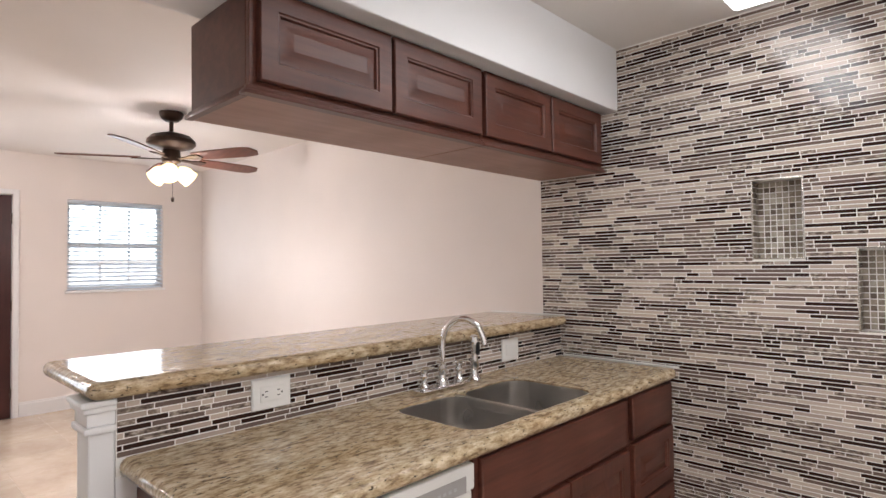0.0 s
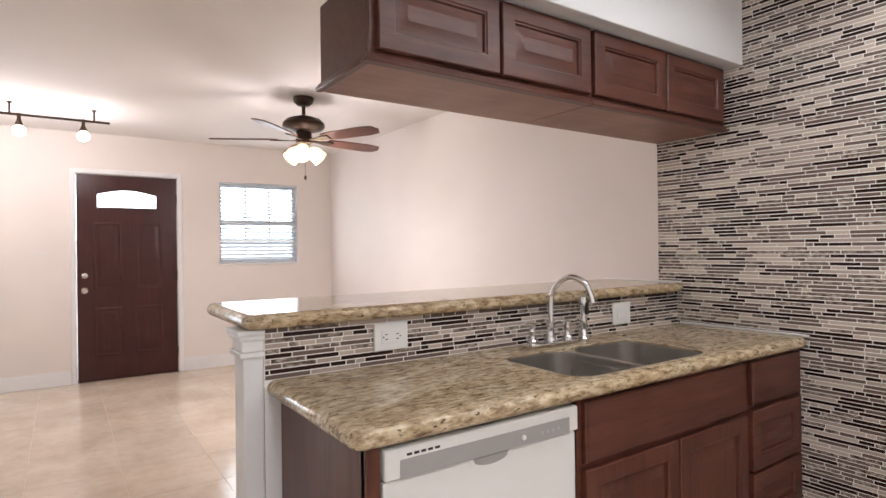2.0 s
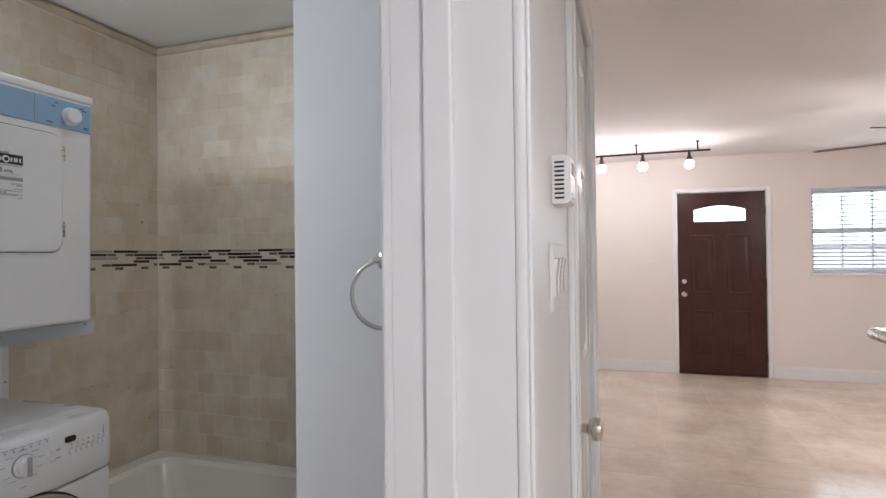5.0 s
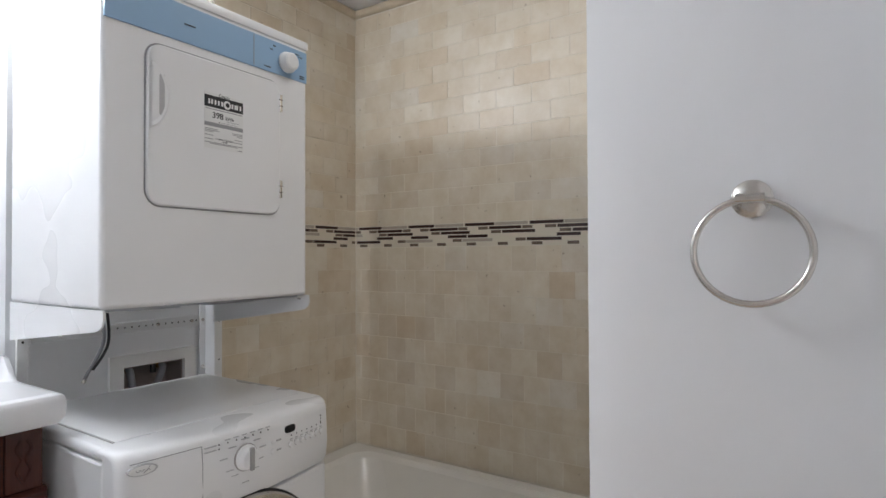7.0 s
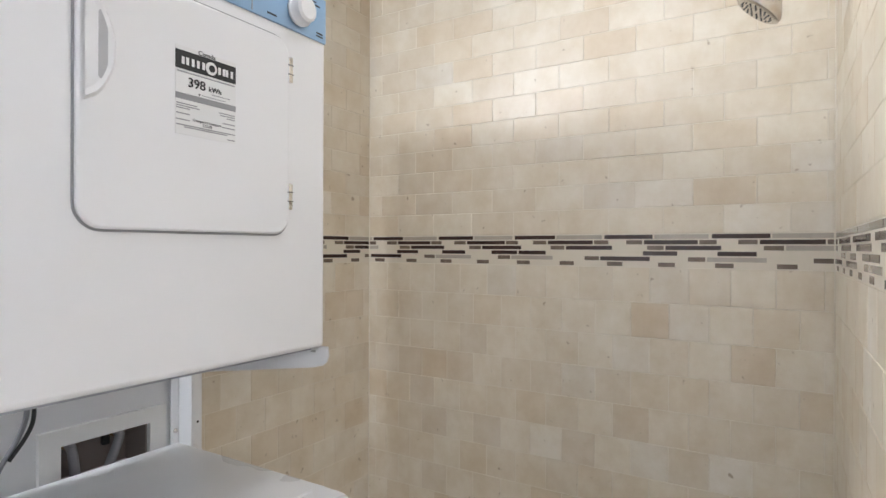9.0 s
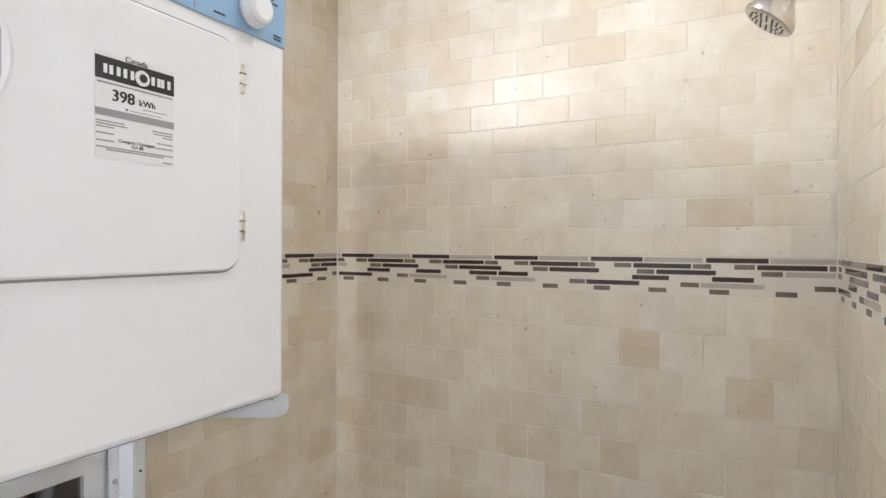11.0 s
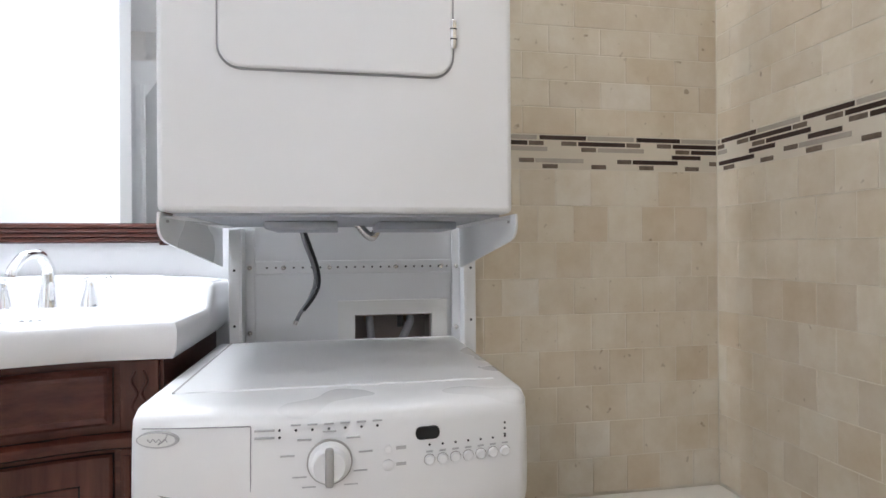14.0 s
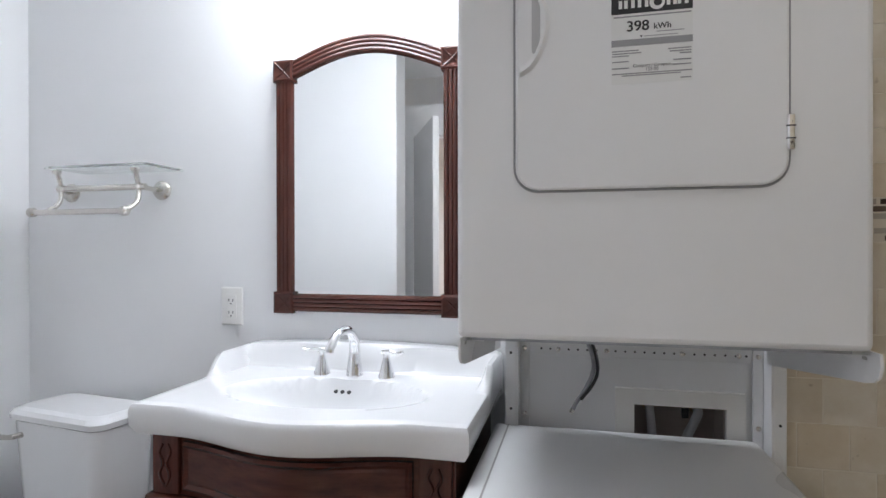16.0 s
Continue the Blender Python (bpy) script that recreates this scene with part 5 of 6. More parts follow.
    for u, v, w in ((-0.072, 1.862, 0.010), (-0.082, 1.874, 0.010), (-0.168, 1.874, 0.016), (-0.180, 1.868, 0.014), (-0.186, 1.812, 0.018), (-0.186, 1.806, 0.018), (-0.058, 1.808, 0.022), (0.18, 1.842, 0.03)):
        part("caption", stepped(bmesh.new(), u - w / 2, u + w / 2, v - 0.0015, v + 0.0015, [(0, 0.003), (0, 0.0048)], face_y(yf)), INK, p)
    part("top_lip", boxed(x0 - 0.002, x1 + 0.002, yb, yf + 0.006, 1.897, 1.924, 0.006), APPLIANCE, t)
    # printed label on the door
    l0, l1 = 0.028, 0.143
    lab = part("label", boxed(l0, l1, yd - 0.001, yd + 0.0006, 1.5450, 1.6880), LABEL_PAPER, door, "printed black and white energy label")
    f = face_y(yd)

    def ink(u0, u1, v0, v1, m=INK, d=0.0010):
        part("print", stepped(bmesh.new(), u0, u1, v0, v1, [(0, 0), (0, d)], f), m, lab)

    ink(l0, l1, 1.6510, 1.6810)
    for u0 in (0.0340, 0.0440, 0.0500, 0.0590, 0.0900, 0.1000, 0.1095, 0.1195, 0.1275):
        ink(u0, u0 + 0.0050, 1.6590, 1.6712, LABEL_PAPER, 0.0014)
    part("print_disc", lathe(bmesh.new(), [(0.0110, 0), (0.0110, 0.0015)], (0.0775, yd, 1.6650), "y", 24), LABEL_PAPER, lab)
    part("print_disc", lathe(bmesh.new(), [(0.0060, 0), (0.0060, 0.0018)], (0.0765, yd, 1.6650), "y", 20), INK, lab)
    ink(0.030, 0.140, 1.6455, 1.6475, GREY_INK)
    ink(l0, l1, 1.6020, 1.6120, GREY_INK)
    for u0, u1, v in ((0.104, 0.142, 1.5950), (0.100, 0.142, 1.5912), (0.118, 0.142, 1.5875), (0.030, 0.062, 1.5938), (0.030, 0.060, 1.5900), (0.030, 0.046, 1.5862), (0.118, 0.142, 1.5790), (0.030, 0.055, 1.5770), (0.118, 0.142, 1.5690), (0.030, 0.056, 1.5700), (0.029, 0.142, 1.5605), (0.045, 0.128, 1.5575), (0.030, 0.045, 1.5500)):
        ink(u0, u1, v - 0.0009, v + 0.0009, GREY_INK)
    part("print_arrow", prism(bmesh.new(), [(0.098, 1.6170), (0.102, 1.6170), (0.100, 1.6135)], 0.0, 0.0010, f), INK, lab)
    for du in (-0.0004, 0.0004):
        words("398", 0.0220, (0.1050 + du, yd + 0.0010 + du / 10, 1.6310), FACE_PLUS_Y, INK, lab)
        words("kWh", 0.0125, (0.0700 + du / 2, yd + 0.0010 + du / 10, 1.6290), FACE_PLUS_Y, INK, lab)
    ink(0.040, 0.078, 1.6205, 1.6217, GREY_INK)
    ink(0.048, 0.096, 1.6150, 1.6160, GREY_INK)
    words("Compact / Compact", 0.0065, (0.085, yd + 0.0010, 1.5715), FACE_PLUS_Y, INK, lab)
    words("123-00", 0.0065, (0.085, yd + 0.0010, 1.5655), FACE_PLUS_Y, INK, lab)
    words("Canada", 0.011, (0.086, yd + 0.0010, 1.6850), FACE_PLUS_Y, INK, lab)


dryer()


def laundry_stand():
    t = thing("laundry_stand", (0.06, -2.06, 0), "white slotted steel wall stand carrying the dryer", "stand")
    for u0, u1, s in ((0.340, 0.367, -1), (-0.258, -0.231, 1)):
        ui = u0 if s < 0 else u1
        p = part("upright", boxed(u0, u1, -2.050, -2.040, 0.0, 1.142, 0.002), APPLIANCE, t)
        part("web", boxed(min(ui, ui + 0.004 * s), max(ui, ui + 0.004 * s), -2.1, -2.0405, 0.0, 1.142), APPLIANCE, p)
        part("wall_flange", boxed(min(ui + 0.0045 * s, ui + 0.027 * s), max(ui + 0.0045 * s, ui + 0.027 * s), -2.1, -2.094, 0.0, 1.142, 0.001), APPLIANCE, p)
        for z, u in ((1.038, (u0 + u1) / 2), (0.90, (u0 + u1) / 2)):
            part("hole", lathe(bmesh.new(), [(0.0034, 0), (0.0034, 0.0006)], (u, -2.0399, z), "y", 10), INK, p)
        for z in (0.875, 1.042):
            part("bolt", lathe(bmesh.new(), [(0.006, 0), (0.006, 0.003), (0.003, 0.005)], (ui + 0.015 * s, -2.0938, z), "y", 12), NICKEL, p)
    for u, low in ((0.379, 1.048), (-0.217, 1.036)):
        bm = bmesh.new()
        prism(bm, [(-1.552, 1.149), (-1.549, 1.130), (-1.555, 1.115), (-1.569, 1.106), (-1.593, 1.100), (-2.039, low), (-2.039, 1.149)], u, u + 0.004, lambda y, z, d: (d, y, z))
        b = part("bracket", bm, APPLIANCE, t)
        v = u + 0.0041 if u < 0 else u - 0.0003
        part("slot", boxed(v - 0.0004, v + 0.0004, -1.600, -1.586, 1.134, 1.139), GREY_PLASTIC_AND_SHADE, b)
    for u0, u1 in ((0.345, 0.379), (-0.212, -0.180)):
        part("bracket_shelf", boxed(u0, u1, -2.03, -1.575, 1.1425, 1.1435), APPLIANCE, t)
    bar = part("cross_bar", boxed(-0.203, 0.312, -2.1005, -2.094, 1.025, 1.060, 0.002), APPLIANCE, t)
    for k in range(22):
        part("bar_hole", lathe(bmesh.new(), [(0.0028, 0), (0.0028, 0.0006)], (-0.19 + 0.0225 * k, -2.0941, 1.042), "y", 10), INK, bar)
    for u in (0.241, 0.124, -0.050, -0.174):
        part("bar_bolt", lathe(bmesh.new(), [(0.006, 0), (0.006, 0.003), (0.003, 0.005)], (u, -2.094, 1.042), "y", 12), NICKEL, bar)


laundry_stand()
cord = thing("power_cord", (0.19, -1.98, 0.912), "grey and black power cords hanging under the dryer", "cord")
part("grey_cable", tube(bmesh.new(), curve_pts([(0.190, -1.96, 1.149), (0.178, -1.985, 1.10), (0.160, -2.01, 1.046), (0.157, -2.025, 1.008), (0.172, -2.03, 0.967), (0.195, -2.03, 0.930), (0.204, -2.03, 0.912)], 6), 0.0052, 10), HOSE, cord, "grey cable")
part("black_cable", tube(bmesh.new(), curve_pts([(0.184, -1.952, 1.149), (0.170, -1.972, 1.105), (0.152, -1.999, 1.048), (0.148, -2.014, 1.006), (0.160, -2.022, 0.972), (0.186, -2.022, 0.937)], 6), 0.0042, 10), BLACK_PLASTIC, cord, "black cable")
part("cord_end", tube(bmesh.new(), [(0.204, -2.03, 0.9115), (0.209, -2.03, 0.902)], [0.0062, 0.0050], 10), NICKEL, cord, "bare metal cord end")
solo("dryer_vent_clip", tube(bmesh.new(), curve_pts([(0.055, -1.93, 1.149), (0.035, -1.93, 1.125), (0.020, -1.93, 1.118), (0.010, -1.93, 1.132)], 5), 0.010, 10), NICKEL, "bent metal clip under the dryer", "clip")


def supply_box():
    x0, x1, y = -0.190, 0.103, -2.1075
    t = thing("supply_box", ((x0 + x1) / 2, y, 0.76), "recessed washer supply box with two taps", "supply box")
    bm = slab("y", y, y + 0.013, x0, x1, 0.76, 0.952, [(-0.148, 0.059, 0.80, 0.914)])
    part("flange", bm, WHITE_PLASTIC, t)
    bm = slab("y", -2.20, -2.1085, -0.1475, 0.0585, 0.801, 0.913, [(-0.1435, 0.0545, 0.805, 0.909)])
    part("tray_side", bm, DARK_BOX, t)
    part("tray_back", boxed(-0.1475, 0.0585, -2.206, -2.201, 0.801, 0.913), DARK_BOX, t)
    for u, lean in ((0.018, -0.006), (-0.094, 0.035)):
        v = part("tap", lathe(bmesh.new(), [(0.014, 0), (0.014, 0.020), (0.010, 0.03), (0.010, 0.055)], (u, -2.200, 0.893), "y", 14), BRASS, t, "worn brass tap")
        part("hose", tube(bmesh.new(), curve_pts([(u, -2.150, 0.897), (u, -2.138, 0.890), (u + lean * 0.3, -2.132, 0.868), (u + lean, -2.130, 0.815)], 5), 0.011, 10), HOSE, t, "grey supply hose")
    part("valve_handle", boxed(-0.075, -0.058, -2.16, -2.145, 0.872, 0.905, 0.003), BLACK_PLASTIC, t)


supply_box()

VX0, VX1, VC = 0.398, 1.152, 0.775


def bow(x, ins=0.0):
    """Front line of the vanity: flat corners and a bowed middle."""
    q = (x - VC) / 0.285
    b = math.cos(q * math.pi / 2) ** 2 if abs(q) < 1 else 0.0
    return -1.700 + 0.058 * b - ins


def vanity_top():
    t = thing("washbasin", (VC, -1.93, 0.887), "white porcelain vanity top with oval basin and backsplash", "sink")
    nx, ny, yb = 72, 44, -2.186
    bm = bmesh.new()

    def height(x, y):
        z = 0.957
        e = math.hypot((x - VC) / 0.250, (y + 1.880) / 0.135)
        if e < 1:
            z -= 0.115 * (1 - e ** 2.2) ** 0.75 * min(1, (1 - e) / 0.08 + 0.1)
        rise = max(0.0, min(1.0, (-2.098 - y) / 0.035))
        rise = rise * rise * (3 - 2 * rise)
        side = max(0.0, min(1.0, (0.030 - min(x - VX0, VX1 - x)) / 0.018))
        back = max(0.0, min(1.0, (-1.945 - y) / 0.07))
        back = back * back * (3 - 2 * back)
        return z + (0.056 + 0.016 * math.cos((x - VC) / 0.377 * math.pi / 2) ** 0.7) * rise if rise >= side * back else z + 0.056 * side * back

    grid = []
    for j in range(ny + 1):
        row = []
        for i in range(nx + 1):
            x = VX0 + (VX1 - VX0) * i / nx
            y = yb + (bow(x) - yb) * j / ny
            z = height(x, y)
            if j == ny or i in (0, nx):
                z -= 0.003
            row.append(bm.verts.new((x, y, z)))
        grid.append(row)
    for j in range(ny):
        for i in range(nx):
            bm.faces.new((grid[j][i], grid[j][i + 1], grid[j + 1][i + 1], grid[j + 1][i]))
    edge = grid[0] + [r[-1] for r in grid[1:]] + grid[-1][-2::-1] + [r[0] for r in grid[-2:0:-1]]
    mid = [bm.verts.new((v.co.x + (0.004 if v.co.x > VC else -0.004) * (1 if v in (grid[0][0],) else 0), v.co.y, 0.905)) for v in edge]
    low = [bm.verts.new((VC + (v.co.x - VC) * 0.985, -1.93 + (v.co.y + 1.93) * 0.97, 0.887)) for v in edge]
    n = len(edge)
    soft = []
    for out, drop in ((0.0032, 0.005), (0.0055, 0.012), (0.0062, 0.022)):
        soft.append([bm.verts.new((VC + (v.co.x - VC) * (1 + out / 0.40), v.co.y + (out if v.co.y > -2.18 else 0.0) * max(0.0, (v.co.y + 2.18) / 0.45), v.co.z - drop)) for v in edge])
    for v in mid:
        v.co.x = VC + (v.co.x - VC) * 1.012
        v.co.y += 0.005 * max(0.0, (v.co.y + 2.18) / 0.45)
    for a, b in ((edge, soft[0]), (soft[0], soft[1]), (soft[1], soft[2]), (soft[2], mid), (mid, low)):
        for k in range(n):
            bm.faces.new((a[k], a[(k + 1) % n], b[(k + 1) % n], b[k]))
    bm.faces.new(low)
    part("basin", bm, PORCELAIN, t)
    for k in (-1, 0, 1):
        part("overflow_hole", lathe(bmesh.new(), [(0.0055, 0), (0.0055, 0.002)], (VC + 0.018 * k, -1.981, 0.930), Euler((radians(-35), 0, 0)).to_matrix(), 14), INK, t)
    part("drain", lathe(bmesh.new(), [(0.0, 0.0), (0.022, 0.0), (0.026, 0.003), (0.028, 0.0)], (VC, -1.885, 0.8435), n=18), CHROME, t)


vanity_top()


def basin_faucet():
    t = thing("basin_faucet", (VC, -2.055, 0.957), "polished chrome widespread basin faucet with two levers", "faucet")
    part("spout_base", lathe(bmesh.new(), [(0.023, 0), (0.022, 0.01), (0.0155, 0.055), (0.013, 0.06)], (VC, -2.060, 0.957)), CHROME, t)
    part("spout", tube(bmesh.new(), curve_pts([(VC, -2.060, 0.965), (VC, -2.062, 1.02), (VC, -2.054, 1.055), (VC + 0.004, -2.020, 1.082), (VC + 0.012, -1.978, 1.076), (VC + 0.018, -1.950, 1.050), (VC + 0.020, -1.944, 1.036)], 6),
                       [0.017 - 0.006 * min(1, k / 22) for k in range(37)], 14), CHROME, t)
    part("lift_rod", tube(bmesh.new(), [(VC, -2.085, 0.957), (VC, -2.085, 1.03)], 0.003, 8), CHROME, t)
    for s in (-1, 1):
        u = VC + s * 0.092
        v = part("handle_base", lathe(bmesh.new(), [(0.022, 0), (0.021, 0.006), (0.010, 0.045), (0.008, 0.060), (0.010, 0.064)], (u, -2.055, 0.957)), CHROME, t)
        part("lever", tube(bmesh.new(), curve_pts([(u - s * 0.012, -2.055, 1.021), (u + s * 0.01, -2.052, 1.024), (u + s * 0.032, -2.047, 1.021), (u + s * 0.050, -2.042, 1.027)], 4), [0.005] + [0.0055] * 5 + [0.0045] * 7, 10), CHROME, v)


basin_faucet()


def vanity_cabinet():
    t = thing("vanity_cabinet", (VC, -1.95, 0), "reddish cherry bow-front vanity cabinet with fluted corners", "vanity")
    x0, x1 = VX0 + 0.028, VX1 - 0.028
    n = 30
    front = [(x0 + (x1 - x0) * k / n, bow(x0 + (x1 - x0) * k / n, 0.030)) for k in range(n + 1)]
    bm = bmesh.new()
    prism(bm, front + [(x1, -2.184), (x0, -2.184)], 0.075, 0.886, lambda u, v, d: (u, v, d))
    part("body", bm, CHERRY_RED, t)
    bm = bmesh.new()
    prism(bm, [(u, v - 0.03) for u, v in front] + [(x1, -2.18), (x0, -2.18)], 0.0, 0.0745, lambda u, v, d: (u, v, d))
    part("plinth", bm, CHERRY_RED, t)

    def strip(name, a, b, z0, z1, prof, mat=CHERRY_RED, steps=14):
        """A board that follows the bow; prof: (inset, out)."""
        bm = bmesh.new()
        rings = []
        for ins, d in prof:
            us = [a + ins + (b - a - 2 * ins) * k / steps for k in range(steps + 1)]
            ring = [bm.verts.new((u, bow(u, 0.030) + d, z0 + ins)) for u in us] + [bm.verts.new((u, bow(u, 0.030) + d, z1 - ins)) for u in us[::-1]]
            rings.append(ring)
        m = len(rings[0])
        for p, q in zip(rings, rings[1:]):
            for k in range(m):
                bm.faces.new((p[k], p[(k + 1) % m], q[(k + 1) % m], q[k]))
        r = rings[-1]
        h = m // 2
        for k in range(h - 1):
            bm.faces.new((r[k], r[k + 1], r[m - 2 - k], r[m - 1 - k]))
        return part(name, bm, mat, t)

    strip("drawer_front", 0.512, 1.038, 0.766, 0.872, [(0, -0.002), (0, 0.010), (0.006, 0.016), (0.014, 0.010), (0.020, 0.012)])
    strip("moulding", x0 - 0.006, x1 + 0.006, 0.722, 0.750, [(0, -0.004), (0.001, 0.018), (0.006, 0.026), (0.011, 0.026)])
    for a, b, k in ((0.512, 0.772, 0.745), (0.778, 1.038, 0.805)):
        d = strip("door", a, b, 0.120, 0.712, [(0, -0.002), (0, 0.010), (0.004, 0.014), (0.050, 0.014), (0.056, 0.006), (0.066, 0.006), (0.085, 0.012)], CHERRY_RED_UP)
        y = bow(k, 0.030) + 0.012
        part("knob", lathe(bmesh.new(), [(0.010, 0), (0.006, 0.006), (0.006, 0.014), (0.016, 0.020), (0.017, 0.026), (0.010, 0.032)], (k, y, 0.672), "y", 18), BRONZE, d, "dark bronze knob")
    for u in (x0 + 0.040, x1 - 0.040):
        y = bow(u, 0.030)
        for z0, z1 in ((0.752, 0.884), (0.08, 0.720)):
            p = part("corner_post", boxed(u - 0.034, u + 0.034, y - 0.01, y + 0.010, z0, z1, 0.003), CHERRY_RED_UP, t)
            if z0 > 0.5:
                for q in (-1, 1):
                    part("carved_leaf", tube(bmesh.new(), curve_pts([(u, y + 0.0095, z0 + 0.016), (u + q * 0.013, y + 0.011, z0 + 0.045), (u + q * 0.004, y + 0.012, z0 + 0.070), (u + q * 0.014, y + 0.0115, z0 + 0.092), (u + q * 0.006, y + 0.010, z0 + 0.112)], 4), 0.0034, 8), CHERRY_RED_UP, p)
                continue
            for k in range(4):
                part("flute", tube(bmesh.new(), [(u - 0.021 + 0.014 * k, y + 0.0095, z0 + 0.012), (u - 0.021 + 0.014 * k, y + 0.0095, z1 - 0.012)], 0.0062, 8), CHERRY_RED_UP, p)


vanity_cabinet()


def wall_mirror():
    x0, x1, z0, y = 0.500, 1.073, 1.106, -2.1895
    w, zc = 0.058, 1.792
    t = thing("wall_mirror", ((x0 + x1) / 2, y, z0), "arched wall mirror in a reeded dark cherry frame", "mirror")
    n = 20

    def arch(f):
        return 1.800 + 0.060 * math.sin(math.pi * f)

    bm = bmesh.new()
    out = [(x0 + w - 0.006, z0 + w - 0.006), (x1 - w + 0.006, z0 + w - 0.006)] + [(x1 - w + 0.006 - (x1 - x0 - 2 * w + 0.012) * k / n, arch(k / n) + 0.004) for k in range(n + 1)]
    prism(bm, out, y + 0.006, y + 0.011, lambda u, v, d: (u, d, v))
    part("glass", bm, MIRROR, t, "clear silvered glass")
    part("backing", boxed(x0 + 0.02, x1 - 0.02, y + 0.0005, y + 0.0055, z0 + 0.02, 1.80), DARK_BOX, t)
    for u in (x0, x1 - w):
        bm = boxed(u + 0.003, u + w - 0.003, y + 0.0115, y + 0.018, z0 + 0.058, zc)
        for k in range(4):
            tube(bm, [(u + 0.0105 + 0.0122 * k, y + 0.019, z0 + 0.058), (u + 0.0105 + 0.0122 * k, y + 0.019, zc)], 0.0065, 8)
        part("stile", bm, CHERRY_RED_UP, t)
    bm = boxed(x0 + w, x1 - w, y + 0.0115, y + 0.018, z0 + 0.003, z0 + w - 0.003)
    for k in range(4):
        tube(bm, [(x0 + w, y + 0.019, z0 + 0.0105 + 0.0122 * k), (x1 - w, y + 0.019, z0 + 0.0105 + 0.0122 * k)], 0.0065, 8)
    part("bottom_rail", bm, CHERRY_RED, t)
    bm = bmesh.new()
    for k in range(4):
        pts = [(x1 - w - (x1 - x0 - 2 * w) * q / n, y + 0.0165, arch(q / n) + 0.008 + 0.0125 * k) for q in range(n + 1)]
        tube(bm, pts, 0.0078, 8)
    part("top_rail", bm, CHERRY_RED, t)
    for u in (x0 - 0.003, x1 - w - 0.003):
        for z in (z0 - 0.003, zc - 0.002):
            s = w + 0.006
            c = part("corner_block", stepped(bmesh.new(), u, u + s, z, z + s, [(0, 0.011), (0, 0.026), (0.006, 0.030), (0.030, 0.018), (0.0315, 0.018)], face_y(y)), CHERRY_RED, t)
            for a, b in (((u + 0.006, z + 0.006), (u + s - 0.006, z + s - 0.006)), ((u + 0.006, z + s - 0.006), (u + s - 0.006, z + 0.006))):
                part("carved_rib", tube(bmesh.new(), [(a[0], y + 0.030, a[1]), ((a[0] + b[0]) / 2, y + 0.021, (a[1] + b[1]) / 2), (b[0], y + 0.030, b[1])], 0.0032, 6), CHERRY_RED, c)


wall_mirror()
outlet_plate("bath_outlet", face_y(-2.1895), 1.195, 1.268, 1.060, 1.176, "white double outlet on the bathroom wall", False)


def glass_shelf():
    y = -2.1895
    t = thing("towel_shelf", (1.65, y, 1.42), "satin nickel towel rack with a glass shelf", "towel rack")
    part("shelf", boxed(1.395, 1.760, -2.175, -2.020, 1.556, 1.563, 0.002), SHELF_GLASS, t, "clear glass shelf with green edge")
    for u in (1.482, 1.835):
        part("rose", lathe(bmesh.new(), [(0.030, 0), (0.031, 0.006), (0.026, 0.014), (0.012, 0.022)], (u, y + 0.0005, 1.500), "y"), NICKEL, t)
        part("post", tube(bmesh.new(), [(u, y + 0.018, 1.500), (u - 0.012 if u < 1.6 else 1.758, y + 0.118, 1.500)], [0.008, 0.007], 12), NICKEL, t)
    part("upper_bar", tube(bmesh.new(), [(1.445, -2.073, 1.500), (1.765, -2.073, 1.500)], 0.0095, 14), NICKEL, t)
    for u in (1.468, 1.752):
        part("bracket", tube(bmesh.new(), curve_pts([(u - 0.008, -2.045, 1.552), (u, -2.062, 1.535), (u + 0.002, -2.073, 1.500), (u - 0.010, -2.055, 1.455), (u - 0.002, -2.025, 1.430), (u, -2.010, 1.424)], 5), 0.007, 10), NICKEL, t)
        part("shelf_clip", boxed(u - 0.018, u + 0.002, -2.058, -2.038, 1.544, 1.5555, 0.003), NICKEL, t)
        part("bar_joint", lathe(bmesh.new(), [(0.009, -0.012), (0.013, -0.006), (0.013, 0.006), (0.009, 0.012)], (u, -2.073, 1.500), "x", 16), NICKEL, t)
    part("lower_bar", tube(bmesh.new(), [(1.450, -2.008, 1.424), (1.790, -2.008, 1.424)], 0.0085, 14), NICKEL, t)
    for u in (1.458, 1.790):
        part("finial", lathe(bmesh.new(), [(0.008, -0.012), (0.014, -0.006), (0.014, 0.008), (0.006, 0.014)], (u, -2.008, 1.424), "x", 16), NICKEL, t)
    t.location.z -= 0.019


glass_shelf()


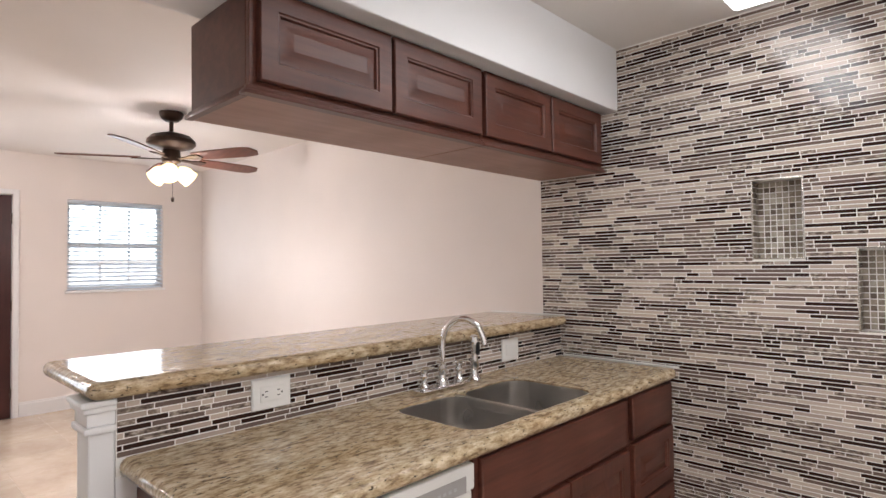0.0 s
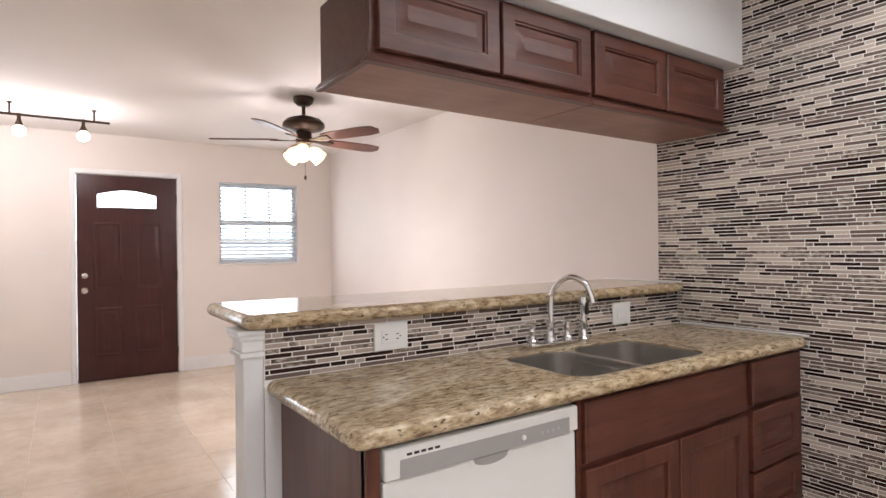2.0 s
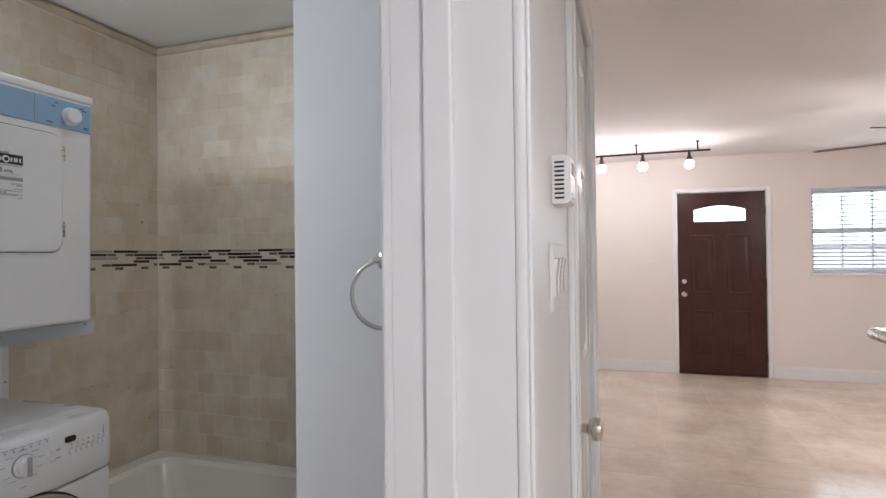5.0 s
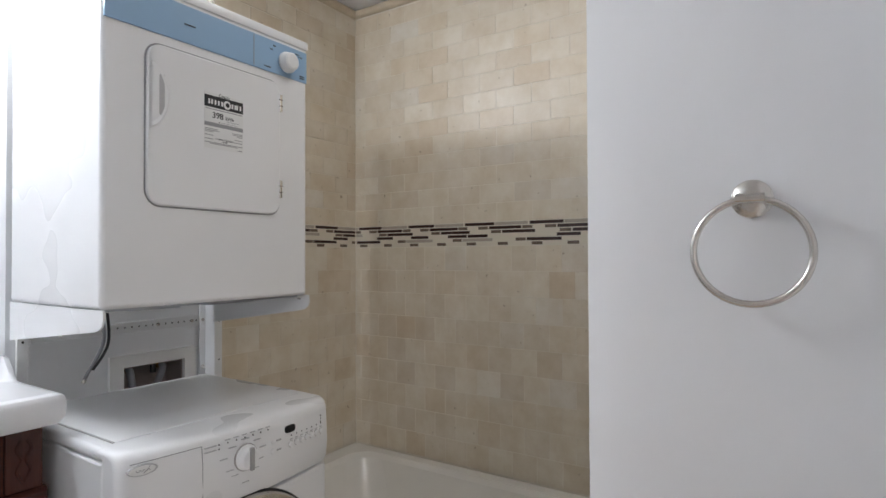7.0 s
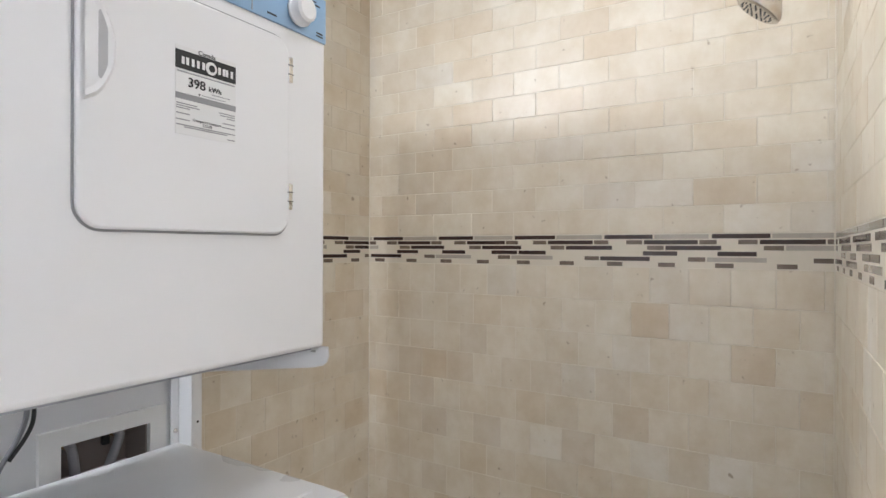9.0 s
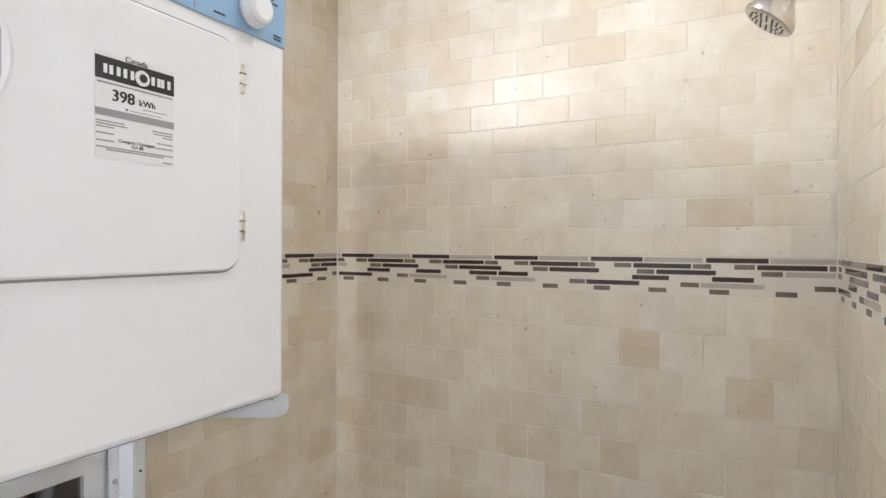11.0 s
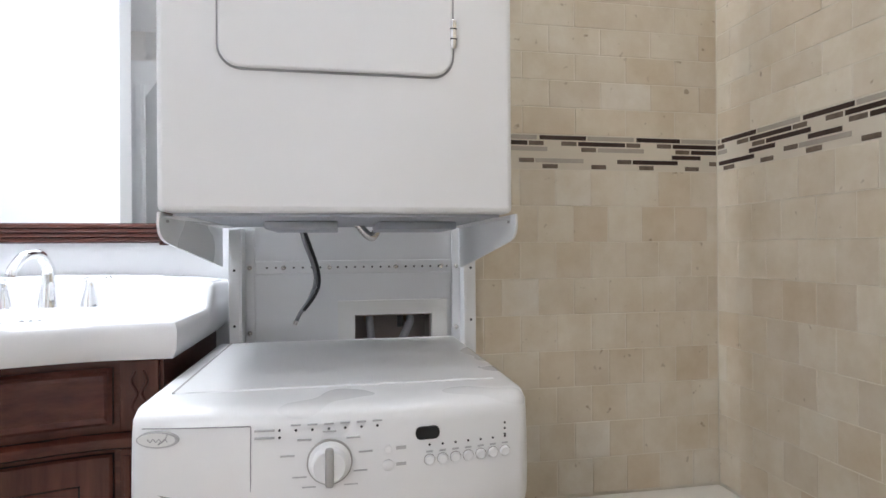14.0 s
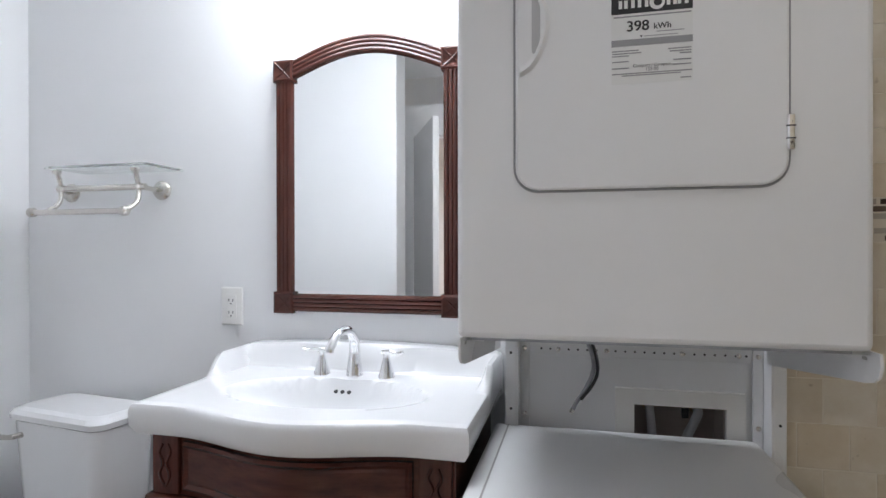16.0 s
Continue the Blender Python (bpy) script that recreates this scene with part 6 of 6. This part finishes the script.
def toilet():
    cx, yb = 1.672, -2.150
    t = thing("toilet", (cx, -1.85, 0), "white porcelain toilet with a two-piece tank", "toilet")
    bm = bmesh.new()
    rings = []
    for z, hw, d0, d1 in ((0.450, 0.160, 0.0, 0.170), (0.53, 0.174, 0.0, 0.187), (0.68, 0.182, 0.0, 0.195), (0.787, 0.188, 0.0, 0.200)):
        rings.append([bm.verts.new((u, v, z)) for u, v in rounded(cx - hw, cx + hw, yb + d0, yb + d1, 0.045, 5)])
    for a, b in zip(rings, rings[1:]):
        for k in range(len(a)):
            bm.faces.new((a[k], a[(k + 1) % len(a)], b[(k + 1) % len(a)], b[k]))
    bm.faces.new(rings[0][::-1])
    bm.faces.new(rings[-1])
    part("tank", bm, PORCELAIN, t)
    part("bowl_deck", boxed(cx - 0.105, cx + 0.105, yb + 0.010, yb + 0.215, 0.330, 0.4495, 0.02), PORCELAIN, t)
    bm = bmesh.new()
    rings = []
    for ins, z in ((0.004, 0.7875), (-0.006, 0.794), (-0.008, 0.810), (0.0, 0.822), (0.02, 0.827)):
        rings.append([bm.verts.new((u, v, z)) for u, v in rounded(cx - 0.190 + ins, cx + 0.190 - ins, yb + max(ins, 0), yb + 0.203 - ins, 0.042, 5)])
    for a, b in zip(rings, rings[1:]):
        for k in range(len(a)):
            bm.faces.new((a[k], a[(k + 1) % len(a)], b[(k + 1) % len(a)], b[k]))
    bm.faces.new(rings[0][::-1])
    bm.faces.new(rings[-1])
    part("tank_lid", bm, PORCELAIN, t)
    part("flush_lever", tube(bmesh.new(), [(cx + 0.130, yb + 0.196, 0.748), (cx + 0.133, yb + 0.222, 0.748), (cx + 0.150, yb + 0.226, 0.746), (cx + 0.200, yb + 0.226, 0.741)], [0.009, 0.008, 0.007, 0.009], 10), NICKEL, t)
    bm = bmesh.new()
    rings = []
    for z, a, b, c in ((0.0, 0.115, 0.24, -1.80), (0.10, 0.105, 0.22, -1.80), (0.22, 0.125, 0.23, -1.78), (0.33, 0.175, 0.26, -1.755), (0.385, 0.185, 0.27, -1.75), (0.392, 0.16, 0.245, -1.75), (0.33, 0.12, 0.18, -1.74), (0.22, 0.05, 0.08, -1.74)):
        rings.append([bm.verts.new((cx + a * math.cos(q), c + b * math.sin(q) * (1.0 if math.sin(q) > 0 else 0.9), z)) for q in (2 * math.pi * k / 28 for k in range(28))])
    for a, b in zip(rings, rings[1:]):
        for k in range(28):
            bm.faces.new((a[k], a[(k + 1) % 28], b[(k + 1) % 28], b[k]))
    bm.faces.new(rings[0][::-1])
    bm.faces.new(rings[-1])
    part("bowl", bm, PORCELAIN, t)
    bm = bmesh.new()
    prism(bm, [(cx + 0.188 * math.cos(q), -1.75 + 0.272 * math.sin(q) * (1 if math.sin(q) > 0 else 0.86)) for q in (2 * math.pi * k / 32 for k in range(32))], 0.394, 0.425, lambda u, v, d: (u, v, d))
    part("seat_lid", bm, PORCELAIN, t)

    t.rotation_euler = (0, 0, radians(-8))


toilet()


def towel_ring():
    x, y, z = -0.0095, -0.343, 1.354
    t = thing("towel_ring", (x, y, 1.19), "satin nickel towel ring on the white partition", "towel ring")
    part("rose", lathe(bmesh.new(), [(0.030, 0), (0.030, 0.006), (0.024, 0.012), (0.010, 0.016)], (x + 0.0003, y, z), "x"), NICKEL, t)
    part("post", tube(bmesh.new(), [(x + 0.014, y, z), (x + 0.046, y, z)], 0.008, 12), NICKEL, t)
    part("holder", tube(bmesh.new(), [(x + 0.042, y - 0.020, z - 0.002), (x + 0.042, y + 0.020, z - 0.002)], 0.0075, 12), NICKEL, t)
    pts = [(x + 0.040, y + 0.080 * math.sin(a), z - 0.083 + 0.080 * math.cos(a)) for a in (2 * math.pi * k / 40 for k in range(41))]
    part("ring", tube(bmesh.new(), pts, 0.0055, 10), NICKEL, t)


towel_ring()


def bathtub():
    x0, x1, y0, y1, z = -0.999, -0.235, -2.068, -0.606, 0.392
    t = thing("bathtub", ((x0 + x1) / 2, (y0 + y1) / 2, 0), "off-white enamel alcove bathtub between tiled walls", "bathtub")
    bm = bmesh.new()
    rings = []
    for a, b, c, d, zz, r in ((x0, x1, y0, y1, 0.0, 0.01), (x0, x1, y0, y1, z - 0.014, 0.01), (x0 + 0.006, x1 - 0.006, y0 + 0.006, y1 - 0.006, z, 0.012),
                              (x0 + 0.055, x1 - 0.075, y0 + 0.085, y1 - 0.085, z, 0.10), (x0 + 0.068, x1 - 0.088, y0 + 0.10, y1 - 0.10, z - 0.02, 0.11),
                              (x0 + 0.10, x1 - 0.12, y0 + 0.16, y1 - 0.14, z - 0.22, 0.13), (x0 + 0.15, x1 - 0.17, y0 + 0.24, y1 - 0.20, z - 0.29, 0.12)):
        rings.append([bm.verts.new((u, v, zz)) for u, v in rounded(a, b, c, d, r, 7)])
    for a, b in zip(rings, rings[1:]):
        for k in range(len(a)):
            bm.faces.new((a[k], a[(k + 1) % len(a)], b[(k + 1) % len(a)], b[k]))
    bm.faces.new(rings[0][::-1])
    bm.faces.new(rings[-1])
    part("shell", bm, TUB_ENAMEL, t)
    part("drain", lathe(bmesh.new(), [(0.0, 0.001), (0.026, 0.001), (0.030, 0.004), (0.032, 0.0)], (-0.62, -0.88, z - 0.289), n=18), CHROME, t)


bathtub()


def shower_head():
    t = thing("shower_head", (-0.60, -0.604, 1.85), "chrome shower head on a bent wall arm", "shower head")
    part("flange", lathe(bmesh.new(), [(0.030, 0), (0.028, 0.006), (0.012, 0.012)], (-0.60, -0.6045, 1.985), "-y"), CHROME, t)
    part("arm", tube(bmesh.new(), curve_pts([(-0.60, -0.61, 1.985), (-0.60, -0.65, 1.985), (-0.60, -0.69, 1.965), (-0.60, -0.712, 1.935)], 5), 0.0105, 12), CHROME, t)
    q = Vector((0.0, -0.62, -0.78)).to_track_quat("Z", "Y").to_matrix()
    part("ball_joint", lathe(bmesh.new(), [(0.010, -0.004), (0.017, 0.006), (0.017, 0.016), (0.012, 0.026)], (-0.60, -0.708, 1.942), q, 18), CHROME, t)
    h = part("head", lathe(bmesh.new(), [(0.013, 0), (0.018, 0.018), (0.040, 0.044), (0.047, 0.056), (0.047, 0.064), (0.042, 0.067)], (-0.60, -0.722, 1.925), q, 30), NICKEL, t)
    bm = bmesh.new()
    o = Vector((-0.60, -0.722, 1.925)) + q @ Vector((0, 0, 0.067))
    for r, m in ((0.012, 6), (0.022, 12), (0.032, 18)):
        for k in range(m):
            a = 2 * math.pi * k / m
            c = o + q @ Vector((r * math.cos(a), r * math.sin(a), 0))
            cyl(bm, c, c + q @ Vector((0, 0, 0.002)), 0.0018, 0.0014, 6)
    part("nozzles", bm, BLACK_PLASTIC, h)
    t.location.z -= 0.035


shower_head()


def vanity_light():
    t = thing("vanity_light", (0.78, -2.185, 2.05), "lit vanity light bar above the mirror", "wall light")
    part("back_plate", boxed(0.50, 1.06, -2.1895, -2.172, 2.06, 2.13, 0.005), NICKEL, t)
    for u in (0.60, 0.78, 0.96):
        part("arm", tube(bmesh.new(), [(u, -2.173, 2.095), (u, -2.10, 2.095)], 0.009, 10), NICKEL, t)
        s = part("shade", lathe(bmesh.new(), [(0.022, 0), (0.040, 0.02), (0.052, 0.08), (0.050, 0.085)], (u, -2.10, 2.08), "z", 20), DIFFUSER, t, "glowing white glass shade")
        s.visible_shadow = False


vanity_light()


# unseen fitting, added to go with the fill over the bath
def bath_fill():
    t = thing("bath_fill_fitting", (-0.30, -1.10, 2.43), "added glowing ceiling disc, out of view, that fills the bath with light", "ceiling light")
    part("trim_ring", lathe(bmesh.new(), [(0.095, 0), (0.095, 0.004), (0.075, 0.006)], (-0.30, -1.10, 2.4395), "-z"), WHITE_PLASTIC, t)
    part("lens", lathe(bmesh.new(), [(0.072, 0), (0.070, 0.003)], (-0.30, -1.10, 2.433), "-z"), DIFFUSER, t, "glowing lens")


bath_fill()


# ---- outside ----
def leaf_clump(rng, centre, size, count, mat, name, label):
    bm = bmesh.new()
    for _ in range(count):
        d = Vector((rng.gauss(0, 1), rng.gauss(0, 1), rng.gauss(0, 1))).normalized() * rng.uniform(0.55, 1.0)
        c = Vector(centre) + Vector((d.x * size[0], d.y * size[1], d.z * size[2]))
        a, b = Vector((rng.gauss(0, 1), rng.gauss(0, 1), rng.gauss(0, 1))).normalized(), Vector((rng.gauss(0, 1), rng.gauss(0, 1), rng.gauss(0, 1))).normalized()
        s = rng.uniform(0.03, 0.06)
        q = [c - a * s, c + b * s * 0.45, c + a * s, c - b * s * 0.45]
        bm.faces.new([bm.verts.new(p) for p in q])
    return tagged(new(name, mesh_of(name, bm, mat)), label, "shrub", "", "stuff")


LEAF = plain("shrub_leaf", (0.11, 0.15, 0.12), 0.6, vary=0.25, scale=9)
CONCRETE = plain("pale_concrete", (0.50, 0.49, 0.47), 0.85, vary=0.1)
SIDING = plain("pale_siding", (0.78, 0.80, 0.83), 0.7, vary=0.05)
BRIGHT_SKY = glow("bright_overcast_sky", (0.84, 0.93, 1.0), 2.0)
rng = random.Random(7)
structure("ground", boxed(-60, FRONT - 0.16, -40, 40, -0.25, -0.12), CONCRETE, "pale concrete ground outside the windows", "ground")
structure("backdrop", boxed(-14.2, -14.0, -14, 14, -0.1, 9), BRIGHT_SKY, "bright overcast sky beyond the windows", "sky")
gw = thing("garden_wall", (-11.0, 2.0, -0.12), "pale rendered garden wall beyond the windows", "garden wall")
part("wall", boxed(-11.12, -11.0, -7.0, 8.0, -0.12, 1.45), SIDING, gw)
part("coping", boxed(-11.16, -10.96, -7.0, 8.0, 1.451, 1.50, 0.01), CONCRETE, gw)
for k, y in enumerate((-1.55, -1.05, -0.50, 0.0)):
    leaf_clump(rng, (-6.75 + 0.08 * (k % 2), y, 0.20), (0.34, 0.34, 0.34), 420, LEAF, "shrub", "low green shrub outside the tall windows")


# ---- tiles ----
def chamfered(name, w, h, d, mat, axis, bev=0.0):
    """A tile centred on its face plane, its back at depth d; axis: the way it looks."""
    bm = boxed(-w / 2, w / 2, -d, 0, -h / 2, h / 2, 0)
    if bev:
        es = [e for e in bm.edges if all(v.co.y > -1e-6 for v in e.verts)]
        bmesh.ops.bevel(bm, geom=es, offset=bev, segments=1, affect="EDGES", profile=0.5)
    turn = {"y": 0, "-y": math.pi, "x": -math.pi / 2, "-x": math.pi / 2}[axis]
    bmesh.ops.rotate(bm, verts=bm.verts, cent=(0, 0, 0), matrix=Matrix.Rotation(turn, 3, "Z"))
    bmesh.ops.recalc_face_normals(bm, faces=bm.faces)
    me = bpy.data.meshes.new(name)
    bm.to_mesh(me)
    bm.free()
    me.materials.append(mat)
    return me


def strip_field(rng, u0, u1, z0, z1, pitch, lengths, gap):
    """Rows of strips of mixed lengths: (centre across, centre up, length, whole)."""
    out = []
    rows = int(round((z1 - z0) / pitch))
    for r in range(rows):
        z = z0 + pitch * (r + 0.5)
        u = u0 - rng.uniform(0, 0.10)
        while u < u1 - 0.004:
            w = rng.choice(lengths)
            a, b = max(u, u0), min(u + w, u1)
            if b - a > 0.008:
                out.append(((a + b) / 2, z, b - a - gap, a == u and b == u + w, w))
            u += w
    return out


LENGTHS = (0.030, 0.048, 0.048, 0.072, 0.098, 0.098, 0.125, 0.148, 0.172)
PITCH = 0.0141
rng = random.Random(11)
# bar backsplash, each strip a piece of its own
mesh_by = {w: chamfered("mosaic_strip", w - 0.0030, PITCH - 0.0030, 0.004, MOSAIC, "x", 0.0006) for w in set(LENGTHS)}
rest = []
SPLASH = (1.046, TILE_Y - 0.003, 0.9195, 1.0575)
count = 0
for u, z, w, whole, key in strip_field(rng, *SPLASH, 0.0138, LENGTHS, 0.0030):
    if whole and count < 300:
        piece("mosaic_strip", mesh_by[key], (-0.6530, u, z), bar_half_wall)
        count += 1
    else:
        rest.append((u, z, w))


def joined_strips(name, items, to3d, h, depth, mat, parent, label):
    vs, fs = [], []
    for u, z, w in items:
        k = len(vs)
        for d in (-depth, 0):
            vs += [to3d(u - w / 2, z - h / 2, d), to3d(u + w / 2, z - h / 2, d), to3d(u + w / 2, z + h / 2, d), to3d(u - w / 2, z + h / 2, d)]
        fs += [(k + 4, k + 5, k + 6, k + 7), (k, k + 1, k + 5, k + 4), (k + 1, k + 2, k + 6, k + 5), (k + 2, k + 3, k + 7, k + 6), (k + 3, k, k + 4, k + 7)]
    me = bpy.data.meshes.new(name)
    me.from_pydata(vs, [], fs)
    me.materials.append(mat)
    ob = new(name, me)
    ob.parent = parent
    return tagged(ob, label, "", "", "stuff")


joined_strips("cut_strips", rest, lambda u, v, d: (-0.6530 + d, u, v), PITCH - 0.0030, 0.004, MOSAIC_SET, bar_half_wall, "cut mosaic strips at the ends of rows")
# kitchen wall
NICHES = [(0.158, 0.322, 1.346, 1.634), (0.466, 0.63, 1.106, 1.382)]
mesh_by = {w: chamfered("mosaic_strip", w - 0.0030, PITCH - 0.0030, 0.004, MOSAIC, "-y", 0.0006) for w in set(LENGTHS)}
rest, count = [], 0
for u, z, w, whole, key in strip_field(rng, -0.752, 1.15, 0.0, 2.26, PITCH, LENGTHS, 0.0030):
    cuts = [(u - w / 2, u + w / 2)]
    for a, b, lo, hi in NICHES:
        if z + PITCH * 0.4 > lo and z - PITCH * 0.4 < hi:
            nxt = []
            for l, r in cuts:
                if r <= a or l >= b:
                    nxt.append((l, r))
                else:
                    whole = False
                    if l < a - 0.004:
                        nxt.append((l, a - 0.001))
                    if r > b + 0.004:
                        nxt.append((b + 0.001, r))
            cuts = nxt
    if whole and count < 300 and -0.62 < u < 0.55 and 1.0 < z < 1.52:
        piece("mosaic_strip", mesh_by[key], (u, TILE_Y - 0.0007, z), wall_tiled)
        count += 1
    else:
        rest += [((l + r) / 2, z, r - l) for l, r in cuts]
joined_strips("mosaic_field", rest, lambda u, v, d: (u, TILE_Y - 0.0007 - d, v), PITCH - 0.0030, 0.004, MOSAIC_SET, wall_tiled, "glass and stone strip mosaic over the rest of the wall")


def niche(n, x0, x1, z0, z1):
    t = thing("wall_niche", ((x0 + x1) / 2, TILE_Y + 0.04, z0), "recessed niche lined with small square mosaic", "niche", "niches in the tiled wall")
    t["kind"] = "structure"
    dep = 0.085
    part("lining", boxed(x0 - 0.004, x1 + 0.004, TILE_Y + dep - 0.0005, TILE_Y + dep + 0.012, z0 - 0.004, z1 + 0.004), GROUT, t)
    bm = bmesh.new()
    for a, b, c, d in ((x0, x1, z0, z0 + 0.004), (x0, x1, z1 - 0.004, z1), (x0, x0 + 0.004, z0 + 0.004, z1 - 0.004), (x1 - 0.004, x1, z0 + 0.004, z1 - 0.004)):
        box(bm, a, b, TILE_Y - 0.004, TILE_Y - 0.0005, c, d, 0.001)
    part("edge_trim", bm, NICKEL, t, "thin metal edge trim")
    pitch = 0.0205
    back = chamfered("mosaic_square", pitch - 0.0032, pitch - 0.0032, 0.005, NICHE_TILE, "-y", 0.0007)
    for i in range(int((x1 - x0) / pitch)):
        for j in range(int((z1 - z0) / pitch)):
            piece("mosaic_square", back, (x0 + pitch * (i + 0.5), TILE_Y + dep - 0.002, z0 + pitch * (j + 0.5)), t)
    left = chamfered("mosaic_square", pitch - 0.0032, pitch - 0.0032, 0.005, NICHE_TILE, "x")
    right = chamfered("mosaic_square", pitch - 0.0032, pitch - 0.0032, 0.005, NICHE_TILE, "-x")
    for k in range(4):
        for j in range(int((z1 - z0) / pitch)):
            piece("mosaic_square", left, (x0 + 0.004, TILE_Y + 0.006 + pitch * (k + 0.45), z0 + pitch * (j + 0.5)), t)
            piece("mosaic_square", right, (x1 - 0.004, TILE_Y + 0.006 + pitch * (k + 0.45), z0 + pitch * (j + 0.5)), t)


for n, b in enumerate(NICHES):
    niche(n, *b)


# travertine round the bath
# rows from the lowest up; each piece: its two ends in the sheet in millimetres, and its colour sheet after sheet
BORDER = [
    [(26, 71, "T"), (171, 216, "T")],
    [(250, 294, "T"), (298, 440, "LLDLD")],
    [(32, 125, " DD D "), (129, 222, "D  D  "), (226, 319, " D    ")],
    [(141, 186, "T"), (191, 333, "DDDDLL")],
    [(82, 127, "T"), (132, 275, "D"), (279, 322, "T")],
    [(18, 156, "D"), (160, 302, "L")],
]


def travertine_wall(parent, axis, plane, u0, u1, to3d, z_low, z_top, rng, start, way):
    """Square tiles under a mosaic border, brick tiles over it, a moulded tile along the top."""
    def lay(z0, z1, w, h, tag):
        rows = int(round((z1 - z0) / h))
        h = (z1 - z0) / rows
        shapes = {}
        for r in range(rows):
            u = u0 - (w / 2 if r % 2 else 0.0) - 0.02
            while u < u1 - 0.004:
                a, b = max(u, u0), min(u + w, u1)
                if b - a > 0.012:
                    key = round(b - a, 4)
                    if key not in shapes:
                        shapes[key] = chamfered("tile", key - 0.0018, h - 0.0018, 0.009, TRAVERTINE, axis, 0.0011)
                    p = to3d((a + b) / 2, z0 + h * (r + 0.5), rng.uniform(-0.0004, 0.0003))
                    lean = rng.uniform(-0.006, 0.006)
                    piece("tile", shapes[key], p, parent, (lean, 0, 0) if axis in ("x", "-x") else (0, lean, 0))
                u += w

    lay(z_low, 1.3080, 0.1045, 0.1035, "square")
    lay(1.4060, z_top, 0.1545, 0.0785, "brick")
    # border: six thin rows from one repeating sheet, its pieces in cream, taupe and dark brown
    lo, pitch, sheet = 1.3090, 0.0160, 0.2922
    base = bmesh.new()
    steps = [to3d(u0, lo, -0.009), to3d(u1, lo + 6 * pitch, -0.0010)]
    box(base, *sorted((steps[0][0], steps[1][0])), *sorted((steps[0][1], steps[1][1])), lo, lo + 6 * pitch)
    border = part("border_ground", base, BAND_CREAM, parent)
    shapes = {}
    for r, row in enumerate(BORDER):
        for k in range(-2, 7):
            for n, (a, b, kinds) in enumerate(row):
                kind = kinds[k % len(kinds)]
                ends = sorted(start + way * (k * sheet + q / 1000) for q in (a, b))
                l, h = max(ends[0], u0 + 0.001), min(ends[1], u1 - 0.001)
                if h - l < 0.006 or kind == " ":
                    continue
                key = (round(h - l, 3), kind)
                if key not in shapes:
                    shapes[key] = chamfered("border_strip", key[0], pitch - 0.0040, 0.004, {"D": STRIP_DARK, "T": STRIP_TAUPE, "L": STRIP_PALE}[kind], axis, 0.0005)
                piece("border_strip", shapes[key], to3d((l + h) / 2, lo + pitch * (r + 0.5), -0.0002), border)
    # pencil moulding at the ceiling
    a, b = to3d(u0, z_top + 0.026, -0.002), to3d(u1, z_top + 0.026, -0.002)
    part("crown_tile", tube(bmesh.new(), [a, b], 0.021, 12), TRAV_TRIM, parent)


STRIP_DARK = plain("dark_brown_glass", (0.045, 0.026, 0.021), 0.12, vary=0.25, scale=20)
STRIP_PALE = plain("pale_taupe_glass", (0.44, 0.39, 0.335), 0.10, vary=0.08, scale=20)
STRIP_TAUPE = plain("taupe_stone", (0.165, 0.125, 0.095), 0.25, vary=0.25, scale=40)
TRAV_TRIM = plain("travertine_trim", (0.58, 0.49, 0.37), 0.35, vary=0.14, scale=12, grain=90, relief=0.08)
rng = random.Random(5)
travertine_wall(wall_tub, "x", -1.0, -2.068, -0.606, lambda u, z, d: (-1.0 + d, u, z), 0.395, 2.392, rng, -2.068, 1)
travertine_wall(wall_mortar, "y", -2.07, -0.999, -0.241, lambda u, z, d: (u, -2.070 + d, z), 0.395, 2.392, rng, -0.725, -1)
travertine_wall(wall_head, "-y", -0.604, -0.999, -0.135, lambda u, z, d: (u, -0.6045 - d, z), 0.395, 2.392, rng, -0.98, 1)

# polished floor tiles
rng = random.Random(3)
size = 0.457
me = chamfered("floor_tile", size - 0.0022, size - 0.0022, 0.008, FLOOR_TILE, "y", 0.0006)
me.transform(Matrix.Rotation(math.pi / 2, 4, "X"))
for i in range(13):
    for j in range(15):
        x, y = FRONT + size * (i + 0.5), -3.16 + size * (j + 0.35)
        if y < RIGHT - size / 2 + 0.2 and x < 0.6 and not (x > -1.0 and y < 0.0):
            piece("floor_tile", me, (x, y, 0.0), floor)
